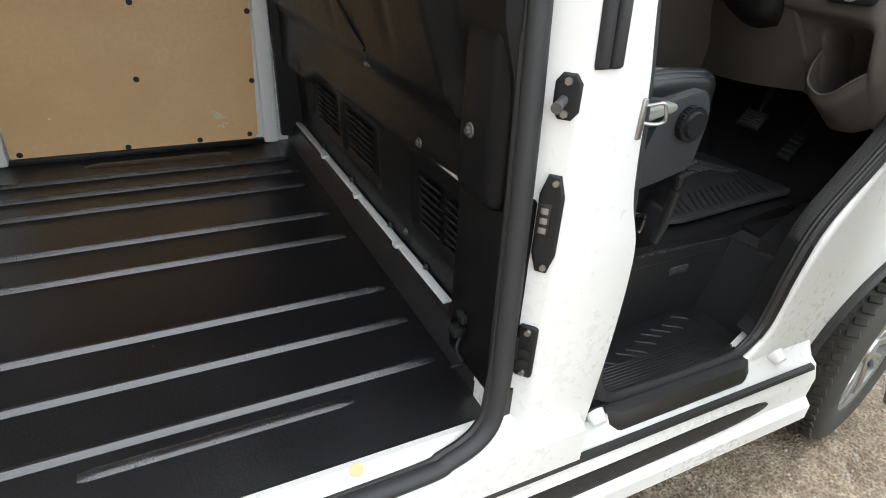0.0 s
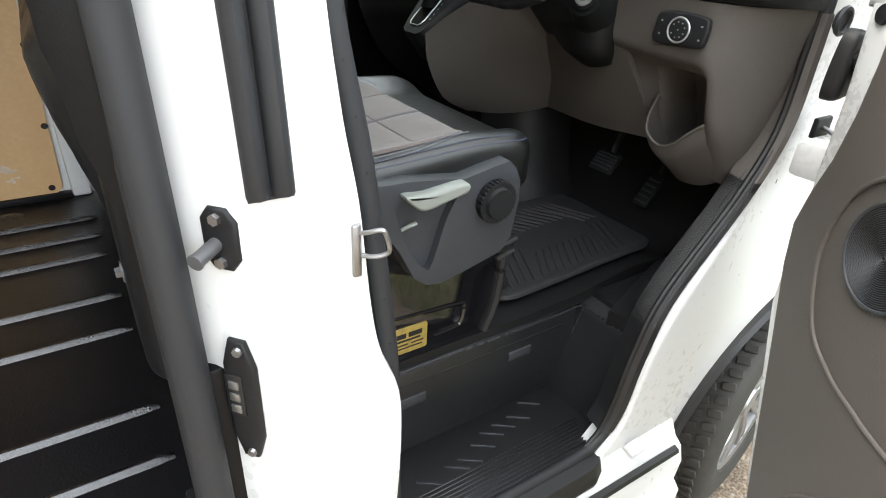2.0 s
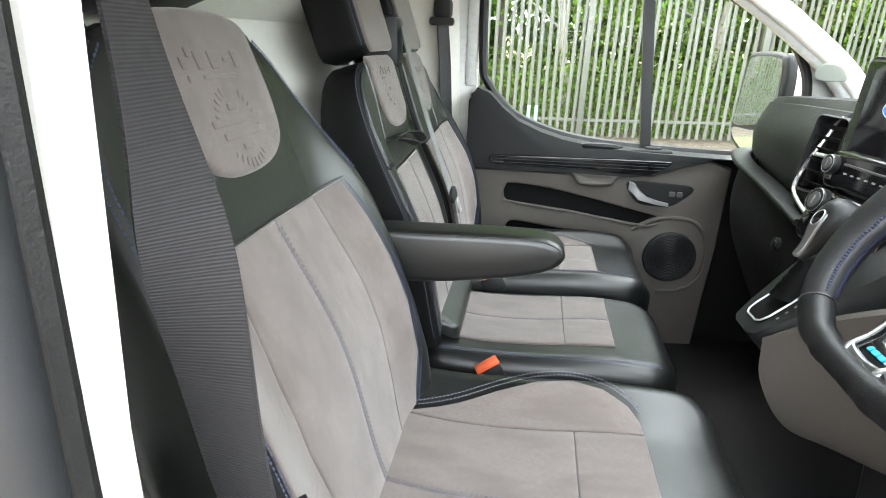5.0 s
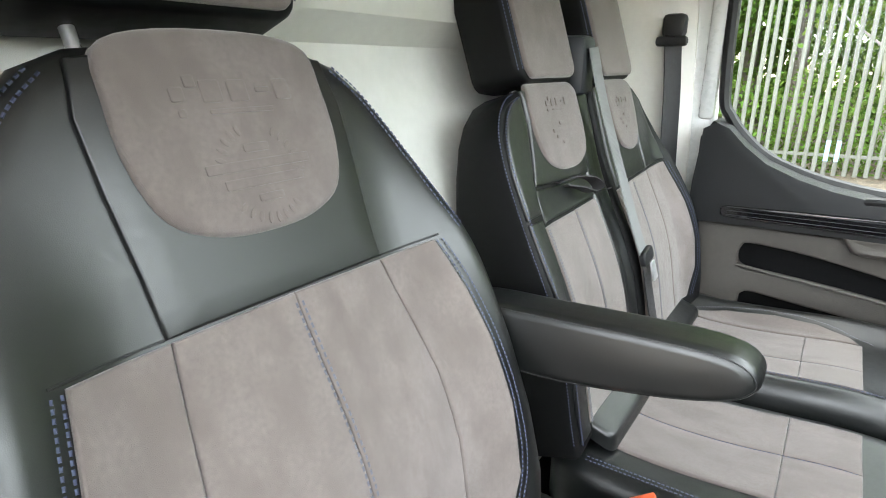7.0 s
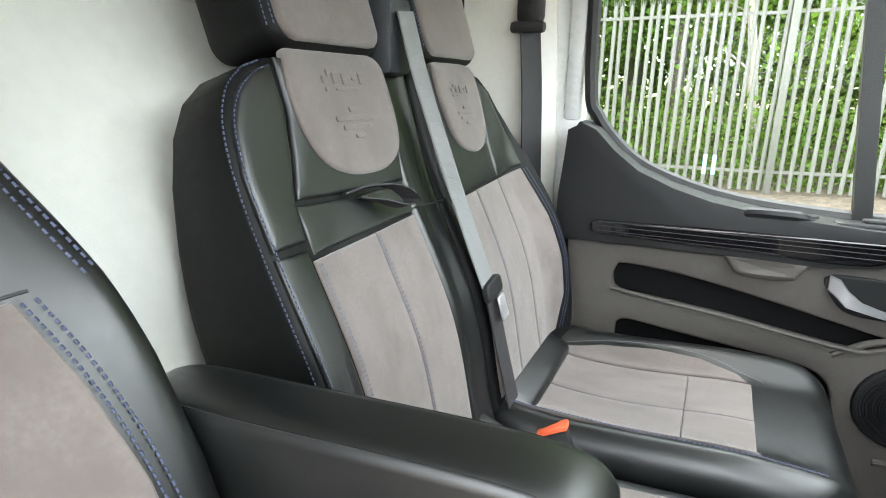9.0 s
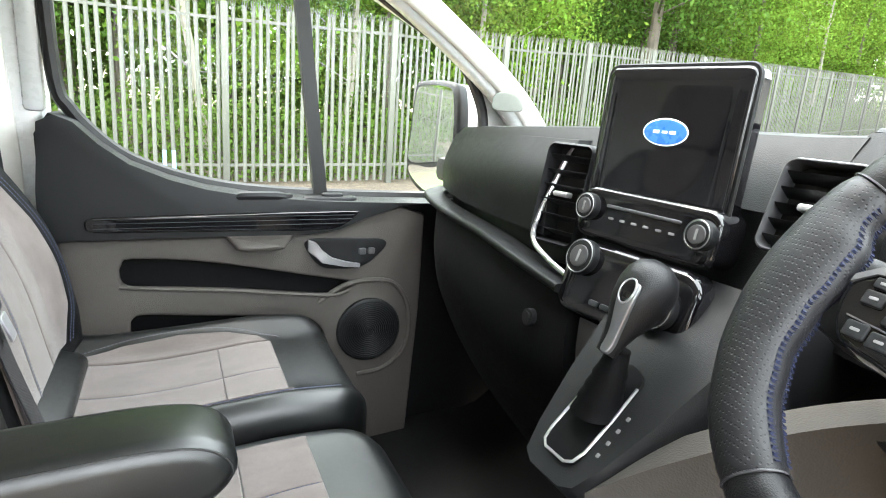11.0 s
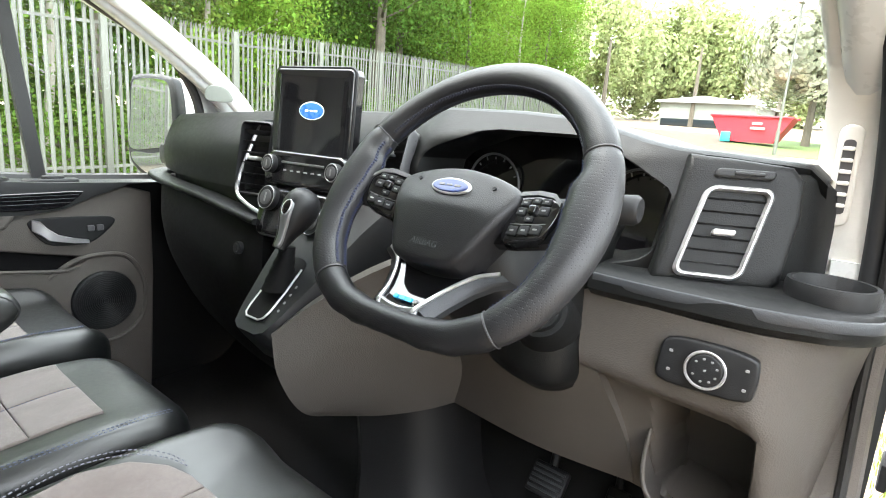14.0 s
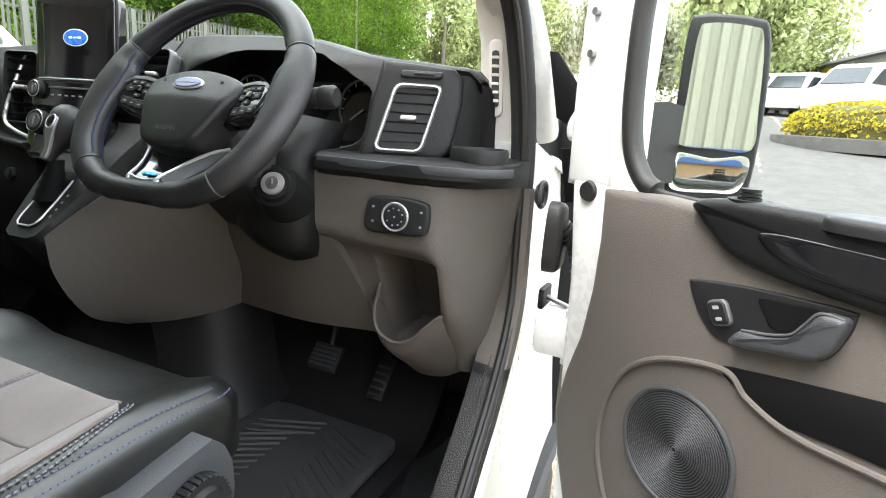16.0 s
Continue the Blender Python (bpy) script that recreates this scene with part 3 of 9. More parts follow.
part("contact_block", bm, black_rubber, t)
for k in range(3):
    bm = B()
    box(bm, (-0.013, -0.0115, -0.013 + k * 0.017), (0.0, -0.009, -0.002 + k * 0.017), 0.001)
    part("contact", bm, alloy, t, "brass contact")
for z in (0.075, -0.075):
    bm = B()
    cyl(bm, (0.004, -0.008, z), (0.004, -0.012, z), 0.006, 0.005, 8)
    part("screw", bm, steel, t)
t = latch_plate("lower_striker", rrect(0.036, 0.115, 0.008), -0.045, -0.909, 0.742, dark_plastic, "dark steel lower latch plate on the pillar")
for z in (0.0, -0.024):
    bm = B()
    cyl(bm, (0.0, -0.008, z), (0.0, -0.0105, z), 0.0095, n=14)
    part("opening", bm, black_rubber, t)
for z in (0.046, -0.046):
    bm = B()
    cyl(bm, (0.0, -0.006, z), (0.0, -0.013, z), 0.0075, 0.006, 6)
    part("screw", bm, steel, t)
bm = B()
box(bm, (-0.024, -0.012, -0.02), (-0.012, -0.001, 0.03), 0.002)
part("tongue", bm, dark_plastic, t)

# folded rubber guard strip high on the pillar: two round ribs on a thin web
guard = thing("guard_strip", "grey ribbed rubber guard strip on the white pillar", "rubber strip")
GS = lambda a, b, z: V((0.002 - 0.02 * (z - 1.27) + a * 0.85, -0.9305 + 0.06 * max(0, z - 1.2) ** 1.3 - b, z))
for k in (-1, 1):
    sec = [(0.0005, 0), (0.0006, 0.004), (0.003, 0.008), (0.008, 0.0125), (0.016, 0.0145), (0.023, 0.011), (0.0265, 0.006), (0.027, 0)]
    bm = B()
    loft(bm, [[GS(k * a, b * (0.86 if z == 1.2495 else 1.0), z) for a, b in sec] for z in (1.2495, 1.253, 1.32, 1.4, 1.48, 1.55, 1.62, 1.7, 1.8, 1.9)])
    part("rib", bm, rubber, guard)
bm = B()
loft(bm, [[GS(a, b, z) for a, b in ((-0.026, 0.001), (-0.026, 0.003), (0.026, 0.003), (0.026, 0.001))] for z in (1.246, 1.4, 1.55, 1.7, 1.9)])
part("web", bm, black_rubber, guard, "thin dark backing web")

# wire striker for the cab door
bm = B()
tube(bm, spline([(0.086, -0.925, 1.186), (0.098, -0.938, 1.191), (0.110, -0.946, 1.195), (0.115, -0.948, 1.189), (0.119, -0.949, 1.172), (0.117, -0.947, 1.165), (0.104, -0.94, 1.161), (0.086, -0.925, 1.162)], 4), 0.0028, 8)
box(bm, (0.083, -0.934, 1.135), (0.094, -0.918, 1.20), 0.003)
tagged(part("door_striker", bm, steel), "bright steel wire door striker on the pillar edge", "door striker")

# rubber seals round the two openings: a soft bulb on a clip lip
def seal(name, path, r, r2, up, label, lip):
    t = thing(name, label, "rubber seal")
    line = spline(path, 8)
    bm = B()
    tube(bm, line, r, 12, up=up, r2=r2)
    part("bulb", bm, rubber, t)
    bm = B()
    tube(bm, [p + V(lip) for p in line], r * 0.5, 8, up=up, r2=r2 * 0.55)
    part("lip", bm, black_rubber, t, "dark clip lip")


seal("side_door_seal", [(-0.105, -0.855, 2.0), (-0.098, -0.88, 1.5), (-0.094, -0.898, 1.15), (-0.094, -0.91, 0.8), (-0.102, -0.922, 0.68), (-0.126, -0.934, 0.60), (-0.2, -0.94, 0.56), (-0.35, -0.945, 0.548), (-1.25, -0.945, 0.545)], 0.0195, 0.016, (0, 0, 1), "grey rubber seal round the side door opening", (-0.012, 0.012, 0.006))
seal_path = [(0.07, -0.85, 2.0), (0.078, -0.872, 1.62), (0.088, -0.882, 1.42), (0.118, -0.888, 1.24), (0.146, -0.892, 1.0), (0.152, -0.892, 0.9), (0.158, -0.892, 0.7), (0.17, -0.892, 0.58),
             (0.205, -0.892, 0.525), (0.28, -0.892, 0.51), (0.58, -0.892, 0.505), (0.665, -0.892, 0.53), (0.705, -0.892, 0.6), (0.735, -0.89, 0.74), (0.79, -0.885, 0.862), (0.95, -0.88, 1.035),
             (1.03, -0.876, 1.16), (1.05, -0.87, 1.30), (1.045, -0.868, 1.46), (1.01, -0.86, 1.6), (0.955, -0.85, 1.70), (0.75, -0.83, 1.88), (0.5, -0.82, 1.96)]
seal("cab_door_seal", seal_path, 0.0138, 0.0122, (0, 1, 0), "grey rubber seal round the cab door opening", (-0.017, 0.004, 0))
bm = B()
tube(bm, [p + V((0.008, 0.012, 0)) for p in spline(seal_path[0:7], 8)], 0.008, 8, up=(0, 1, 0))
tagged(part("pillar_flange_trim", bm, black_rubber), "dark flange trim inside the door pillar seal", "trim", kind="structure")
bm = B()
tube(bm, [p + V((0.0, 0.02, 0)) for p in spline(seal_path[14:22], 8)], 0.011, 10, up=(0, 1, 0), r2=0.012)
tagged(part("pillar_edge_trim", bm, rubber), "black edge trim along the windscreen pillar and hinge pillar", "trim", kind="structure")
# tiny dark discs paint the dark of small holes along the seal
bm = B()
for i, p in enumerate(spline(seal_path[1:7], 3)):
    cyl(bm, p + V((-0.001, -0.0105, 0)), p + V((-0.001, -0.0128, 0)), 0.0016, n=8)
tagged(part("seal_holes", bm, black_rubber), "small dark discs standing for holes along the door seal", "clips", kind="stuff")

# front wing, hinge pillar and sill
wing = thing("front_wing", "white painted front wing and door hinge pillar of the van", "wing", kind="structure")
arch = [(1.36 + 0.47 * math.cos(a), 0.285 + 0.47 * math.sin(a)) for a in [radians(158 - 8 * i) for i in range(9)]]
left_edge = [(p.x + 0.008, p.z - 0.006) for p in spline([V(q) for q in seal_path[10:19]], 4)]
outline = [(0.62, 0.47)] + left_edge[4:] + [(1.12, 1.46), (1.3, 1.42), (1.75, 1.3), (1.8, 0.7)] + arch[::-1] + [(0.885, 0.40), (0.66, 0.42)]
bm = B()
plate(bm, dense(outline, 0.05), lambda a, b, h: V((a, -0.915 - h + 0.05 * smooth01(0.8, 1.3, b) + 0.03 * smooth01(1.0, 1.7, a), b)), -0.06, 0.0, 0.012, seg=3)
part("wing_panel", bm, white_paint, wing)
bm = B()
loft(bm, [[V((1.36 + r * math.cos(a), y, 0.285 + r * math.sin(a))) for r, y in ((0.478, -0.925), (0.468, -0.935), (0.459, -0.93), (0.46, -0.55), (0.478, -0.55))] for a in [radians(172 - 8 * i) for i in range(20)]])
part("wheel_arch_lip", bm, black_rubber, wing, "black wheel arch edge")
sill = thing("door_sill", "white side skirt with black step trim below the cab door", "sill", kind="structure")
bm = B()
loft(bm, [[V((x, -0.86, 0.50)), V((x, -0.915, 0.492)), V((x, -0.935, 0.455)), V((x, -0.955, 0.44)), V((x, -0.968, 0.40)), V((x, -0.965, 0.335)), V((x, -0.985, 0.315)), V((x, -0.985, 0.27)), V((x, -0.9, 0.25)), V((x, -0.86, 0.3))]
          for x in (-1.3, 0.1, 0.6, 0.86, 0.9)])
part("skirt", bm, white_paint, sill)
bm = B()
loft(bm, [[V((x, -0.95, 0.448)), V((x, -0.962, 0.445)), V((x, -0.966, 0.436)), V((x, -0.95, 0.43))] for x in (-1.3, 0.88)])
part("seam_strip", bm, black_rubber, sill, "black seam strip")
bm = B()
puff(bm, curved([(-0.25, 0.335), (0.2, 0.335), (0.6, 0.345), (0.72, 0.372), (0.62, 0.398), (0.2, 0.396), (-0.25, 0.392)], 4), lambda a, b, h: V((a, -0.966 - h, b)), -0.01, 0.004, 0.002)
part("skirt_insert", bm, dark_plastic, sill, "dark inset panel")
bm = B()
loft(bm, [[V((x, -0.90 + k, 0.505)), V((x, -0.93 + k, 0.50)), V((x, -0.944 + k, 0.47)), V((x, -0.94 + k, 0.455)), V((x, -0.9 + k, 0.47))] for x, k in ((0.2, 0.02), (0.23, 0.0), (0.62, 0.0), (0.66, 0.02))])
part("step_trim", bm, black_rubber, sill, "black ribbed step trim")
bm = B()
for x, z in ((0.155, 0.52), (0.745, 0.50)):
    cyl(bm, (x, -0.92, z), (x, -0.945, z - 0.01), 0.022, 0.016, 14)
part("plug", bm, white_paint, sill)

# ---- cab floor and step well ----
cab_floor = thing("cab_floor", "black moulded cab floor with a recessed entry step", "floor", kind="structure")
bm = B()
box(bm, (0.0, -0.90, 0.47), (0.72, -0.68, 0.505), 0.004)          # step tread
box(bm, (0.0, -0.69, 0.47), (0.76, -0.662, 0.722), 0.009, 3)      # riser
part("step", bm, step_plastic, cab_floor)
bm = B()
loft(bm, [[V((0.70, y, 0.49)), V((0.708, y, 0.512)), V((0.776, y, 0.70)), V((0.783, y, 0.712)), V((0.794, y, 0.718)), V((0.83, y, 0.735)), V((0.83, y, 0.5))] for y in (-0.895, -0.66)])
part("step_front", bm, step_plastic, cab_floor)
# thin tubes paint the bright highlight lines along the step's edges
for pts in (((0.0, -0.688, 0.719), (0.4, -0.688, 0.7195), (0.772, -0.688, 0.7195)), ((0.711, -0.688, 0.51), (0.745, -0.688, 0.612), (0.779, -0.688, 0.706)), ((0.783, -0.69, 0.7125), (0.785, -0.78, 0.7135), (0.786, -0.87, 0.7135))):
    bm = B()
    tube(bm, spline([V(p) for p in pts], 4), 0.0022, 6)
    part("moulded_edge", bm, step_edge_glint, cab_floor, "moulded edge with its highlight in a lighter colour")
for x, y in ((0.62, -0.716), (0.57, -0.739), (0.524, -0.742), (0.487, -0.747), (0.45, -0.765), (0.403, -0.783), (0.37, -0.785), (0.3, -0.789)):
    bm = B()                                                      # diagonal tread bars
    m = Matrix.Translation((x, y, 0.5065)) @ Euler((0, 0, radians(-35))).to_matrix().to_4x4()
    box(bm, (-0.027, -0.0022, -0.003), (0.027, 0.0022, 0.0025), 0.001, 1, m)
    part("tread_bar", bm, slate_plastic, cab_floor)
for y in [-0.888 + 0.009 * i for i in range(10)]:
    bm = B()
    box(bm, (0.2, y, 0.503), (0.66 + 0.25 * (y + 0.888), y + 0.004, 0.508), 0.001, 1)
    part("tread_line", bm, step_plastic, cab_floor)
for x, z in ((0.312, 0.642), (0.59, 0.653)):
    bm = B()
    box(bm, (x - 0.032, -0.695, z - 0.012), (x + 0.032, -0.688, z + 0.012), 0.003)
    part("step_lamp", bm, slate_plastic, cab_floor, "small grey plastic insert")
bm = B()
box(bm, (0.26, -0.6915, 0.684), (0.715, -0.688, 0.688), 0.0005, 1)
part("seam", bm, black_rubber, cab_floor)


def cabz(x, y):
    return 0.742 + 0.02 * smooth01(0.6, 1.0, x) + 0.32 * smooth01(1.05, 1.4, x) + 0.05 * smooth01(-0.66, -0.72, y) * smooth01(0.75, 0.95, x)


bm = B()
shell(bm, lambda u, v: V((0.0 + 1.4 * u, -0.68 + 1.5 * v, cabz(1.4 * u, -0.68 + 1.5 * v))), 40, 24, (0, 0, -0.03))
part("floor_pan", bm, tunnel_plastic, cab_floor)
bm = B()
box(bm, (0.815, -0.885, 0.69), (1.2, -0.66, 0.742), 0.006)
part("floor_side", bm, tunnel_plastic, cab_floor)
bm = B()                                                          # kick panel by the hinge pillar
shell(bm, lambda u, v: V((0.80 + 0.28 * v - 0.02 * u, -0.86 + (0.10 + 0.09 * v) * u, 0.746 + (0.012 + 0.13 * v) * (1 - 0.85 * smooth01(0.25, 1.0, u)))), 12, 16, (0, 0, -0.05))
part("kick_panel", bm, step_plastic, cab_floor, "smooth black kick panel")
bm = B()
loft(bm, [[V((x, -0.885, z)), V((x, -0.845, z + 0.018)), V((x, -0.825, z + 0.012)), V((x, -0.825, z - 0.03)), V((x, -0.885, z - 0.03))] for x, z in ((0.785, 0.77), (0.85, 0.845), (0.94, 0.93), (1.02, 1.01), (1.06, 1.06))])
part("scuff_strip", bm, pebbled, cab_floor, "ribbed dark scuff strip")

for z0, z1, mat, nm, lab in ((0.56, 0.80, step_plastic, "well_lining", "black plastic lining"), (0.80, 1.06, pebbled, "lower_lining", "black pebbled lining"), (1.06, 1.38, taupe, "upper_lining", "taupe plastic lining")):
    bm = B()
    line = [p for p in spline([V(q) for q in seal_path[11:19]], 8) if z0 - 0.01 <= p.z <= z1 + 0.01]
    loft(bm, [[p + V(q) for q in ((0.004, -0.016, 0), (-0.010, -0.012, 0), (-0.018, 0.002, 0), (-0.006, 0.05, 0), (0.03, 0.05, 0))] for p in line])
    part(nm, bm, mat, cab_floor, lab)

# firewall and right inner side below the dash
bm = B()
box(bm, (1.38, -0.9, 0.7), (1.42, 0.9, 1.5), 0.0)
box(bm, (1.09, -0.84, 0.75), (1.4, -0.80, 1.5), 0.0)
box(bm, (1.0, 0.83, 0.6), (1.4, 0.88, 1.42), 0.0)
tagged(part("firewall", bm, grain_black), "dark firewall behind the pedals", "firewall", kind="structure")

# cab rear wall, pale lining with a raised upper panel
bm = B()


def rear_wall(u, v):
    y, z = -0.86 + 1.72 * u, 0.75 + 1.25 * v
    x = -0.008 - 0.054 * smooth01(0.93, 0.98, z) - 0.05 * smooth01(1.06, 1.36, z) - 0.105 * smooth01(1.42, 1.7, z)
    x += 0.045 * smooth01(1.695, 1.735, z) * smooth01(-0.36, -0.22, y + 0.3 * (z - 1.7)) * (1 - smooth01(0.62, 0.7, y))
    x += 0.006 * smooth01(1.33, 1.325, z)
    return V((x, y, z))


shell(bm, rear_wall, 70, 70, (-0.012, 0, 0))
tagged(part("wall_rear", bm, headliner), "pale grey lining on the cab rear wall with a raised upper panel", "wall", kind="structure")

# ---- open cab door ----
OPEN = radians(57)
ds, dn = V((-math.cos(OPEN), -math.sin(OPEN), 0)), V((-math.sin(OPEN), math.cos(OPEN), 0))   # along the door, towards its inner face
DO = V((0.986, -0.937, 0.0))
DP = lambda a, b, h: DO + ds * a + V((0, 0, b)) + dn * h

door = thing("cab_door", "open white cab door with taupe trim, speaker and mirror", "door")
bm = B()                                                          # painted shell
plate(bm, dense([(0.19, 0.47), (0.3, 0.45), (0.8, 0.5), (0.97, 0.62), (1.0, 0.95), (0.98, 1.35), (0.16, 1.365), (0.11, 1.40), (0.09, 1.42), (0.01, 1.42), (0.03, 1.25), (0.035, 1.1), (0.05, 0.85)], 0.08), DP, -0.115, -0.02, 0.015, seg=3)
part("door_shell", bm, white_paint, door)
trim = dense([(0.23, 0.475), (0.55, 0.46), (0.85, 0.52), (0.93, 0.75), (0.95, 1.36), (0.40, 1.40), (0.2, 1.41), (0.099, 1.405), (0.103, 1.33), (0.1, 1.25), (0.088, 1.17), (0.066, 1.10), (0.052, 1.03), (0.068, 0.95), (0.12, 0.8), (0.18, 0.62)], 0.04)
bm = B()
plate(bm, trim, DP, -0.025, 0.0, 0.012, seg=3)
part("trim_panel", bm, taupe, door, "taupe grained trim panel")
bm = B()                                                          # window frame post by the hinges and along the front slope
plate(bm, dense([(0.0, 1.40), (0.10, 1.40), (0.097, 1.55), (0.10, 1.70), (0.15, 1.81), (0.40, 1.935), (0.95, 1.97), (0.95, 2.02), (0.35, 1.99), (0.06, 1.84), (0.0, 1.70), (-0.005, 1.55)], 0.06), DP, -0.09, -0.02, 0.012, seg=3)
part("window_frame", bm, white_paint, door, "white window frame")
bm = B()
tube(bm, spline([DP(0.93, 1.402, -0.04), DP(0.5, 1.402, -0.04), DP(0.21, 1.404, -0.036), DP(0.16, 1.415, -0.032)], 6), 0.008, 8, up=dn)
tube(bm, spline([DP(0.17, 1.412, -0.03), DP(0.145, 1.426, -0.03), DP(0.12, 1.47, -0.03), DP(0.108, 1.56, -0.03), DP(0.112, 1.70, -0.03), DP(0.16, 1.80, -0.03), DP(0.40, 1.92, -0.03), DP(0.93, 1.955, -0.03)], 8), 0.015, 10, up=dn)
part("glass_seal", bm, black_rubber, door, "black window seal")
bm = B()
plate(bm, dense([(0.12, 1.38), (0.94, 1.38), (0.94, 1.95), (0.40, 1.91), (0.16, 1.79), (0.112, 1.70), (0.112, 1.55)], 0.2), DP, -0.05, -0.046)
glass = part("pane", bm, clear_glass, door, "clear side window pane")
glass.visible_shadow = False
# armrest band and grip, dark upper capping
bm = B()
puff(bm, curved([(0.257, 1.411), (0.268, 1.395), (0.29, 1.376), (0.315, 1.358), (0.37, 1.345), (0.475, 1.335), (0.7, 1.315), (0.93, 1.30), (0.93, 1.41), (0.6, 1.42), (0.35, 1.423), (0.29, 1.421)], 5), DP, -0.01, 0.016, 0.012, 0.0)
cap = part("capping", bm, grain_black, door, "black grained capping")
bm = B()
puff(bm, curved([(0.352, 1.393), (0.37, 1.37), (0.404, 1.36), (0.472, 1.352), (0.9, 1.32), (0.9, 1.375), (0.6, 1.388), (0.45, 1.394)], 5), DP, 0.012, 0.0185, 0.003, 0.0)
part("inlay", bm, piano_black, cap, "glossy black inlay")
bm = B()
cyl(bm, DP(0.315, 1.415, -0.012), DP(0.315, 1.423, -0.012), 0.024, n=24)
for k in range(3):
    cyl(bm, DP(0.315, 1.422 + k * 0.005, -0.012), DP(0.315, 1.4255 + k * 0.005, -0.012), 0.013 - k * 0.0008, n=20)
part("lock_knob", bm, grain_black, door, "black ribbed knob")
bm = B()
puff(bm, rrect(0.26, 0.07, 0.03, 6), lambda a, b, h: DP(0.53 + a, 1.408 + h, -0.012 + b), 0, 0.016, 0.008)
part("grip_well", bm, dark_plastic, door)
# handle recess, lever and lock switch
bm = B()
puff(bm, curved([(0.267, 1.308), (0.273, 1.316), (0.335, 1.325), (0.404, 1.33), (0.45, 1.331), (0.454, 1.326), (0.45, 1.302), (0.433, 1.271), (0.395, 1.262), (0.34, 1.252), (0.308, 1.255), (0.282, 1.28)], 4), DP, -0.004, 0.004, 0.003)
rec = part("handle_recess", bm, dark_plastic, door, "dark handle recess")
# raised black sheet, its colour standing for the shade behind the lever
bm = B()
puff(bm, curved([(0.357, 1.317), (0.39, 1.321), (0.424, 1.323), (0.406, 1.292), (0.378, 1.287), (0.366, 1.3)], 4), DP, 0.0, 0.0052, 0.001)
part("handle_shade", bm, matt_black, rec, "black sheet for the shade behind the lever")
bm = B()
puff(bm, curved([(0.337, 1.262), (0.349, 1.276), (0.375, 1.281), (0.402, 1.29), (0.414, 1.305), (0.426, 1.3225), (0.44, 1.325), (0.452, 1.322), (0.4495, 1.303), (0.443, 1.286), (0.43, 1.272), (0.405, 1.266), (0.36, 1.258), (0.342, 1.256)], 4), DP, 0.004, 0.022, 0.008)
lev = part("lever", bm, slate_plastic, rec, "grey satin release lever")
bm = B()
tube(bm, spline([DP(0.35, 1.2775, 0.016), DP(0.375, 1.2825, 0.018), DP(0.402, 1.2915, 0.018), DP(0.414, 1.3065, 0.018), DP(0.427, 1.324, 0.018), DP(0.45, 1.3235, 0.016)], 4), 0.0016, 6, up=dn)
part("lever_edge", bm, satin_grey, lev, "satin edge of the lever")
SKEW = lambda a, b, h: DP(0.3147 + a * 0.93 + b * -0.42, 1.2856 + b * 0.78 + a * 0.37, h)
bm = B()
puff(bm, rrect(0.027, 0.037, 0.008, 4), SKEW, 0.002, 0.009, 0.003)
part("switch_bezel", bm, satin_grey, rec, "satin switch bezel")
bm = B()
puff(bm, rrect(0.022, 0.032, 0.006, 4), SKEW, 0.008, 0.0112, 0.002)
part("lock_switch", bm, dark_plastic, rec)
bm = B()
for b in (0.008, -0.008):
    puff(bm, rrect(0.008, 0.005, 0.001, 2, 0.0, b), SKEW, 0.0108, 0.0118, 0.0003)
part("switch_mark", bm, white_mark, rec)
# speaker grille
bm = B()
puff(bm, [(0.286 + 0.083 * math.cos(a), 1.083 + 0.083 * math.sin(a)) for a in [i * math.pi / 24 for i in range(48)]], DP, -0.004, 0.005, 0.004, -0.002)
spk = part("speaker_grille", bm, dark_plastic, door, "round dark speaker grille")
bm = B()
tube(bm, [DP(0.286 + 0.082 * math.cos(a), 1.083 + 0.082 * math.sin(a), 0.0045) for a in [i * math.pi / 24 for i in range(48)]], 0.0035, 8, up=dn, closed=True)
part("grille_rim", bm, slate_plastic, spk, "grey grille rim")
bm = B()
for r in [0.004 + 0.0034 * i for i in range(23)]:
    m_ = max(8, int(r * 800))
    tube(bm, [DP(0.286 + r * math.cos(a), 1.083 + r * math.sin(a), 0.0046 + 0.0008 * (i % 2)) for i, a in enumerate([k * math.pi / m_ for k in range(2 * m_)])], 0.0009, 4, up=dn, closed=True)
tagged(part("grille_mesh", bm, slate_plastic, spk), "fine wavy grille mesh", kind="stuff")
bm = B()                                                          # raised edge that sweeps round the speaker down to the pocket
tube(bm, spline([DP(0.9, 1.19, 0.003), DP(0.52, 1.178, 0.003), DP(0.42, 1.178, 0.003), DP(0.365, 1.195, 0.003), DP(0.33, 1.217, 0.003), DP(0.242, 1.195, 0.003), DP(0.185, 1.15, 0.003), DP(0.158, 1.08, 0.001), DP(0.16, 1.0, 0.001), DP(0.21, 0.90, 0.001), DP(0.287, 0.858, 0.001), DP(0.353, 0.846, 0.001), DP(0.45, 0.838, 0.001), DP(0.8, 0.84, 0.001)], 10), 0.0042, 8, up=dn)
part("trim_ridge", bm, taupe, door)
# flat black sheets on the trim paint the shade of both pockets
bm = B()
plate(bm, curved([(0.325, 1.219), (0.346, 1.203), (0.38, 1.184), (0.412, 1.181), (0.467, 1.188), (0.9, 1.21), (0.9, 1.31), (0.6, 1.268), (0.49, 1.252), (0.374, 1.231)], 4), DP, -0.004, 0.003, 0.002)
part("pocket_recess_shade", bm, matt_black, door, "black sheet for the shade in the storage recess")
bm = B()
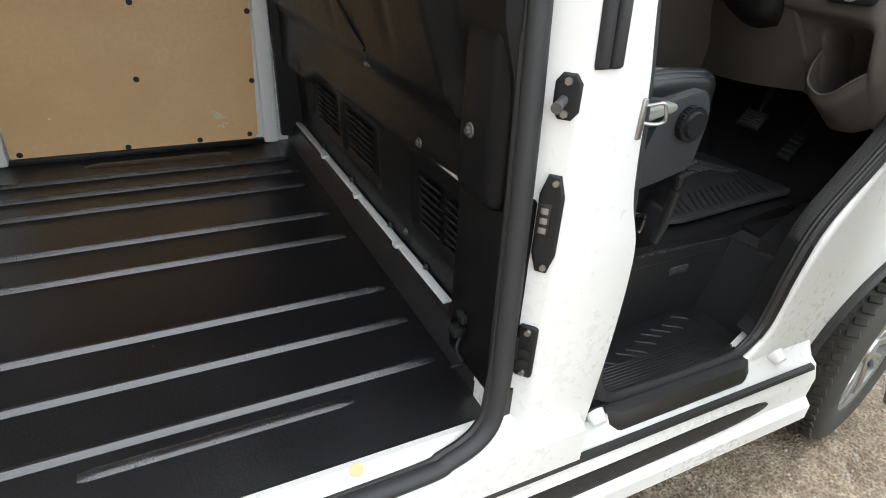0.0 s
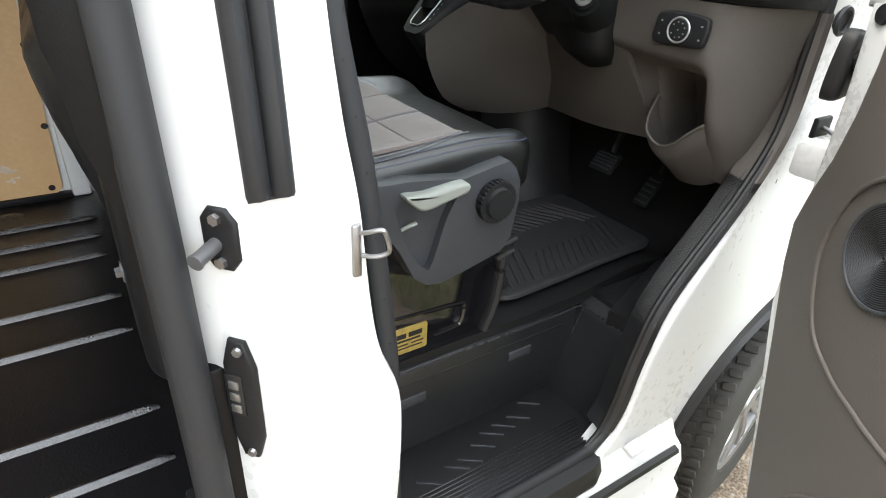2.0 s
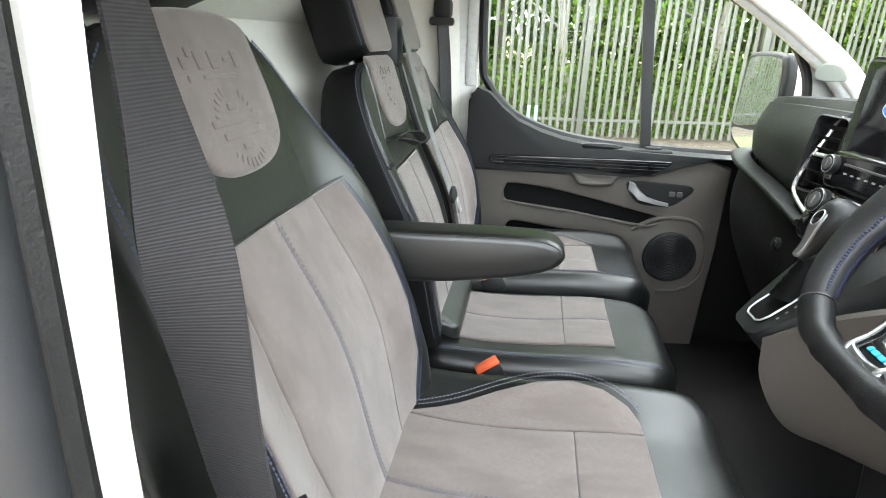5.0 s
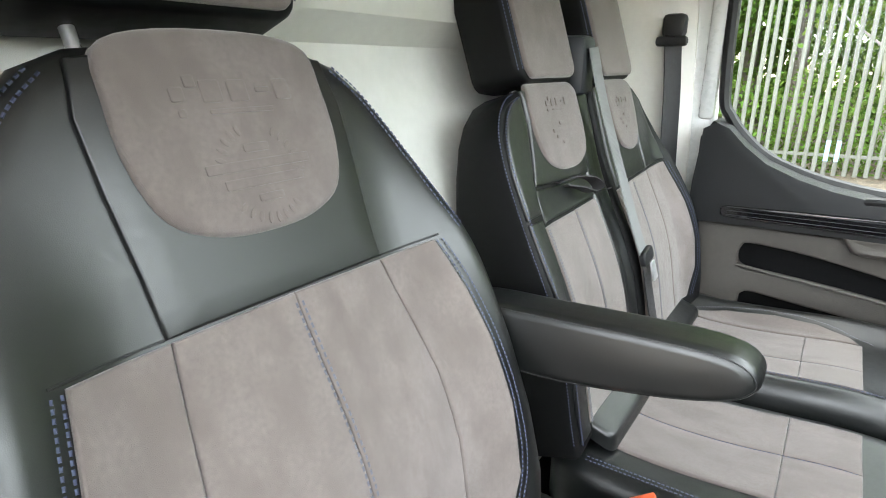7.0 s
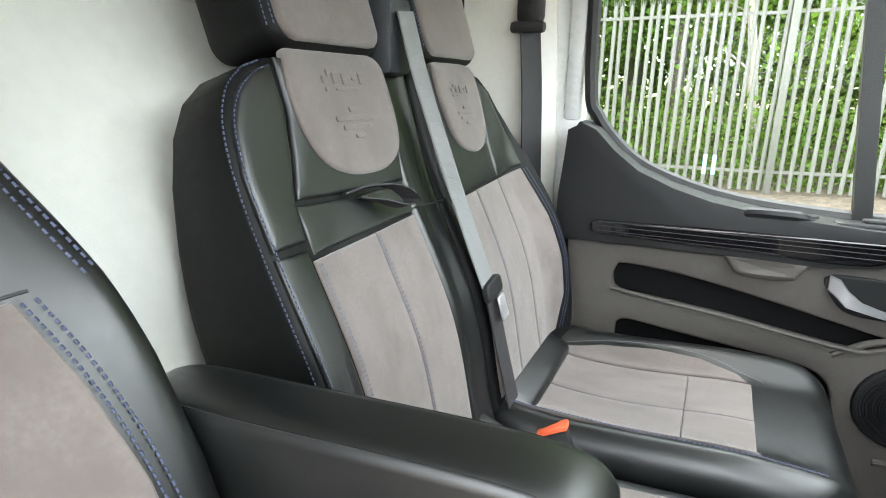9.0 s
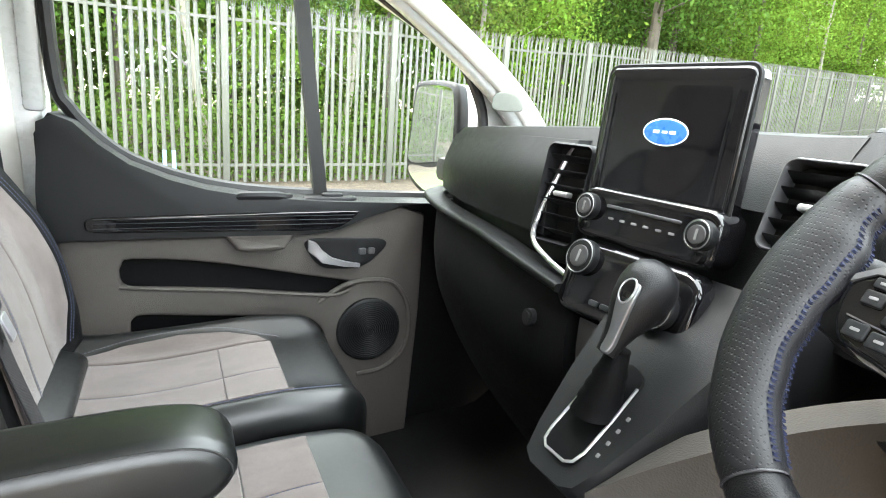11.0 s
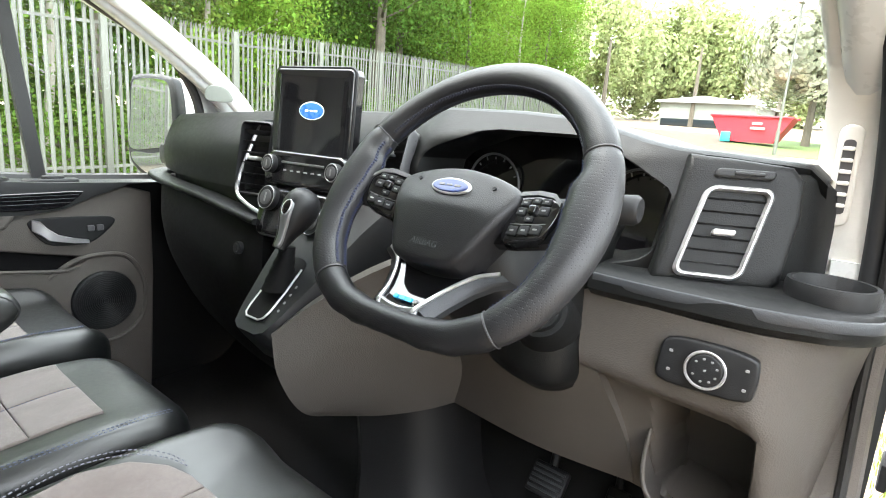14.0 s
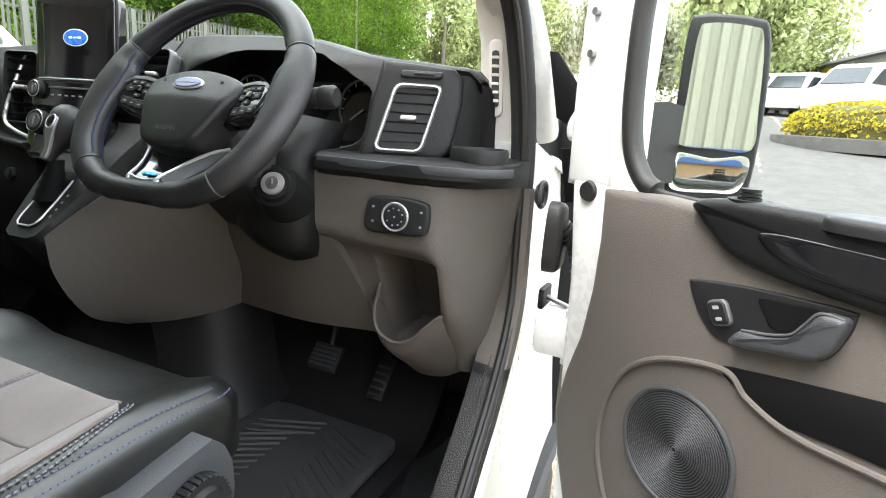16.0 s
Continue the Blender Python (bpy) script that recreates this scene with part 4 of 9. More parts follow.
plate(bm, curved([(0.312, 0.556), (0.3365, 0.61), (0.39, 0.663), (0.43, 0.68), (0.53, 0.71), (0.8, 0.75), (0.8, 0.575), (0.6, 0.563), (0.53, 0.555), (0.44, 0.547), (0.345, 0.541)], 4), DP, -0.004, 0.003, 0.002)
part("lower_pocket_shade", bm, black_rubber, door, "black sheet for the shade in the lower door pocket")
bm = B()
tube(bm, spline([DP(0.8, 0.756, 0.002), DP(0.53, 0.716, 0.002), DP(0.43, 0.686, 0.002), DP(0.388, 0.668, 0.002), DP(0.333, 0.613, 0.002), DP(0.307, 0.555, 0.002), DP(0.345, 0.536, 0.002), DP(0.44, 0.541, 0.002), DP(0.6, 0.557, 0.002)], 8), 0.005, 8, up=dn)
part("pocket_lip", bm, taupe, door)
# hinge side details
for z, r in ((1.395, 0.017),):
    bm = B()
    p = DP(0.055, z, -0.02)
    cyl(bm, p, p + dn * 0.006, r, r * 0.85, 18)
    part("door_plug", bm, black_rubber, door, "black rubber plug")
for z in (1.60, 1.66):
    bm = B()
    cyl(bm, DP(0.03, z, -0.02), DP(0.03, z, -0.012), 0.007, 0.006, 10)
    part("bolt", bm, steel, door)
for z in (1.13,):
    bm = B()
    box(bm, (1.0, -0.99, z - 0.035), (1.11, -0.92, z + 0.035), 0.012)
    cyl(bm, (1.03, -0.985, z - 0.05), (1.03, -0.985, z + 0.05), 0.016, n=14)
    part("hinge", bm, white_paint, door, "white painted hinge")
for poly in ([(-0.868, 1.618), (-0.884, 1.617), (-0.937, 1.547), (-0.94, 1.522), (-0.911, 1.493), (-0.893, 1.503)], [(-0.907, 1.45), (-0.946, 1.455), (-0.951, 1.418), (-0.938, 1.401), (-0.941, 1.355), (-0.925, 1.352)],
             [(-0.934, 1.622), (-0.95, 1.60), (-0.958, 1.551), (-0.941, 1.536)]):
    bm = B()
    plate(bm, dense(poly, 0.03), lambda a, b, h: V((1.125 - h, a, b)), 0, 0.01, 0.002)
    part("hinge_shield", bm, matt_black, door, "black plate in the hinge gap")
bm = B()
puff(bm, curved([(-0.921, 1.496), (-0.94, 1.53), (-0.962, 1.548), (-0.975, 1.5), (-0.965, 1.468), (-0.927, 1.466)], 4), lambda a, b, h: V((1.12 - h, a, b)), 0, 0.04, 0.012)
part("hinge_arm", bm, white_paint, door, "rounded white hinge arm")

# mirror on the open door
mirror = thing("door_mirror", "black and white door mirror with an upper and a lower glass", "mirror")
MO = V((1.155, -1.153, 1.537))
mu = V((math.cos(radians(87)), -math.sin(radians(87)), 0.0))
mv = V((0, 0, 1))
MQ = frame_of(MO, mu, mv)
MP = lambda a, b, h: MQ(a * 0.70 - 0.05 * b, b * 0.79, h - 0.02 * b)
head = curved([(0.06, -0.185), (0.085, -0.16), (0.10, 0.0), (0.095, 0.15), (0.06, 0.178), (-0.05, 0.185), (-0.078, 0.16), (-0.092, 0.0), (-0.105, -0.165), (-0.085, -0.195), (0.0, -0.192)], 5)
bm = B()
puff(bm, head, MP, -0.035, 0.012, 0.008, 0)
part("housing", bm, dark_plastic, mirror, "black mirror housing")
bm = B()
puff(bm, inset(head, 0.004), lambda a, b, h: MP(a, b, -h), 0.03, 0.17, 0.06, 0.01)
part("back_cover", bm, white_paint, mirror, "white back cover")
bm = B()
plate(bm, inset(curved([(0.083, -0.085), (0.09, 0.0), (0.085, 0.14), (0.055, 0.164), (-0.035, 0.17), (-0.06, 0.145), (-0.075, 0.0), (-0.085, -0.08), (0.0, -0.09)], 5), 0.004), MP, 0.008, 0.0145)
part("glass", bm, mirror_glass, mirror, "main mirror glass")
bm = B()
puff(bm, curved([(0.076, -0.10), (0.0, -0.106), (-0.08, -0.10), (-0.09, -0.14), (-0.085, -0.178), (0.0, -0.178), (0.062, -0.168)], 5), MP, 0.008, 0.0145, 0.0005, 0.0)
part("wide_glass", bm, mirror_glass, mirror, "lower wide-angle glass")
bm = B()
loft(bm, [[V((x, y + 0.03, z0)), V((x + 0.03, y - 0.02, z0)), V((x + 0.03, y - 0.02, z1)), V((x, y + 0.03, z1))] for x, y, z0, z1 in ((0.985, -1.015, 1.41, 1.53), (1.06, -1.06, 1.405, 1.54), (1.16, -1.11, 1.41, 1.53))])
part("arm", bm, dark_plastic, mirror, "black mirror arm")

# hinge pillar fittings
for name, p, r, lab in (("pillar_plug", (1.073, -0.888, 1.368), 0.022, "round grey plug in the hinge pillar"),):
    t = thing(name, lab, "plug", p)
    bm = B()
    tube(bm, [(r * math.cos(a), -0.006, r * math.sin(a)) for a in [i * math.pi / 12 for i in range(24)]], 0.005, 6, up=(0, 1, 0), closed=True)
    cyl(bm, (0, 0.004, 0), (0, -0.004, 0), r * 0.8, n=20)
    part("plug", bm, slate_plastic, t)
t = thing("wiring_gaiter", "black rubber wiring gaiter between pillar and door", "gaiter", (1.06, -0.915, 1.298))
bm = B()
puff(bm, curved([(-0.028, -0.05), (-0.022, 0.04), (0.0, 0.062), (0.026, 0.045), (0.03, -0.045), (0.0, -0.062)], 4), lambda a, b, h: V((a, -h, b)), 0, 0.03, 0.014)
part("boot", bm, black_rubber, t)
bm = B()
pts = spline([(0.0, -0.02, 0.02), (0.01, -0.05, -0.01), (0.005, -0.065, -0.06), (-0.01, -0.075, -0.11)], 10)
for i, p in enumerate(pts):
    q = pts[min(i + 1, len(pts) - 1)] - pts[max(i - 1, 0)]
    cyl(bm, p - q.normalized() * 0.0025, p + q.normalized() * 0.0025, 0.019 if i % 2 else 0.0155, n=14)
tagged(part("bellows", bm, black_rubber, t), "ribbed rubber bellows", kind="stuff")
t = thing("check_strap", "dark steel door check strap", "check strap", (1.10, -0.905, 1.174))
bm = B()
box(bm, (-0.028, -0.012, -0.02), (0.028, 0.0, 0.02), 0.004)
part("bracket", bm, dark_plastic, t)
bm = B()
tube(bm, [(0, -0.008, 0), (-0.03, -0.06, -0.004), (-0.08, -0.13, -0.012)], 0.007, 8, r2=0.004)
part("arm", bm, steel, t)

# ---- windscreen, A-pillars, bonnet ----
for s, nm in ((-1, "right"), (1, "left")):
    t = thing("windscreen_pillar", "pale windscreen pillar with grey inner trim", "pillar", kind="structure")
    line = spline([(1.22, s * 0.80, 1.46), (1.12, s * 0.795, 1.60), (0.97, s * 0.785, 1.72), (0.74, s * 0.765, 1.86), (0.5, s * 0.74, 1.97)], 8)
    bm = B()
    sweep(bm, [p + V((0, s * 0.03, 0.01)) for p in line], [(x * 1.0, y) for x, y in rrect(0.07, 0.085, 0.025, 3)], up=(0, s, 0.3))
    part("outer", bm, white_paint, t)
    bm = B()
    sweep(bm, [p + V((0.02, s * -0.004, 0.004)) for p in line], [(x, y) for x, y in rrect(0.055, 0.05, 0.018, 3)], up=(0, s, 0.3))
    part("inner_trim", bm, white_trim, t)
# right pillar foot with demister outlet
foot = thing("pillar_foot_trim", "cream pillar foot trim with a slotted demister outlet", "trim", kind="structure")
bm = B()
loft(bm, [[V((x, -0.768, z)), V((x - 0.005, -0.776, z)), V((x - 0.008, -0.836, z)), V((x, -0.848, z)), V((x + 0.07, -0.848, z)), V((x + 0.07, -0.768, z))] for x, z in ((1.07, 1.41), (1.06, 1.5), (1.036, 1.62), (0.98, 1.71), (0.9, 1.77))])
part("trim", bm, white_trim, foot)
FP = frame_of((1.041, -0.80, 1.562), (0.06, -1.0, 0), (-0.2, 0.0, 0.98))
bm = B()
puff(bm, rrect(0.026, 0.13, 0.012, 5), FP, 0, 0.006, 0.003)
part("vent_frame", bm, white_trim, foot)
bm = B()
plate(bm, rrect(0.013, 0.095, 0.005, 4), FP, 0.003, 0.0068)
part("vent_hole", bm, satin_grey, foot, "grey demister slot")
for i in range(6):
    bm = B()
    puff(bm, rrect(0.013, 0.005, 0.002, 2, 0, -0.036 + i * 0.0145), FP, 0.005, 0.0085, 0.001)
    part("slat", bm, white_trim, foot)
screen_glass = thing("windscreen", "large clear raked windscreen", "windscreen", kind="structure")
bm = B()
shell(bm, lambda u, v: V((1.36 - 0.86 * v + 0.10 * (1 - (2 * u - 1) ** 2), (-0.80 + 1.60 * u) * (1 - 0.06 * v), 1.47 + 0.52 * v)), 24, 12, (0.004, 0, 0.004))
glass = part("pane", bm, clear_glass, screen_glass)
glass.visible_shadow = False
bonnet = thing("bonnet", "white painted van bonnet beyond the windscreen", "bonnet", kind="structure")
bm = B()
shell(bm, lambda u, v: V((1.30 + 0.75 * v + 0.10 * (1 - (2 * u - 1) ** 2), -0.86 + 1.72 * u, 1.50 - 0.20 * v - 0.10 * v * v - 0.05 * (2 * u - 1) ** 2 - 0.03 * (2 * u - 1) ** 8)), 30, 14, (0, 0, -0.02))
part("panel", bm, white_paint, bonnet)

# ---- passenger door, closed ----
pdoor = thing("passenger_door", "closed passenger door with taupe trim, black pocket and side window", "door")
LD = lambda a, b, h: V((a, 0.80 - h, b))                           # outline in (x, z), height into the cab
bm = B()
low = [(0.06, 0.66), (1.02, 0.66), (1.06, 1.1), (1.03, 1.372), (0.88, 1.375), (0.61, 1.378), (0.45, 1.388), (0.36, 1.402), (0.29, 1.42), (0.22, 1.448), (0.17, 1.485), (0.125, 1.53), (0.085, 1.54), (0.06, 1.50)]
plate(bm, dense(low, 0.04), lambda a, b, h: V((a, 0.93 - h, b)), 0, 0.11, 0.0)
part("door_shell", bm, grain_black, pdoor)
pocket_a = curved([(0.19, 1.22), (0.196, 1.246), (0.215, 1.257), (0.327, 1.249), (0.45, 1.228), (0.571, 1.203), (0.65, 1.187), (0.688, 1.178), (0.672, 1.163), (0.633, 1.149), (0.52, 1.162), (0.403, 1.177), (0.28, 1.188), (0.205, 1.195)], 3)
pocket_b = curved([(0.205, 1.10), (0.212, 1.128), (0.24, 1.134), (0.331, 1.124), (0.46, 1.112), (0.565, 1.10), (0.605, 1.07), (0.612, 1.03), (0.585, 0.96), (0.40, 0.93), (0.25, 0.93), (0.212, 1.0)], 3)
bm = B()
plate(bm, dense([(0.09, 0.68), (0.84, 0.68), (0.86, 1.1), (0.86, 1.345), (0.79, 1.365), (0.70, 1.336), (0.64, 1.31), (0.40, 1.30), (0.09, 1.298)], 0.05), LD, 0.0, 0.03, 0.006, holes=[pocket_a, pocket_b], seg=3)
tp = part("trim_panel", bm, taupe, pdoor, "taupe grained lower trim")
for q in (pocket_a, pocket_b):                                    # matt black sheet stands for the shade inside each opening
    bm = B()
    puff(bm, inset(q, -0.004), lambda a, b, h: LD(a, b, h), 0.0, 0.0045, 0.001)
    part("pocket_shade", bm, matt_black, tp, "black sheet for the shade in the pocket")
bm = B()
tube(bm, spline([LD(0.19, 1.200, 0.031), LD(0.28, 1.191, 0.034), LD(0.403, 1.180, 0.036), LD(0.52, 1.165, 0.037), LD(0.633, 1.152, 0.034), LD(0.672, 1.160, 0.031)], 6), 0.0045, 8, up=(0, 1, 0))
part("pocket_lip", bm, taupe, tp)
bm = B()                                                          # ridge that rises from the pocket and falls round the speaker
tube(bm, spline([LD(0.60, 1.135, 0.028), LD(0.66, 1.172, 0.029), LD(0.72, 1.183, 0.029), LD(0.786, 1.172, 0.029), LD(0.825, 1.12, 0.029), LD(0.836, 1.05, 0.029), LD(0.82, 0.985, 0.029), LD(0.77, 0.945, 0.029), LD(0.70, 0.935, 0.029)], 8), 0.007, 8, up=(0, 1, 0))
part("speaker_ridge", bm, taupe, tp)
bm = B()                                                          # black upper trim that climbs behind the window
up = [(0.066, 1.295), (0.113, 1.304), (0.397, 1.306), (0.568, 1.305), (0.642, 1.316), (0.701, 1.341), (0.796, 1.372), (0.88, 1.376), (0.61, 1.381), (0.45, 1.391), (0.36, 1.405), (0.29, 1.424), (0.22, 1.452), (0.17, 1.488), (0.13, 1.528), (0.10, 1.54), (0.072, 1.525), (0.066, 1.4)]
plate(bm, dense(up, 0.03), lambda a, b, h: V((a, 0.80 - h * (1 - 0.5 * smooth01(1.36, 1.5, b)), b)), -0.03, 0.052, 0.018, seg=4)
upt = part("upper_trim", bm, dark_plastic, pdoor, "dark grained upper trim")
bm = B()
puff(bm, curved([(0.140, 1.334), (0.148, 1.322), (0.20, 1.319), (0.45, 1.317), (0.58, 1.315), (0.64, 1.323), (0.68, 1.352), (0.672, 1.360), (0.58, 1.359), (0.45, 1.357), (0.2, 1.350), (0.148, 1.347)], 5), LD, 0.045, 0.056, 0.003)
STRIPES = [(0.155, 0.66, 1.330), (0.155, 0.668, 1.340), (0.155, 0.672, 1.349)]
inl = part("inlay", bm, piano_black, upt, "glossy striped black inlay")
bm = B()
for x0_, x1_, z_ in STRIPES:
    tube(bm, [LD(x0_, z_ - 0.002, 0.0562), LD((x0_ + x1_) / 2, z_, 0.0562), LD(x1_, z_ + 0.002, 0.0562)], 0.0007, 5, up=(0, 1, 0))
part("inlay_stripes", bm, slate_plastic, inl, "fine grey stripes in the inlay")
bm = B()
tube(bm, spline([(0.40, 0.80, 1.382), (0.415, 0.768, 1.386), (0.435, 0.757, 1.392), (0.50, 0.757, 1.392), (0.52, 0.768, 1.386), (0.535, 0.80, 1.382)], 6), 0.010, 8)
part("grab_edge", bm, dark_plastic, upt)
bm = B()
puff(bm, rrect(0.125, 0.04, 0.018, 5), lambda a, b, h: V((0.625 + a, 0.785 + b, 1.376 + h)), 0, 0.012, 0.006)
puff(bm, rrect(0.05, 0.022, 0.01, 5), lambda a, b, h: V((0.63 + a, 0.785 + b, 1.388 + h)), 0, 0.007, 0.004)
part("window_switch", bm, dark_plastic, upt, "window switch pod")
bm = B()
puff(bm, curved([(0.402, 1.312), (0.53, 1.312), (0.522, 1.280), (0.510, 1.271), (0.46, 1.268), (0.424, 1.271), (0.41, 1.282)], 4), LD, 0.03, 0.052, 0.01, -0.004)
part("cup", bm, taupe, pdoor, "moulded grey grip cup")
bm = B()
puff(bm, curved([(0.566, 1.272), (0.572, 1.288), (0.60, 1.292), (0.70, 1.290), (0.75, 1.286), (0.763, 1.272), (0.74, 1.245), (0.703, 1.220), (0.65, 1.216), (0.60, 1.226)], 4), LD, 0.027, 0.0335, 0.003)
rec = part("handle_recess", bm, dark_plastic, pdoor, "dark handle recess")
bm = B()
loft(bm, [[LD(x, z + a, h + b) for a, b in ((-w, 0), (-w * 0.8, 0.008), (w * 0.8, 0.008), (w, 0))] for x, z, h, w in ((0.572, 1.276, 0.034, 0.014), (0.588, 1.268, 0.044, 0.018), (0.602, 1.252, 0.047, 0.016), (0.625, 1.240, 0.045, 0.009), (0.66, 1.230, 0.040, 0.007), (0.695, 1.224, 0.034, 0.005))])
part("lever", bm, chrome, rec, "bright release lever")
for x_ in (0.702, 0.724):
    bm = B()
    puff(bm, rrect(0.018, 0.016, 0.004, 3, x_, 1.258), LD, 0.032, 0.038, 0.002)
    part("lock_switch", bm, satin_grey, rec, "small satin lock switch")
bm = B()
puff(bm, [(0.727 + 0.082 * math.cos(a), 1.055 + 0.082 * math.sin(a)) for a in [i * math.pi / 16 for i in range(32)]], LD, 0.026, 0.04, 0.006, -0.003)
spk = part("speaker_grille", bm, dark_plastic, pdoor, "round dark speaker grille")
bm = B()
for r in [0.006 + 0.005 * i for i in range(15)]:
    tube(bm, [LD(0.727 + r * math.cos(a), 1.055 + r * math.sin(a), 0.0392) for a in [i * math.pi / 16 for i in range(32)]], 0.0012, 4, up=(0, 1, 0), closed=True)
part("grille_rings", bm, dark_plastic, spk)
# window: black frame, divider and pane
bm = B()
loop = [(0.085, 1.95), (0.095, 1.62), (0.118, 1.548), (0.17, 1.488), (0.22, 1.452), (0.29, 1.424), (0.36, 1.405), (0.45, 1.391), (0.61, 1.381), (0.88, 1.376), (1.0, 1.38), (1.045, 1.42), (1.05, 1.56), (1.02, 1.65), (0.95, 1.735), (0.78, 1.83), (0.6, 1.93)]
tube(bm, spline([V((x, 0.855, z)) for x, z in loop], 6), 0.014, 8, up=(0, 1, 0))
part("window_seal", bm, black_rubber, pdoor, "black window seal")
bm = B()
loft(bm, [[V((x - w, 0.86, z)), V((x + w, 0.86, z)), V((x + w, 0.84, z)), V((x - w, 0.84, z))] for x, z, w in ((0.618, 1.37, 0.0155), (0.59, 1.6, 0.0155), (0.55, 1.95, 0.0155))])
part("divider", bm, black_rubber, pdoor, "black window divider bar")
bm = B()
plate(bm, dense([(x, z) for x, z in loop], 0.1), lambda a, b, h: V((a, 0.862 - h, b)), 0, 0.004)
glass = part("pane", bm, clear_glass, pdoor, "clear side window pane")
glass.visible_shadow = False
bm = B()
pts = [V((x, 0.885, z)) for x, z in ((1.10, 1.36), (1.10, 1.56), (1.06, 1.67), (0.97, 1.765), (0.78, 1.86), (0.55, 1.97))]
sweep(bm, spline(pts, 6), rrect(0.07, 0.05, 0.02, 3), up=(0, 1, 0))
part("window_frame", bm, white_paint, pdoor, "white window frame")

# rear-left pillar with pale trim
bp = thing("passenger_pillar", "white passenger door pillar with cream trim", "pillar", kind="structure")
bm = B()
box(bm, (-0.05, 0.86, 0.75), (0.075, 0.95, 2.0), 0.02)
part("outer", bm, white_paint, bp)
bm = B()
loft(bm, [[V((x0, 0.80, z)), V((-0.02 + k, 0.815, z)), V((0.03 + k, 0.85, z)), V((0.03 + k, 0.88, z)), V((x0, 0.88, z))] for z, k, x0 in ((0.78, 0, -0.03), (1.06, 0, -0.05), (1.28, 0, -0.12), (1.45, 0, -0.18), (1.8, -0.02, -0.18), (2.0, -0.06, -0.18))])
part("inner_trim", bm, white_trim, bp)
bm = B()
box(bm, (0.04, 0.85, 1.54), (0.078, 0.875, 2.0), 0.01)
part("frame_edge", bm, white_paint, bp)

# passenger mirror outside
pm = thing("passenger_mirror", "black door mirror with white cover outside the passenger window", "mirror")
PO = V((0.99, 1.03, 1.53))
pu = V((math.cos(radians(-69)), math.sin(radians(-69)), 0))
PP = frame_of(PO, pu, (0.02, 0.03, 1))
head = curved([(0.095, -0.155), (0.10, 0.0), (0.09, 0.11), (0.06, 0.145), (-0.06, 0.145), (-0.088, 0.12), (-0.1, 0.0), (-0.105, -0.10), (-0.08, -0.15), (0.0, -0.185)], 5)
bm = B()
puff(bm, head, lambda a, b, h: PP(a * (1 + 1.2 * min(0, h + 0.02)), b * (1 + 0.8 * min(0, h + 0.02)), h), -0.10, 0.012, 0.012)
part("housing", bm, dark_plastic, pm, "black mirror housing")
bm = B()
puff(bm, inset(head, 0.003), lambda a, b, h: PP(a, b, -h), 0.03, 0.11, 0.05, 0.01)
part("back_cover", bm, white_paint, pm, "white back cover")
bm = B()
plate(bm, curved([(0.08, -0.06), (0.085, 0.0), (0.076, 0.1), (0.05, 0.13), (-0.05, 0.13), (-0.075, 0.105), (-0.085, 0.0), (-0.09, -0.085), (0.0, -0.082)], 5), PP, 0.008, 0.0145)
part("glass", bm, mirror_glass, pm)
bm = B()
plate(bm, curved([(0.075, -0.085), (0.0, -0.098), (-0.085, -0.10), (-0.07, -0.135), (0.0, -0.168), (0.075, -0.14)], 4), PP, 0.008, 0.0145)
part("wide_glass", bm, mirror_glass, pm)
bm = B()
box(bm, (0.98, 0.87, 1.40), (1.08, 1.0, 1.47), 0.02)
part("arm", bm, dark_plastic, pm)

# ---- front wheel ----
wheel = thing("front_wheel", "black ribbed tyre on a silver multi-spoke alloy wheel", "wheel", (1.36, -0.80, 0.285))
wheel.rotation_euler = (0, 0, radians(11))
bm = B()
prof = [(0.215, -0.085), (0.225, -0.105), (0.28, -0.115), (0.325, -0.105), (0.342, -0.085), (0.344, 0.085), (0.325, 0.105), (0.28, 0.115), (0.225, 0.105), (0.215, 0.085)]
loft(bm, [[V((r * math.cos(a), y, r * math.sin(a))) for r, y in prof] for a in [i * 2 * math.pi / 64 for i in range(65)]], caps=False)
tyre = part("tyre", bm, tyre_rubber, wheel)
block = B()
box(block, (-0.011, -0.017, 0), (0.011, 0.017, 0.008), 0.002, 1)
block_ob = part("tread_block", block, tyre_rubber, tyre)
block_me = block_ob.data
first = True
for i in range(56):
    for k, y in enumerate((-0.074, -0.032, 0.010, 0.052)):
        a = (i + 0.5 * (k % 2)) * 2 * math.pi / 56
        m = Matrix.Translation((0.3435 * math.cos(a), y, 0.3435 * math.sin(a))) @ Euler((0, math.pi / 2 - a, 0)).to_matrix().to_4x4() @ Euler((0, 0, radians(18 if k < 2 else -18))).to_matrix().to_4x4()
        ob = block_ob if first else new("tread_block", block_me)
        first = False
        ob.parent = tyre
        ob.matrix_local = m
bm = B()
loft(bm, [[V((r * math.cos(a), y, r * math.sin(a))) for r, y in ((0.22, -0.10), (0.205, -0.095), (0.195, 0.0), (0.2, 0.09), (0.222, 0.1))] for a in [i * 2 * math.pi / 48 for i in range(49)]], caps=False, closed=False)
for i in range(10):
    a = i * 2 * math.pi / 10
    for da in (-0.09, 0.09):
        p, q = V((0.05 * math.cos(a), -0.075, 0.05 * math.sin(a))), V((0.203 * math.cos(a + da), -0.085, 0.203 * math.sin(a + da)))
        sweep(bm, [p, (p + q) / 2 + V((0, -0.006, 0)), q], rrect(0.02, 0.02, 0.006, 2), up=(0, 1, 0))
cyl(bm, (0, -0.06, 0), (0, -0.092, 0), 0.06, 0.045, 24)
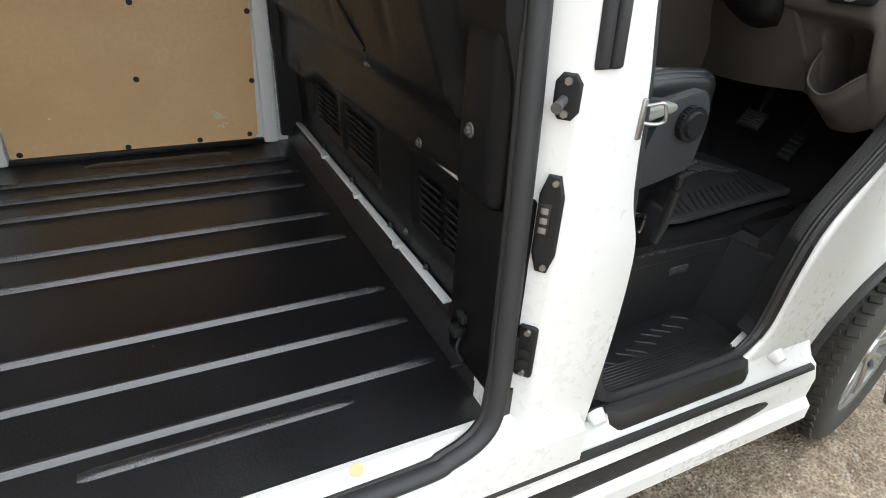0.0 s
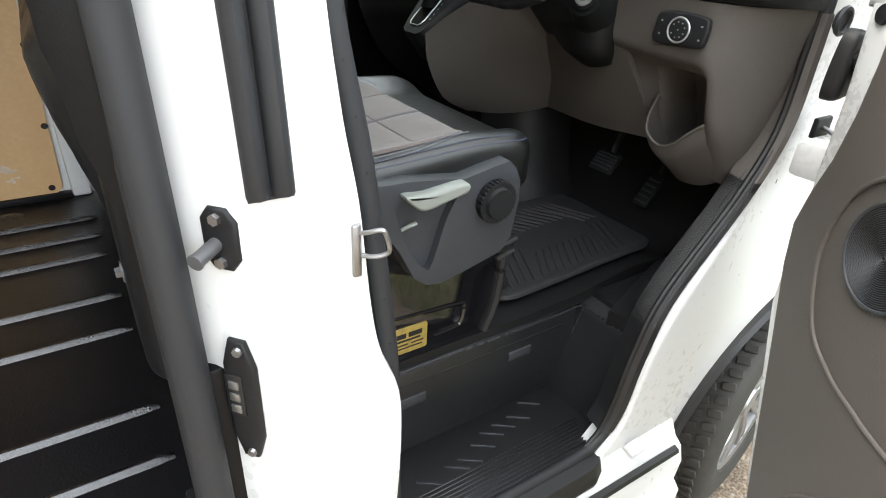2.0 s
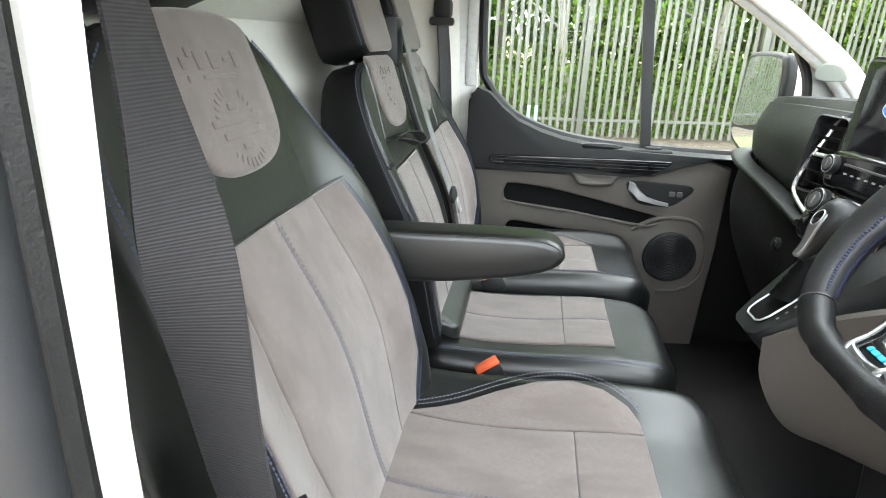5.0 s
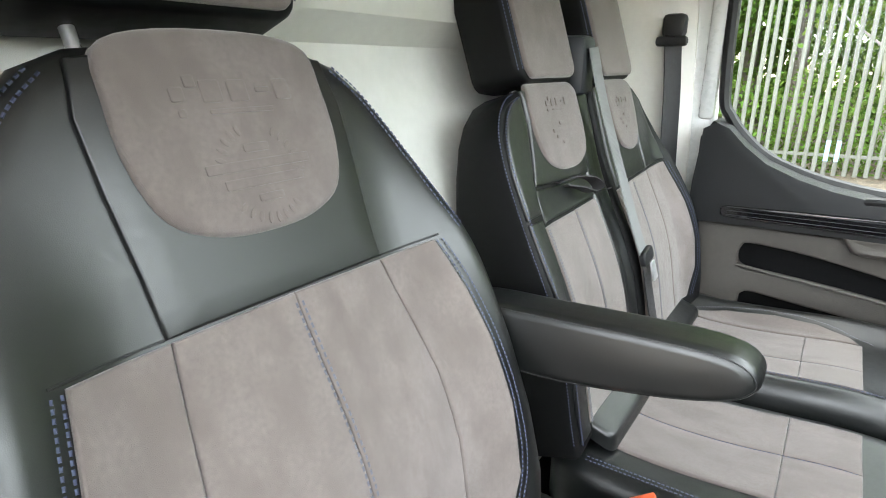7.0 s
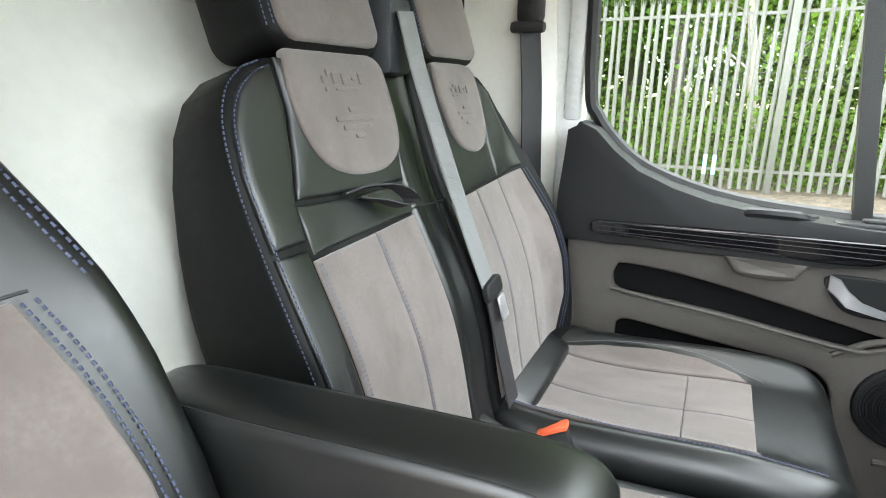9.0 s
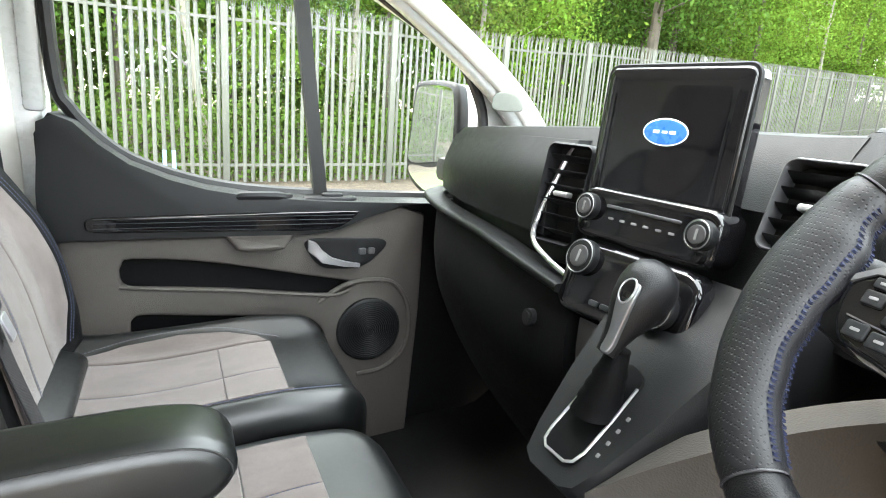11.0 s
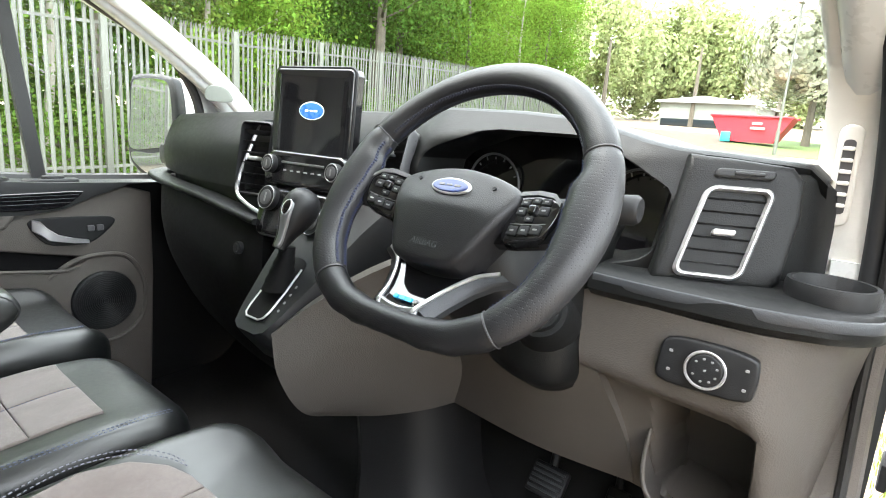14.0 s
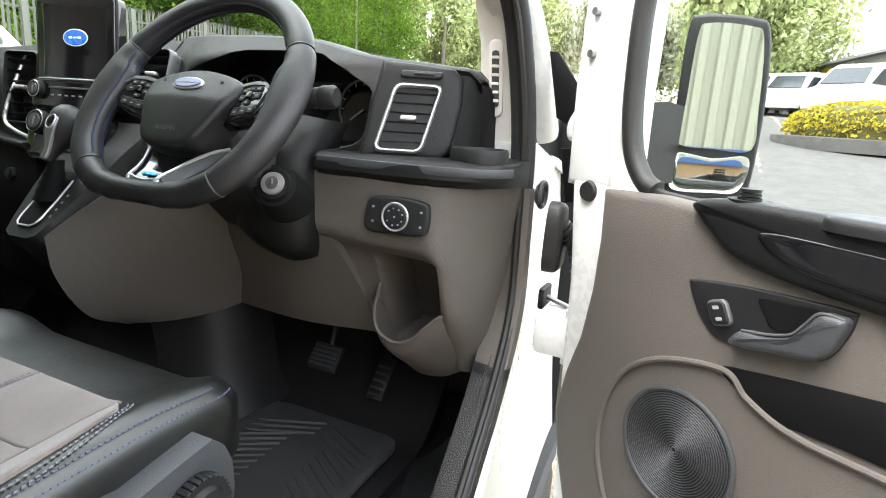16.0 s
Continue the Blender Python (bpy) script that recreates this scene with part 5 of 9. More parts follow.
part("rim", bm, alloy, wheel, "silver alloy rim")

# ---- seats ----
def cushion_top(y0, y1, x1, z, side):
    yc, hw = (y0 + y1) / 2, (y1 - y0) / 2

    def top(x, y):
        t = abs(y - yc) / hw
        return z + side * smooth01(0.55, 0.95, t) - 0.4 * max(0, x - (x1 - 0.16)) ** 2 + 0.012 * smooth01(0.2, 0.05, x) - 0.01 * hump(0.27, 0.2, x) * (1 - t * t) - 0.055 * max(0, 0.42 - x)
    return top


def seat_cushion(parent, y0, y1, x0, x1, z, panels, arcs, side=0.012, depth=0.12):
    top = cushion_top(y0, y1, x1, z, side)
    place = lambda a, b, h: V((a, b, top(a, b) + h))
    bm = B()
    puff(bm, dense(rrect(x1 - x0, y1 - y0, 0.075, 6, (x0 + x1) / 2, (y0 + y1) / 2), 0.03), place, -depth, 0.0, 0.045, 0.0, 5, (0.85, 0.68, 0.5, 0.3), rb=0.02)
    body = part("cushion", bm, leather, parent, "black leather cushion")
    for p in panels:
        bm = B()
        puff(bm, dense(p, 0.02), place, -0.008, 0.005, 0.003, 0.0, 3)
        part("suede_panel", bm, suede, body, "brushed taupe suede panel")
    for p in arcs:
        bm = B()
        puff(bm, dense(p, 0.02), place, -0.008, 0.005, 0.003, 0.0, 3)
        part("side_panel", bm, suede, body, "taupe suede bolster panel")
    return body, place


def quad(x0, x1, y0, y1):
    return [(x0, y0), (x1, y0), (x1, y1), (x0, y1)]


driver = thing("driver_chair", "black leather driver seat with taupe suede panels and blue stitching", "seat")
g = 0.0003
pan = [quad(0.10, 0.358 - g, -0.598, -0.447 - g), quad(0.10, 0.358 - g, -0.447 + g, -0.302), quad(0.358 + g, 0.458, -0.598, -0.447 - g), quad(0.358 + g, 0.458, -0.447 + g, -0.302)]
arc = [[(0.10, -0.2995), (0.22, -0.2995), (0.35, -0.2995), (0.457, -0.2995), (0.455, -0.272), (0.44, -0.247), (0.405, -0.222), (0.355, -0.208), (0.30, -0.214), (0.24, -0.235), (0.18, -0.262), (0.13, -0.285)],
       [(0.09, -0.6005), (0.2, -0.6005), (0.33, -0.6005), (0.452, -0.6005), (0.435, -0.624), (0.38, -0.643), (0.3, -0.655), (0.2, -0.654), (0.12, -0.642)]]
body, place = seat_cushion(driver, -0.688, -0.175, 0.05, 0.588, 1.148, pan, arc, 0.028)
bm = B()
for k in (0.006, 0.014):
    stitches(bm, [place(x, y, 0.006) for x, y in [(q.x, q.y) for q in spline([(0.11, -0.292 + k, 0), (0.18, -0.261 + k, 0), (0.24, -0.234 + k, 0), (0.30, -0.213 + k, 0), (0.355, -0.207 + k, 0), (0.405, -0.221 + k, 0), (0.442, -0.246 + k, 0), (0.458, -0.268 + k, 0)], 6)]], (0, 0, 1))
    stitches(bm, [place(x, y, edge_h(0.688 + y) + 0.001) for x, y in [(q.x, q.y) for q in spline([(0.09, -0.636 - k, 0), (0.2, -0.656 - k, 0), (0.3, -0.657 - k, 0), (0.38, -0.645 - k, 0), (0.437, -0.626 - k, 0), (0.458, -0.60 - k, 0)], 8)]], (0, 0, 1))
tagged(part("stitching", bm, grey_thread, body), "pale stitching", kind="stuff")
bm = B()
for k in (0.0, 0.009):
    rim = dense(rrect(0.538 - 0.016 - 2 * k, 0.513 - 0.016 - 2 * k, 0.068, 6, 0.319, -0.4315), 0.012)
    k0 = next(i for i, q in enumerate(rim) if q[1] < -0.5)
    stitches(bm, [place(x, y, edge_h(0.008 + k) + 0.0006) for x, y in rim[k0:] + rim[:k0] if y < -0.5 and x < 0.57], (0, 0, 1))
tagged(part("edge_stitching", bm, blue_thread, body), "blue edge stitching", kind="stuff")
bm = B()
for q in (-0.003, 0.003):
    stitches(bm, [place(0.10 + 0.0295 * i, -0.447 + q, 0.0062) for i in range(13)], (0, 0, 1))
tagged(part("centre_stitching", bm, grey_thread, body), "pale cross stitching", kind="stuff")


def backrest(parent, yc, z0, outline, thick, tilt, x0, lower, bolsters, shield, band=None, name="backrest"):
    """A leaning back: outlines in (y, height up the back)."""
    a = radians(tilt)
    up, nrm = V((-math.sin(a), 0, math.cos(a))), V((math.cos(a), 0, math.sin(a)))
    O = V((x0, yc, z0))
    hw = max(abs(p[0]) for p in outline)

    def place(u, v, h):
        curve = 0.042 * smooth01(0.5, 0.98, abs(u) / hw) * (1 - smooth01(0.34, 0.56, v)) + 0.018 * hump(0.22, 0.2, v) * (1 - (u / hw) ** 2)
        if h < 0:
            h *= 1 - 0.5 * smooth01(0.1, 0.6, v)
        return O + V((0, u, 0)) + up * v + nrm * (h + curve)
    bm = B()
    puff(bm, dense(outline, 0.015), place, -thick, 0.0, 0.028, 0.0, 5, (0.93, 0.86, 0.78, 0.7, 0.6, 0.5, 0.4, 0.3, 0.2, 0.1), rb=0.04)
    body = part(name, bm, leather, parent, "black leather backrest")
    for p in lower:
        bm = B()
        puff(bm, dense(p, 0.025), place, -0.006, 0.005, 0.003, 0.0)
        part("suede_panel", bm, suede, body, "brushed taupe suede panel")
    for p in bolsters:
        bm = B()
        puff(bm, dense(p, 0.03), place, -0.006, 0.005, 0.003, 0.0)
        part("side_panel", bm, suede, body, "taupe suede bolster panel")
    if shield:
        bm = B()
        puff(bm, shield, place, -0.006, 0.012, 0.008, 0.0)
        part("shield_panel", bm, suede, body, "embossed taupe suede shield")
    return body, place, up, nrm


def emboss(parent, place, cx, cy, s):
    """Pressed emblem: a row of block marks over a wreath with bars of lettering."""
    bm = B()
    for x, y, w, h in ((-0.066, 0.018, 0.014, 0.014), (-0.05, 0.03, 0.012, 0.012), (-0.066, 0.0, 0.008, 0.008), (-0.03, 0.02, 0.022, 0.022), (0.0, 0.02, 0.022, 0.022), (0.03, 0.02, 0.018, 0.006), (0.055, 0.02, 0.02, 0.022), (0.0, 0.0, 0.075, 0.005),
                       (0.0, -0.038, 0.03, 0.009), (0.0, -0.055, 0.125, 0.010), (0.0, -0.072, 0.095, 0.010), (0.0, -0.089, 0.03, 0.008)):
        puff(bm, rrect(w * s, h * s, 0.002 * s, 2, cx + x * s, cy + y * s), place, 0.0112, 0.0132 if s > 0.7 else 0.0136, 0.0008 * s)
    for i in range(26 if s > 0.7 else 0):
        a = radians(110 + i * 320 / 26)
        if i in (6, 7, 8, 17, 18, 19):
            continue
        x, y = cx + 0.047 * s * math.cos(a), cy - 0.064 * s + 0.047 * s * math.sin(a)
        leaf = [(x + s * (0.006 * math.cos(b) * math.cos(a) - 0.0025 * math.sin(b) * math.sin(a)), y + s * (0.006 * math.cos(b) * math.sin(a) + 0.0025 * math.sin(b) * math.cos(a))) for b in [j * math.pi / 4 for j in range(8)]]
        puff(bm, leaf, place, 0.0112, 0.0131, 0.0004)
    return part("embossing", bm, suede, parent, "pressed emblem and wreath")


outline = [(-0.225, 0.0), (0.225, 0.0), (0.25, 0.07), (0.262, 0.15), (0.264, 0.24), (0.258, 0.32), (0.247, 0.385), (0.236, 0.43), (0.222, 0.48), (0.203, 0.525), (0.178, 0.562), (0.148, 0.59), (0.11, 0.605), (0.0, 0.615), (-0.11, 0.605), (-0.148, 0.59), (-0.178, 0.562), (-0.203, 0.525), (-0.222, 0.48), (-0.236, 0.43), (-0.247, 0.385), (-0.258, 0.32), (-0.264, 0.24), (-0.262, 0.15), (-0.25, 0.07)]
cm = 0.0
seam_r = [(0.095, 0.02), (0.122, 0.09), (0.136, 0.17), (0.135, 0.25), (0.124, 0.32), (0.114, 0.3825)]
out_r = [(0.19, 0.3825), (0.205, 0.32), (0.215, 0.25), (0.217, 0.17), (0.204, 0.09), (0.165, 0.02)]
low = [[(cm + g, 0.02)] + seam_r[:-1] + [(0.1135, 0.3825), (cm + g, 0.384)], [(cm - g, 0.384), (-0.1135, 0.3825)] + [(-x, v) for x, v in seam_r[::-1][1:]] + [(cm - g, 0.02)]]
bol = [[(x + 0.0012, v) for x, v in seam_r] + out_r, [(-x, v) for x, v in out_r[::-1]] + [(-x - 0.0012, v) for x, v in seam_r[::-1]]]
shield = curved([(-0.098, 0.60), (-0.105, 0.56), (-0.104, 0.51), (-0.088, 0.466), (-0.05, 0.446), (0.0, 0.441), (0.05, 0.446), (0.088, 0.466), (0.104, 0.51), (0.105, 0.56), (0.098, 0.60), (0.05, 0.615), (-0.05, 0.615)], 4)
body, place, up, nrm = backrest(driver, -0.445, 1.12, outline, 0.12, 21, 0.115, low, bol, shield)
emboss(body, place, 0.005, 0.545, 0.85)
bm = B()
puff(bm, dense([(-0.1165, 0.3855), (0.1165, 0.3855), (0.1185, 0.43), (0.1245, 0.50), (0.1265, 0.55), (0.118, 0.592), (0.05, 0.603), (-0.05, 0.603), (-0.118, 0.592), (-0.1265, 0.55), (-0.1245, 0.50), (-0.1185, 0.43)], 0.02), place, -0.006, 0.005, 0.003)
part("centre_panel", bm, leather, body, "smooth black leather centre panel")
for s in (-1, 1):
    bm = B()
    tube(bm, uv_line(place, [(s * 0.117, 0.386), (s * 0.16, 0.386), (s * 0.2, 0.386)], -0.0006, 10), 0.0014, 6)
    part("seam", bm, black_rubber, body, "dark leather seam")
bm = B()
for s in (-1, 1):
    for k in (0.003, 0.010):
        stitches(bm, uv_line(place, [(s * (u + k), v) for u, v in out_r[::-1]], 0.0025, 12), nrm, big=0.85)
    for k in (0.0, 0.007):
        stitches(bm, uv_line(place, [(s * (u - 0.010 - k), v - 0.5 * k) for u, v in ((0.247, 0.39), (0.236, 0.43), (0.222, 0.48), (0.203, 0.525), (0.178, 0.562), (0.148, 0.59))], -0.006 + 0.5 * k, 10), nrm)
tagged(part("edge_stitching", bm, blue_thread, body), "blue edge stitching", kind="stuff")
bm = B()
for q in (-0.0035, 0.0035):
    stitches(bm, [place(cm + q, 0.02 + 0.0302 * i, 0.0055) for i in range(13)], nrm, big=1.1)
tagged(part("centre_stitching", bm, grey_thread, body), "pale cross stitching", kind="stuff")


def headrest(parent, yc, base, up, nrm, w, h, th, posts, gap=0.026):
    O = V(base)
    place = lambda a, b, t: O + V((0, a, 0)) + up * b + nrm * t
    bm = B()
    puff(bm, dense(rrect(w, h, 0.03, 5, 0, gap + h / 2), 0.02), place, -th, 0.0, 0.014, 0.002, 4, rb=0.028)
    head = part("headrest", bm, black_vinyl, parent, "black leather headrest")
    bm = B()
    puff(bm, dense(rrect(w - 0.022, h - 0.012, 0.022, 4, 0, gap + h / 2), 0.02), place, -0.008, 0.005, 0.005, 0.002)
    part("suede_panel", bm, suede, head, "taupe suede headrest face")
    bm = B()
    for s in (-1, 1):
        for k in (0, 0.006):
            stitches(bm, [place(s * (w / 2 - 0.006 + k * 0.6), gap + 0.02, 0.0 - k), place(s * (w / 2 - 0.006 + k * 0.6), gap + h - 0.03, 0.0 - k)], nrm, big=0.85)
    tagged(part("edge_stitching", bm, blue_thread, head), "blue edge stitching", kind="stuff")
    for s in (-1, 1):
        bm = B()
        cyl(bm, place(s * posts, -0.02, -th / 2), place(s * posts, 0.07, -th / 2), 0.006, n=12)
        part("post", bm, chrome, parent, "chrome headrest post")
        bm = B()
        cyl(bm, place(s * posts, -0.012, -th / 2), place(s * posts, 0.008, -th / 2), 0.0115, 0.0105, 18)
        part("collar", bm, dark_plastic, parent)
    return head


hb = V((0.115, -0.445, 1.12)) + up * 0.612 + nrm * -0.01
headrest(driver, -0.435, hb, up, nrm, 0.27, 0.19, 0.1, 0.078, 0.030)
# seat base: slate side cover with lever and knob, dark pedestal
bm = B()
cover = [(0.0, 1.04), (0.235, 1.052), (0.262, 1.012), (0.292, 0.952), (0.318, 0.932), (0.345, 0.927), (0.405, 0.94), (0.475, 0.958), (0.497, 0.985), (0.507, 1.06), (0.504, 1.095), (0.492, 1.122), (0.476, 1.136), (0.437, 1.13), (0.385, 1.12), (0.28, 1.133), (0.0, 1.14)]
hollow = curved([(0.256, 1.098), (0.262, 1.06), (0.284, 1.002), (0.312, 0.966), (0.326, 0.972), (0.35, 1.05), (0.366, 1.082), (0.372, 1.10), (0.31, 1.106)], 4)
plate(bm, dense(cover, 0.03), lambda a, b, h: V((a, -0.70 - h, b)), -0.04, 0.018, 0.012, holes=[hollow], seg=3)
cov = part("side_cover", bm, slate_plastic, driver, "slate grey plastic side cover")
bm = B()
puff(bm, inset(hollow, -0.012), lambda a, b, h: V((a, -0.70 - h, b)), -0.03, 0.002, 0.002)
part("lever_recess", bm, slate_plastic, cov, "hollow behind the lever")
bm = B()
tube(bm, spline([(0.268, -0.708, 1.046), (0.28, -0.714, 1.054), (0.294, -0.716, 1.058)], 4), 0.0035, 8)
part("release_pin", bm, pale_lever, cov, "short pale release pin")
bm = B()
puff(bm, curved([(0.262, 1.117), (0.274, 1.10), (0.298, 1.087), (0.345, 1.096), (0.378, 1.104), (0.38, 1.118), (0.36, 1.121), (0.3, 1.115)], 4), lambda a, b, h: V((a, -0.71 - h, b)), 0, 0.03, 0.006)
part("lever", bm, pale_lever, cov, "pale grey height lever")
bm = B()
cyl(bm, (0.447, -0.715, 1.07), (0.447, -0.735, 1.07), 0.037, 0.036, 36)
cyl(bm, (0.447, -0.735, 1.07), (0.447, -0.742, 1.07), 0.029, 0.026, 28)
kb = part("knob", bm, dark_plastic, cov, "ribbed dark adjuster knob")
for i in range(30):
    a = i * 2 * math.pi / 30
    bm = B()
    box(bm, (-0.002, -0.008, -0.003), (0.002, 0.008, 0.003), 0.0008, 1, Matrix.Translation((0.447 + 0.037 * math.cos(a), -0.727, 1.07 + 0.037 * math.sin(a))) @ Euler((0, -a, 0)).to_matrix().to_4x4())
    part("grip_rib", bm, dark_plastic, kb)
bm = B()
plate(bm, dense([(0.0, 0.725), (0.498, 0.725), (0.52, 0.88), (0.515, 0.965), (0.3, 1.04), (0.0, 1.05)], 0.05), lambda a, b, h: V((a, -0.66 - h, b)), -0.42, 0.018, 0.012)
ped = part("pedestal", bm, piano_black, driver, "glossy black seat pedestal")
bm = B()
tube(bm, spline([(0.26, -0.677, 0.846), (0.34, -0.677, 0.841), (0.42, -0.677, 0.836), (0.434, -0.677, 0.826), (0.428, -0.677, 0.79), (0.41, -0.677, 0.782), (0.365, -0.677, 0.778)], 5), 0.005, 6)
part("pressing", bm, piano_black, ped)
bm = B()
puff(bm, rrect(0.082, 0.06, 0.005, 2, 0.307, 0.791), lambda a, b, h: V((a, -0.678 - h, b)), 0, 0.0025, 0.001)
lab = part("label_plate", bm, yellow_label, ped, "gold printed label")
for x, w, h, z in ((0.291, 0.02, 0.011, 0.803), (0.321, 0.03, 0.011, 0.803), (0.307, 0.05, 0.0045, 0.7915), (0.29, 0.03, 0.003, 0.782), (0.326, 0.028, 0.003, 0.782), (0.307, 0.06, 0.003, 0.774)):
    bm = B()
    puff(bm, rrect(w, h, 0.001, 1, x, z), lambda a, b, h: V((a, -0.6805 - h, b)), 0, 0.0006, 0.0002)
    part("label_bar", bm, dark_plastic, lab)
bm = B()
box(bm, (0.06, -0.64, 0.95), (0.5, -0.22, 1.06), 0.02)
part("seat_frame", bm, dark_plastic, driver)
bm = B()
tube(bm, spline([(0.515, -0.675, 0.95), (0.52, -0.675, 0.88), (0.51, -0.675, 0.80), (0.49, -0.675, 0.745)], 6), 0.011, 8)
cyl(bm, (0.49, -0.70, 0.955), (0.53, -0.70, 0.965), 0.005, n=8)
cyl(bm, (0.485, -0.70, 0.93), (0.525, -0.70, 0.94), 0.005, n=8)
part("cable", bm, black_rubber, driver)
# armrest
arm = thing("armrest", "padded black leather armrest on the driver seat", "armrest")
ARMREST = lambda x, y, z: V((x, -0.1475 + (y + 0.1275) * 0.74 + 0.105 * (x - 0.08), z - 0.003))
bm = B()
side = curved([(0.0, 1.315), (0.1, 1.305), (0.22, 1.316), (0.285, 1.328), (0.317, 1.341), (0.33, 1.36), (0.317, 1.38), (0.285, 1.39), (0.22, 1.393), (0.1, 1.393), (0.0, 1.392), (-0.04, 1.37), (-0.04, 1.335)], 5)
secs = []
for y, k in ((-0.172, 0.013), (-0.1705, 0.0085), (-0.167, 0.004), (-0.161, 0.001), (-0.153, 0.0), (-0.102, 0.0), (-0.094, 0.001), (-0.088, 0.004), (-0.0845, 0.0085), (-0.083, 0.013)):
    secs.append([ARMREST(x, y, z) for x, z in inset(side, k)])
loft(bm, secs)
a0 = part("pad", bm, leather, arm)
bm = B()
for y in (-0.1672, -0.0878):
    tube(bm, [ARMREST(x, y, z) for x, z in inset(side, 0.0042)], 0.0009, 5, up=(0, 1, 0), closed=True)
part("seam", bm, black_rubber, a0, "thin dark seam")

# ---- passenger bench ----
bench = thing("passenger_bench", "black leather double passenger seat with taupe suede panels", "seat")
pan = [quad(0.12, 0.363 - g, 0.022, 0.134 - g), quad(0.12, 0.363 - g, 0.134 + g, 0.245), quad(0.363 + g, 0.461, 0.022, 0.134 - g), quad(0.363 + g, 0.461, 0.134 + g, 0.245)]
body, place = seat_cushion(bench, -0.06, 0.289, 0.05, 0.585, 1.115, pan, [], 0.004)
bm = B()
stitches(bm, [place(0.12 + 0.031 * i, 0.134, 0.004) for i in range(12)], (0, 0, 1))
for k in (0.0, 0.009):
    stitches(bm, [place(0.12, -0.03 - k, 0.0), place(0.3, -0.03 - k, 0.0), place(0.5, -0.03 - k, 0.001), place(0.545, -0.03 - k, 0.001)], (0, 0, 1))
tagged(part("stitching", bm, blue_thread, body), "blue stitching", kind="stuff")
pan = [quad(0.12, 0.363 - g, 0.335, 0.457 - g), quad(0.12, 0.363 - g, 0.457 + g, 0.58), quad(0.363 + g, 0.461, 0.335, 0.457 - g), quad(0.363 + g, 0.461, 0.457 + g, 0.58)]
arc = [[(0.1, 0.586), (0.2, 0.586), (0.33, 0.586), (0.455, 0.586), (0.44, 0.61), (0.38, 0.632), (0.3, 0.64), (0.2, 0.632), (0.13, 0.61)]]
body, place = seat_cushion(bench, 0.293, 0.69, 0.05, 0.592, 1.128, pan, arc, 0.034)
bm = B()
stitches(bm, [place(0.12 + 0.031 * i, 0.457, 0.004) for i in range(12)], (0, 0, 1))
stitches(bm, [place(x, y, 0.005) for x, y in curved([(0.1, 0.6), (0.13, 0.616), (0.2, 0.638), (0.3, 0.646), (0.38, 0.638), (0.44, 0.616), (0.456, 0.59)], 6)[:36]], (0, 0, 1))
tagged(part("stitching", bm, grey_thread, body), "pale stitching", kind="stuff")
bm = B()
for k in (0.32, 0.328):
    stitches(bm, [place(x, k, 0.001) for x in (0.12, 0.3, 0.45, 0.54)], (0, 0, 1))
tagged(part("edge_stitching", bm, blue_thread, body), "blue edge stitching", kind="stuff")


# the two backs share one leaning surface: y across the van, v up the back
a_ = radians(18)
up2, nrm2 = V((-math.sin(a_), 0, math.cos(a_))), V((math.cos(a_), 0, math.sin(a_)))


def BK(y, v, h):
    curve = 0.020 * hump(0.20, 0.22, v) + 0.030 * smooth01(0.58, 0.68, y) * (1 - smooth01(0.34, 0.52, v)) + 0.008 * smooth01(0.03, -0.05, y) * (1 - smooth01(0.36, 0.5, v)) - 0.010 * hump(0.262, 0.05, y)
    if h < 0:
        h *= 1 - 0.55 * smooth01(0.25, 0.56, v)
    return V((0.115, y, 1.12)) + up2 * v + nrm2 * (h + curve)


near_out = [(-0.063, 0.0), (0.075, 0.0), (0.213, 0.0), (0.213, 0.36), (0.222, 0.42), (0.236, 0.47), (0.246, 0.525), (0.238, 0.54), (0.10, 0.542), (0.03, 0.541), (-0.008, 0.531), (-0.034, 0.512), (-0.051, 0.482), (-0.060, 0.44), (-0.063, 0.38)]
far_out = [(0.302, 0.0), (0.5, 0.0), (0.66, 0.0), (0.69, 0.06), (0.70, 0.16), (0.69, 0.26), (0.665, 0.36), (0.64, 0.45), (0.612, 0.505), (0.575, 0.532), (0.52, 0.541), (0.40, 0.542), (0.318, 0.54), (0.306, 0.52), (0.300, 0.42)]


def back_panel(name, poly, mat, parent, label, h1=0.004, r=0.0035, step=0.02):
    bm = B()
    puff(bm, dense(poly, step), BK, -0.006, h1, r, 0.0, 3)
    return part(name, bm, mat, parent, label)


def back_seam(parent, pts, h=0.0015):
    bm = B()
    tube(bm, [BK(p.x, p.y, h) for p in spline([(y, v, 0) for y, v in pts], 8)], 0.0014, 6)
    return part("seam", bm, black_rubber, parent, "dark leather seam")


def thread(parent, name, lines, mat, label, n=nrm2, big=1.5):
    bm = B()
    for ln in lines:
        stitches(bm, ln, n, big=big)
    return tagged(part(name, bm, mat, parent), label, kind="stuff")


bm = B()
puff(bm, dense(near_out, 0.02), BK, -0.15, 0.0, 0.013, 0.0, 4, (0.9, 0.75, 0.6, 0.45, 0.3, 0.15), rb=0.02)
near = part("backrest", bm, black_vinyl, bench, "black leather middle backrest")
back_panel("suede_panel", [(-0.008, 0.03), (0.112, 0.03), (0.110, 0.3405), (-0.008, 0.338)], suede, near, "brushed taupe suede panel", h1=0.003)
back_panel("suede_panel", [(0.1125, 0.03), (0.208, 0.03), (0.206, 0.344), (0.1105, 0.3408)], suede, near, "brushed taupe suede panel", h1=0.003)
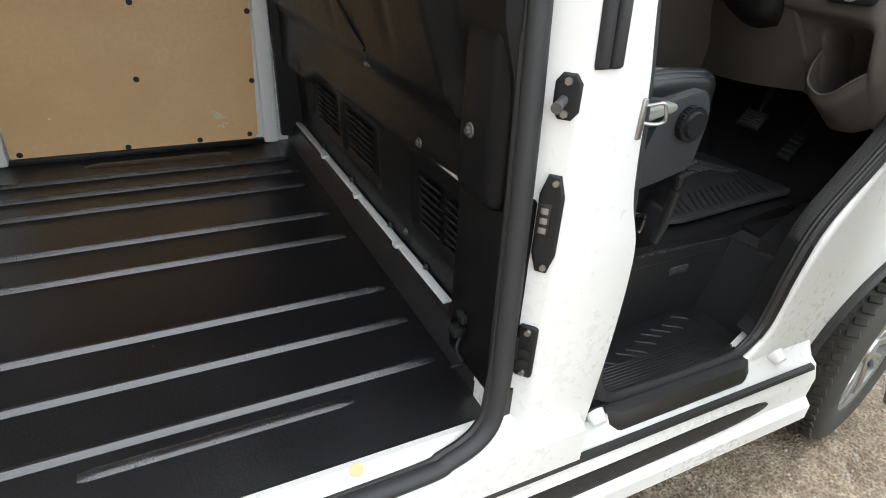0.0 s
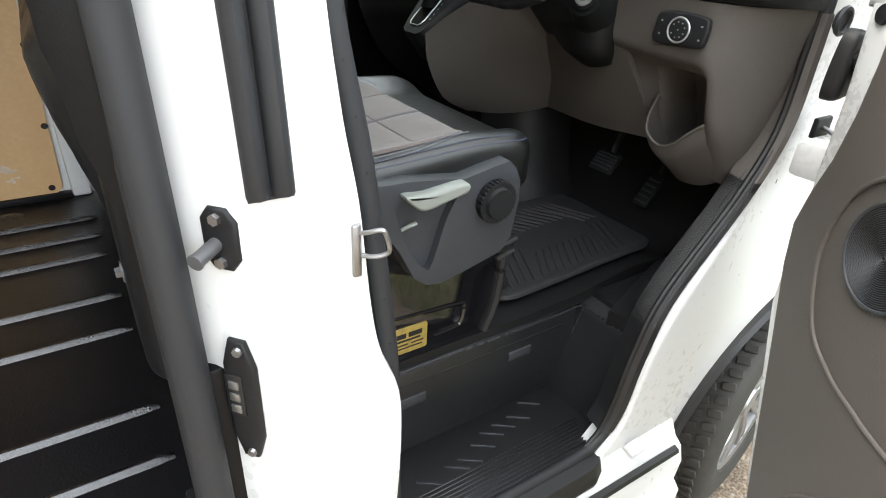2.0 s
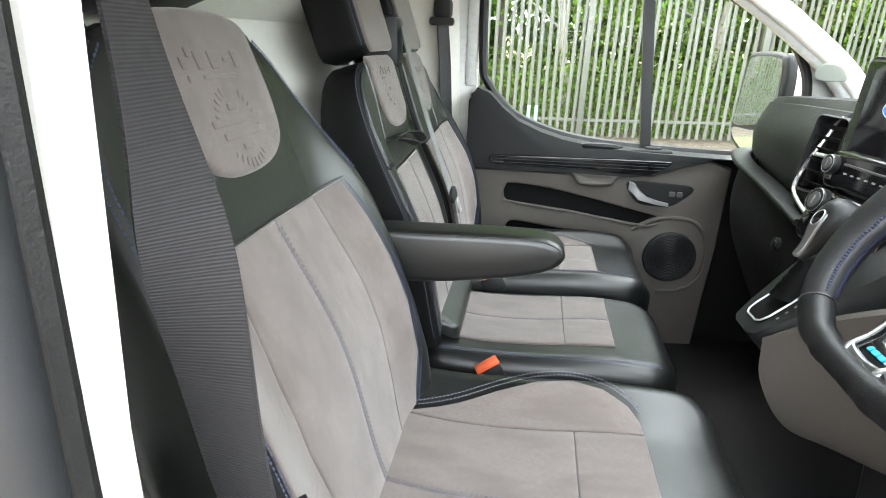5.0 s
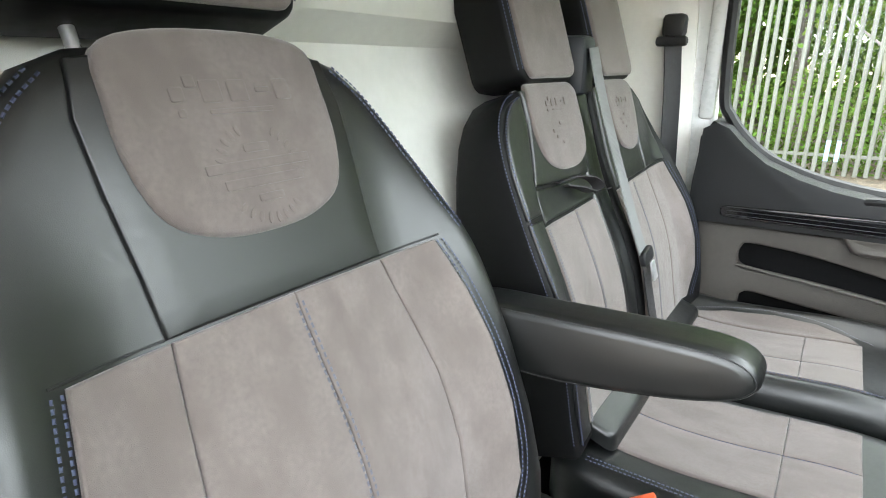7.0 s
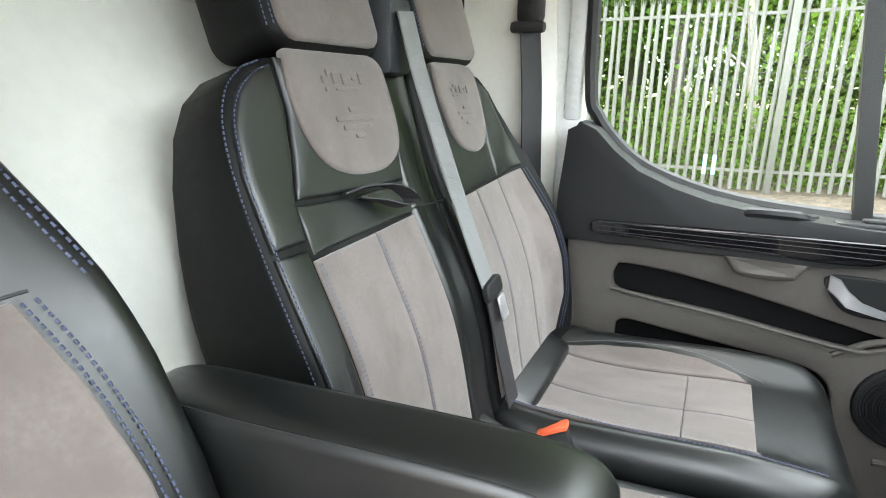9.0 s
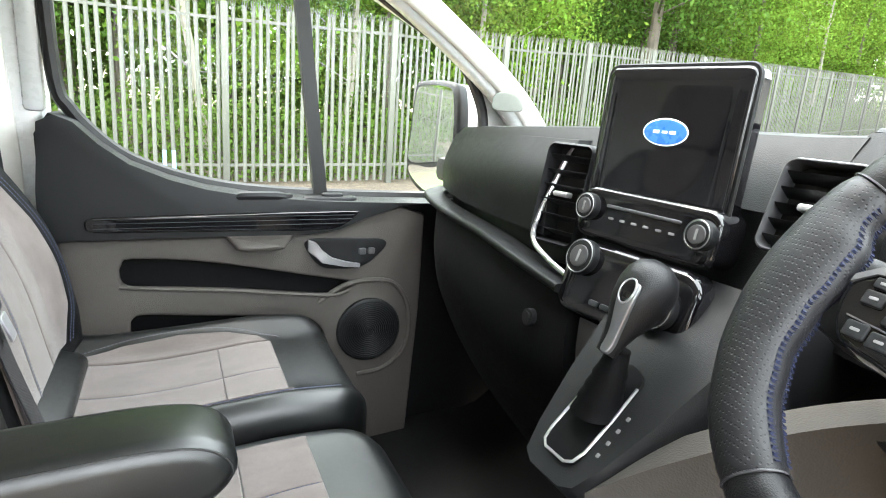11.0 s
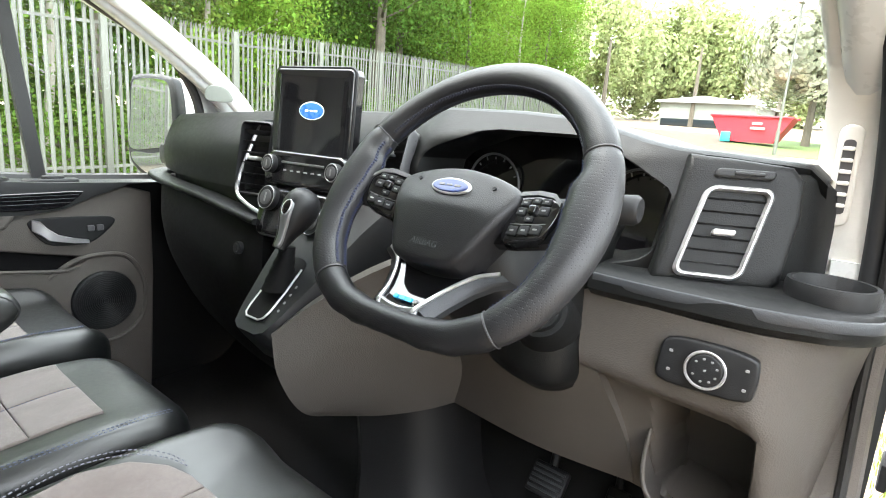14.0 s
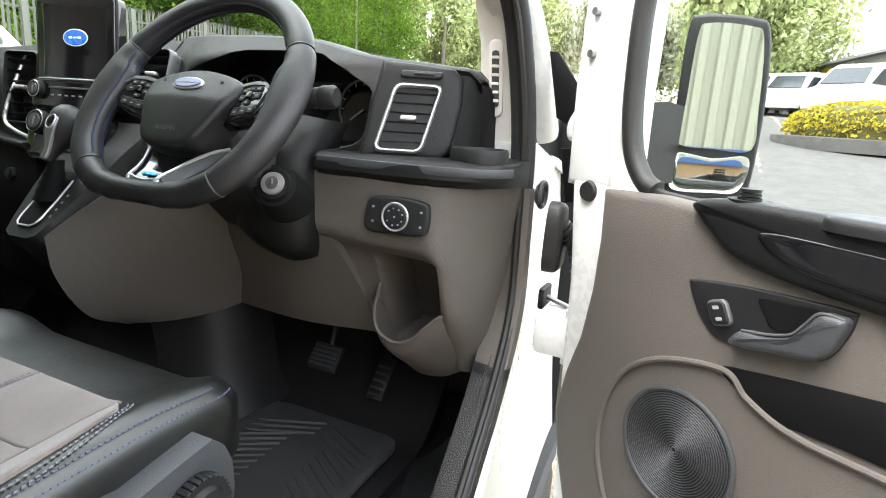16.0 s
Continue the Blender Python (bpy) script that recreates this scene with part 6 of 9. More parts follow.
back_panel("side_panel", [(-0.056, 0.02), (-0.012, 0.02), (-0.012, 0.350), (-0.058, 0.352)], leather, near, "leather edge panel", h1=0.003)
up_ = back_panel("upper_pad", [(0.002, 0.398), (0.06, 0.394), (0.13, 0.391), (0.207, 0.390), (0.222, 0.44), (0.236, 0.49), (0.240, 0.537), (0.13, 0.541), (0.032, 0.539), (0.031, 0.49), (0.018, 0.44)], leather, near, "padded leather upper panel", h1=0.005, r=0.0045, step=0.012)
back_panel("shoulder_panel", [(-0.010, 0.358), (-0.0, 0.40), (0.015, 0.44), (0.026, 0.49), (0.024, 0.532), (-0.006, 0.524), (-0.030, 0.505), (-0.047, 0.475), (-0.056, 0.43), (-0.058, 0.358)], leather, near, "leather shoulder panel", h1=0.005, r=0.005, step=0.012)
back_panel("strap_band", [(-0.002, 0.343), (0.10, 0.345), (0.208, 0.348), (0.208, 0.386), (0.10, 0.388), (0.0, 0.393)], leather, near, "black leather band", h1=0.002)
sd = curved([(0.055, 0.550), (0.041, 0.538), (0.036, 0.50), (0.042, 0.46), (0.062, 0.428), (0.098, 0.412), (0.136, 0.408), (0.178, 0.411), (0.212, 0.428), (0.229, 0.46), (0.232, 0.50), (0.226, 0.538), (0.212, 0.55), (0.18, 0.551), (0.08, 0.551)], 4)
bm = B()
puff(bm, sd, lambda y, v, h: BK(y, v, h - 0.010 * smooth01(0.53, 0.56, v)), 0.0, 0.0095, 0.004)
part("shield_panel", bm, suede, near, "embossed taupe suede shield")
emboss(near, lambda y, v, h: BK(y, v, h - 0.0025), 0.134, 0.505, 0.6)
edge_line = [(-0.0615, 0.02), (-0.0615, 0.15), (-0.0615, 0.3), (-0.061, 0.38), (-0.058, 0.44), (-0.049, 0.482), (-0.032, 0.511), (-0.006, 0.529), (0.02, 0.537)]
thread(near, "edge_stitching", [[BK(p.x + 0.0045 + 0.003 * smooth01(0.46, 0.54, p.y), p.y - 0.005 * smooth01(0.46, 0.54, p.y), 0.0038) for p in spline([(y, v, 0) for y, v in edge_line], 12)],
                                [BK(p.x - 0.0005, p.y + 0.001, -0.0085) for p in spline([(y, v, 0) for y, v in edge_line], 12)]], blue_thread, "bold blue double edge stitching", (0.6, -0.7, 0.3), 0.8)
thread(near, "panel_stitching", [[BK(y_, 0.03 + 0.031 * i, 0.0036) for i in range(11)] for y_ in (-0.0045, 0.0005)], grey_thread, "pale cross stitching", nrm2, 0.8)
thread(near, "centre_stitching", [[BK(0.1118 + q, 0.03 + 0.031 * i, 0.0036) for i in range(11)] for q in (-0.0022, 0.0022)], grey_thread, "fine pale stitching", nrm2, 0.9)
bm = B()
sweep(bm, spline([BK(0.075, 0.392, 0.004), BK(0.10, 0.394, 0.020), BK(0.132, 0.386, 0.034), BK(0.158, 0.370, 0.034), BK(0.168, 0.360, 0.026), BK(0.150, 0.362, 0.022), BK(0.125, 0.374, 0.016), BK(0.10, 0.384, 0.004)], 8), flat(0.021, 0.0022), up=up2)
part("pull_strap", bm, webbing, near, "black pull strap loop")

bm = B()
puff(bm, dense(far_out, 0.02), BK, -0.15, 0.0, 0.016, 0.0, 4, (0.9, 0.75, 0.6, 0.45, 0.3, 0.15), rb=0.02)
far_ = part("backrest", bm, black_vinyl, bench, "black leather outer backrest")
back_panel("suede_panel", [(0.318, 0.03), (0.414, 0.03), (0.414, 0.343), (0.318, 0.338)], suede, far_, "brushed taupe suede panel", h1=0.003)
back_panel("suede_panel", [(0.4145, 0.03), (0.52, 0.03), (0.516, 0.347), (0.4145, 0.3432)], suede, far_, "brushed taupe suede panel", h1=0.003)
back_panel("side_panel", [(0.5225, 0.03), (0.61, 0.03), (0.645, 0.09), (0.652, 0.16), (0.645, 0.25), (0.622, 0.352), (0.5185, 0.3472)], suede, far_, "taupe suede bolster panel", h1=0.003)
back_panel("upper_pad", [(0.322, 0.344), (0.414, 0.349), (0.516, 0.353), (0.522, 0.42), (0.532, 0.48), (0.536, 0.532), (0.42, 0.539), (0.326, 0.536)], leather, far_, "leather upper panel", h1=0.004, r=0.004)
back_panel("shoulder_panel", [(0.5205, 0.353), (0.626, 0.358), (0.622, 0.40), (0.604, 0.46), (0.585, 0.502), (0.542, 0.526), (0.537, 0.48), (0.526, 0.42)], leather, far_, "leather shoulder panel", h1=0.005, r=0.005)
sd = curved([(0.388, 0.549), (0.375, 0.538), (0.372, 0.50), (0.382, 0.45), (0.402, 0.42), (0.438, 0.406), (0.474, 0.404), (0.508, 0.42), (0.524, 0.45), (0.530, 0.50), (0.524, 0.538), (0.511, 0.549), (0.47, 0.551), (0.43, 0.551)], 4)
bm = B()
puff(bm, sd, lambda y, v, h: BK(y, v, h - 0.010 * smooth01(0.53, 0.56, v)), -0.002, 0.010, 0.004)
part("shield_panel", bm, suede, far_, "embossed taupe suede shield")
emboss(far_, lambda y, v, h: BK(y, v, h - 0.0019), 0.45, 0.495, 0.5)
thread(far_, "edge_stitching", [[BK(p.x, p.y, 0.0042) for p in spline([(0.625 - q, 0.03, 0), (0.656 - q, 0.09, 0), (0.663 - q, 0.16, 0), (0.656 - q, 0.25, 0), (0.632 - q, 0.352, 0)], 10)] for q in (0.0, 0.008)], blue_thread, "blue edge stitching", nrm2, 0.9)
thread(far_, "centre_stitching", [[BK(0.4143 + q, 0.03 + 0.031 * i, 0.0036) for i in range(11)] for q in (-0.002, 0.002)], grey_thread, "fine pale stitching", nrm2, 0.9)
bm = B()
puff(bm, dense([(0.216, 0.0), (0.298, 0.0), (0.297, 0.36), (0.299, 0.42), (0.303, 0.53), (0.290, 0.545), (0.262, 0.545), (0.250, 0.53), (0.240, 0.47), (0.226, 0.42), (0.217, 0.36)], 0.02), BK, -0.13, 0.0, 0.014, 0.0, 4)
div_ = part("divider_pad", bm, leather, bench, "leather strip between the backs")
back_seam(div_, [(0.214, 0.352), (0.24, 0.350), (0.27, 0.348), (0.299, 0.347)])
for yc, w in ((0.134, 0.205), (0.452, 0.205)):
    hb = V((0.115, yc, 1.12)) + up2 * 0.515 + nrm2 * 0.012
    headrest(bench, yc, hb, up2, nrm2, w, 0.19, 0.10, 0.048, 0.034)
bm = B()
box(bm, (0.0, -0.04, 0.76), (0.5, 0.66, 1.01), 0.03)
part("bench_base", bm, gloss_black, bench)
# flat lower cover where the back meets the cushion
bm = B()
for y0, y1 in ((0.0, 0.27), (0.33, 0.6)):
    puff(bm, rrect(0.09, y1 - y0, 0.015, 3, 0.105, (y0 + y1) / 2), lambda a, b, h: V((a, b, 1.125 + 0.35 * (0.15 - a) + h)), -0.02, 0.008, 0.008)
part("hinge_cover", bm, leather, bench)
# belt outlet on top of the divider
bm = B()
box(bm, (-0.10, 0.238, 1.62), (-0.035, 0.298, 1.72), 0.012)
part("belt_outlet", bm, slate_plastic, bench, "slate belt outlet")

# ---- belts ----
black_webbing = material("black_webbing", (0.014, 0.014, 0.015), 0.6, vary=0.1, grain=0.4, grain_scale=1200)
def belt(name, pts, mat, label, up, w=0.047):
    t = thing(name, label, "seat belt")
    bm = B()
    sweep(bm, spline(pts, 10), flat(w, 0.0022), up=up)
    part("webbing", bm, mat, t)
    return t


drv = thing("driver_belt", "dark driver seat belt running down beside the seat", "seat belt")
bm = B()
line = spline([(0.005, -0.735, 1.98), (0.035, -0.738, 1.8), (0.05, -0.742, 1.7), (0.069, -0.748, 1.6), (0.08, -0.75, 1.5), (0.092, -0.75, 1.4), (0.108, -0.742, 1.33), (0.145, -0.725, 1.2), (0.2, -0.735, 1.02)], 10)
secs = []
for p in line:                                                   # the webbing turns as it climbs
    k = smooth01(1.38, 1.75, p.z)
    d = V((1, -0.2, 0)).normalized().lerp(V((-0.25, 1, 0)).normalized(), k) if k < 1 else V((-0.25, 1, 0)).normalized()
    d = V((1 - 1.25 * k, -0.2 + 1.2 * k, 0)).normalized()
    n_ = d.cross(V((0, 0, 1))) * 0.0011
    secs.append([p - d * 0.025 - n_, p + d * 0.025 - n_, p + d * 0.025 + n_, p - d * 0.025 + n_])
loft(bm, secs)
part("webbing", bm, webbing, drv)
bm = B()
cyl(bm, (0.052, -0.80, 1.366), (0.13, -0.735, 1.38), 0.0065, n=12)
box(bm, (0.082, -0.768, 1.328), (0.116, -0.756, 1.374), 0.005)
part("guide_bar", bm, dark_plastic, drv, "dark guide bar")
bm = B()
cyl(bm, (0.099, -0.764, 1.347), (0.0995, -0.775, 1.347), 0.0085, n=20)
part("bolt", bm, steel, drv, "steel bolt")
mid = belt("middle_belt", [(-0.03, 0.265, 1.70), (-0.005, 0.275, 1.60), (0.05, 0.302, 1.42), (0.085, 0.318, 1.315)], webbing_grey, "grey belt with a chrome tongue over the bench back", (1, 0, 0.4), 0.044)
bm = B()
sweep(bm, spline([(0.085, 0.318, 1.315), (0.105, 0.325, 1.22), (0.13, 0.332, 1.12), (0.15, 0.335, 1.08)], 8), flat(0.042, 0.0022), up=(1, 0, 0.4))
part("lower_webbing", bm, webbing, mid)
bm = B()
puff(bm, rrect(0.055, 0.026, 0.008, 3), frame_of((0.086, 0.318, 1.325), (0, 1, 0.15), (-0.3, 0, 0.95)), -0.004, 0.006, 0.004)
part("tongue_cover", bm, dark_plastic, mid)
bm = B()
puff(bm, rrect(0.022, 0.035, 0.003, 2), frame_of((0.10, 0.325, 1.297), (0, 1, 0.15), (-0.3, 0, 0.95)), 0, 0.003, 0.001)
part("tongue", bm, chrome, mid, "chrome tongue")
out_belt = belt("outer_belt", [(-0.03, 0.80, 1.74), (-0.015, 0.79, 1.6), (0.0, 0.775, 1.4), (0.02, 0.76, 1.2), (0.04, 0.74, 1.06)], black_webbing, "black outer belt on the passenger pillar", (1, -0.5, 0.2), 0.06)
bm = B()
box(bm, (-0.055, 0.775, 1.735), (0.0, 0.815, 1.79), 0.012)
box(bm, (-0.065, 0.768, 1.715), (0.01, 0.79, 1.738), 0.008)
part("belt_guide", bm, black_rubber, out_belt, "black belt guide")
bm = B()
box(bm, (-0.035, 0.755, 1.335), (0.055, 0.785, 1.35), 0.005)
part("slider", bm, dark_plastic, out_belt)
bm = B()
box(bm, (0.0, 0.72, 1.04), (0.07, 0.76, 1.075), 0.008)
part("anchor", bm, dark_plastic, out_belt)
for x, y, z, yaw in ((0.216, -0.088, 1.11, 20), (0.17, -0.125, 1.085, 35), (0.195, 0.305, 1.13, 5)):
    t = thing("belt_buckle", "black belt buckle with an orange release button", "belt buckle", (x, y, z), "belt buckles")
    m = Euler((radians(-6), radians(-28), radians(yaw))).to_matrix().to_4x4()
    bm = B()
    box(bm, (-0.035, -0.016, -0.045), (0.022, 0.016, -0.002), 0.006, 2, m)
    part("body", bm, dark_plastic, t)
    bm = B()
    box(bm, (-0.024, -0.0125, -0.004), (0.022, 0.0125, 0.006), 0.003, 2, m)
    part("release_button", bm, orange, t, "orange release button")

# rubber mat
mat_ = thing("floor_mat", "black ribbed rubber floor mat with chevrons in the driver footwell", "floor mat")
matz = lambda x, y: cabz(x, y) + 0.012
bm = B()
puff(bm, dense(rrect(0.52, 0.36, 0.05, 4, 0.825, -0.455), 0.04), lambda a, b, h: V((a, b, matz(a, b) + h + 0.012 * smooth01(0.14, 0.175, abs(b + 0.455)))), -0.008, 0.004, 0.004, 0.0, 2, (0.9, 0.75, 0.5, 0.25))
tray = part("tray", bm, mat_rubber, mat_)
for i in range(17):
    for s in (-1, 1):
        bm = B()
        x = 0.62 + i * 0.023
        a, b = V((x, -0.455 + s * 0.165, 0)), V((x + 0.07, -0.455 + s * (0.05 if 3 < i < 14 else 0.01), 0))
        for p in (a, b):
            p.z = matz(p.x, p.y) + 0.006
        tube(bm, [a, (a + b) / 2, b], 0.0035, 5)
        part("chevron", bm, mat_rubber, tray)
bm = B()
box(bm, (0.60, -0.5, matz(0.61, -0.45) + 0.003), (0.625, -0.40, matz(0.61, -0.45) + 0.008), 0.002)
for k in range(5):
    box(bm, (0.605, -0.49 + k * 0.018, matz(0.61, -0.45) + 0.007), (0.62, -0.478 + k * 0.018, matz(0.61, -0.45) + 0.0095), 0.001, 1)
part("badge", bm, dark_plastic, tray)
bm = B()
cyl(bm, (0.615, -0.565, matz(0.61, -0.56)), (0.615, -0.565, matz(0.61, -0.56) + 0.008), 0.026, 0.024, 24)
part("fixing", bm, black_rubber, tray)

# pedals
for x, y, z, w, h in ((1.05, -0.445, 0.95, 0.075, 0.06), (1.13, -0.545, 0.89, 0.045, 0.10)):
    t = thing("pedal", "black rubber ribbed pedal on a steel arm", "pedal", (x, y, z), "pedals")
    m = Euler((0, radians(-50), 0)).to_matrix().to_4x4()
    bm = B()
    box(bm, (-h / 2, -w / 2, -0.008), (h / 2, w / 2, 0.008), 0.006, 2, m)
    part("pad", bm, dark_plastic, t)
    for k in range(5):
        bm = B()
        box(bm, (-h / 2 + 0.008 + k * h / 6, -w / 2 + 0.006, 0.007), (-h / 2 + 0.013 + k * h / 6, w / 2 - 0.006, 0.011), 0.001, 1, m)
        part("rib", bm, slate_plastic, t, "worn shiny pedal rib")
    bm = B()
    tube(bm, spline([(0.01, 0, -0.005), (0.06, 0.01, 0.08), (0.12, 0.01, 0.2)], 6), 0.009, 8)
    part("arm", bm, dark_plastic, t)

# ---- dashboard ----
dash = thing("dashboard", "black and taupe van dashboard with vents and storage ledge", "dashboard")


def skin(bm, curves, n, m, back):
    """A smooth sheet through a few curves."""
    rows = []
    for c in curves:
        s = spline(c, 16)
        d = [0.0]
        for a, b in zip(s, s[1:]):
            d.append(d[-1] + (b - a).length)
        row = []
        for i in range(n + 1):
            t = d[-1] * i / n
            k = max(1, next((j for j, q in enumerate(d) if q >= t - 1e-9), len(d) - 1))
            f = (t - d[k - 1]) / max(1e-9, d[k] - d[k - 1])
            row.append(s[k - 1].lerp(s[k], min(1, f)))
        rows.append(row)
    cols = [spline([r[i] for r in rows], 8) for i in range(n + 1)]

    def f(u, v):
        c = cols[min(n, round(u * n))]
        t = v * (len(c) - 1)
        k = min(len(c) - 2, int(t))
        return c[k].lerp(c[k + 1], t - k)
    return shell(bm, f, n, m, back)


# upper body, section by section across the van: lip, mid face, foot
rows = []
for y, lx, lz, mx, fx, fz in ((-0.152, 0.934, 1.612, 0.885, 0.87, 1.40), (-0.10, 0.93, 1.608, 0.89, 0.865, 1.39), (0.1, 0.92, 1.603, 0.875, 0.85, 1.39), (0.19, 0.90, 1.598, 0.845, 0.82, 1.39), (0.35, 0.895, 1.59, 0.845, 0.825, 1.39),
                               (0.6, 0.888, 1.575, 0.87, 0.87, 1.39), (0.70, 0.90, 1.568, 0.89, 0.90, 1.39), (0.80, 0.96, 1.56, 0.96, 0.965, 1.39)):
    base = [(1.46 - 0.3 * abs(y) ** 2, 1.47), (1.25, lz - 0.012), (lx + 0.06, lz), (lx + 0.015, lz - 0.004), (lx, lz - 0.02), (mx - 0.004, (lz + fz) / 2 + 0.02), (mx, (lz + fz) / 2 - 0.02), (fx, fz), (fx + 0.04, fz - 0.012)]
    rows.append([V((x, y, z)) for x, z in base])
bm = B()
loft(bm, rows, closed=False)
part("upper_body", bm, grain_black, dash, "black grained upper dashboard")


def crest(y):
    """Height of the dashboard's crest over the instruments and the outer vent."""
    return 1.617 - 0.004 * smooth01(-0.36, -0.46, y) - 0.034 * smooth01(-0.45, -0.66, y) - 0.006 * smooth01(-0.66, -0.76, y) - 0.02 * smooth01(-0.765, -0.79, y)


def face_x(y, z):
    return 0.872 + 0.95 * (max(0, z - 1.545) + 0.012 * hump(1.545, 0.03, z)) + 0.5 * max(0, -0.60 - y) + 0.02 * smooth01(-0.24, -0.16, y)


bm = B()
rows = []
for i in range(33):
    y = -0.15 - 0.64 * i / 32
    z, lx = crest(y), face_x(y, crest(y)) + 0.012 * smooth01(-0.70, -0.79, y)
    rows.append([V(q) for q in ((1.46 - 0.3 * y * y, y, 1.47), (1.25, y, z - 0.012), (lx + 0.06, y, z + 0.002), (lx + 0.025, y, z + 0.003), (lx + 0.008, y, z + 0.0015), (lx, y, z - 0.003), (lx + 0.012, y, z - 0.02))])
loft(bm, rows, closed=False)
part("instrument_top", bm, grain_black, dash, "black grained top over the instruments")
# passenger pad proud of the body
bm = B()
skin(bm, [[(0.905, 0.72, 1.548), (0.882, 0.6, 1.556), (0.872, 0.4, 1.566), (0.868, 0.215, 1.572)], [(0.885, 0.735, 1.48), (0.84, 0.6, 1.49), (0.818, 0.4, 1.50), (0.815, 0.20, 1.51)], [(0.89, 0.74, 1.42), (0.85, 0.6, 1.42), (0.815, 0.4, 1.425), (0.80, 0.185, 1.43)]], 20, 14, (0.03, 0, 0.0))
part("passenger_pad", bm, grain_black, dash, "black leather-grain passenger pad")
bm = B()
sweep(bm, spline([(0.93, 0.80, 1.405), (0.86, 0.72, 1.404), (0.815, 0.55, 1.403), (0.798, 0.34, 1.398), (0.788, 0.2, 1.388), (0.778, 0.08, 1.382)], 8), rrect(0.05, 0.013, 0.006, 3), up=(0, 0, 1))
part("passenger_ledge", bm, grain_black, dash, "rounded dark ledge")
bm = B()
skin(bm, [[(0.915, 0.82, 1.397), (0.82, 0.6, 1.395), (0.79, 0.4, 1.391), (0.777, 0.2, 1.381), (0.765, 0.06, 1.376)], [(0.925, 0.82, 1.3), (0.815, 0.6, 1.29), (0.775, 0.4, 1.285), (0.76, 0.2, 1.27), (0.755, 0.04, 1.26)], [(0.95, 0.82, 1.18), (0.85, 0.6, 1.17), (0.81, 0.3, 1.15), (0.80, 0.0, 1.14)], [(1.02, 0.82, 1.05), (0.95, 0.6, 1.02), (0.90, 0.3, 1.0), (0.88, 0.0, 1.0)], [(1.2, 0.82, 1.0), (1.15, 0.6, 0.98), (1.1, 0.3, 0.97), (1.1, 0.0, 0.97)]], 20, 18, (0.02, 0, 0.01))
gb = part("glovebox", bm, matt_black, dash, "dark lower glovebox panel")
bm = B()
cyl(bm, (0.78, 0.135, 1.318), (0.752, 0.135, 1.322), 0.013, 0.0125, 24)
cyl(bm, (0.753, 0.135, 1.322), (0.749, 0.135, 1.3225), 0.008, 0.008, 20)
part("lock", bm, dark_plastic, gb, "round glovebox lock")
# windscreen slots trim and left demister speaker
bm = B()
puff(bm, curved([(-0.035, 0.0), (0.035, 0.0), (0.03, 0.035), (0.0, 0.045), (-0.03, 0.035)], 5), frame_of((1.06, 0.755, 1.61), (0.8, -0.6, 0), (-0.2, 0, 1)), 0, 0.006, 0.003)
part("tweeter", bm, pale_lever, dash, "pale tweeter grille")

# instrument binnacle: a deep dark opening in a sloping face
def radial(poly, c, a):
    """Where a ray from c at angle a leaves an outline."""
    d, best = V((math.cos(a), math.sin(a))), 0.0
    for i, p in enumerate(poly):
        p, q = V(p) - V(c), V(poly[(i + 1) % len(poly)]) - V(c)
        e = q - p
        den = d.x * e.y - d.y * e.x
        if abs(den) > 1e-12:
            t, u = (p.x * e.y - p.y * e.x) / den, (p.x * d.y - p.y * d.x) / den
            if t > 0 and -1e-6 <= u <= 1 + 1e-6:
                best = max(best, t)
    return V(c) + d * best


IC = (-0.435, 1.505)
opening = dense([(-0.228, 1.46), (-0.226, 1.535), (-0.245, 1.552), (-0.325, 1.582), (-0.36, 1.587), (-0.50, 1.588), (-0.53, 1.583), (-0.585, 1.558), (-0.632, 1.533), (-0.640, 1.523), (-0.630, 1.455), (-0.618, 1.440), (-0.57, 1.425), (-0.43, 1.418), (-0.27, 1.425), (-0.245, 1.438)], 0.01)
border = dense([(-0.148, 1.40), (-0.148, crest(-0.148) - 0.002)] + [(-0.15 - 0.04 * i, crest(-0.15 - 0.04 * i) - 0.002) for i in range(1, 13)] + [(-0.668, crest(-0.668) - 0.002), (-0.668, 1.40), (-0.43, 1.40)], 0.01)
angles = [2 * math.pi * i / 140 for i in range(140)]
o_in, o_out = [radial(opening, IC, a) for a in angles], [radial(border, IC, a) for a in angles]
rings = []
for f, dx in ((-0.06, 0.11), (-0.02, 0.05), (0.0, 0.008), (0.02, 0.002), (0.06, 0.0), (0.25, 0.0), (0.5, 0.0), (0.75, 0.0), (1.0, 0.0)):
    rings.append([V((face_x(*p) + dx, p.x, p.y)) for p in [a.lerp(b, f) if f >= 0 else V(IC) + (a - V(IC)) * (1 + f) for a, b in zip(o_in, o_out)]])
bm = B()
loft(bm, rings, caps=False)
part("binnacle_hood", bm, grain_black, dash, "black grained instrument surround")
bm = B()
plate(bm, [(p.x, p.y) for p in o_in], lambda a, b, h: V((0.988 - h + 0.25 * (b - 1.5), a, b)), 0, 0.004)
clu = part("instrument_face", bm, piano_black, dash, "dark glossy instrument face")
for y in (-0.57, -0.31):
    bm = B()
    tube(bm, [V((0.978, y + 0.052 * math.cos(a), 1.495 + 0.052 * math.sin(a))) for a in [i * math.pi / 20 for i in range(40)]], 0.0022, 5, up=(1, 0, 0), closed=True)
    part("gauge_ring", bm, satin_grey, clu, "thin gauge ring")
bm = B()
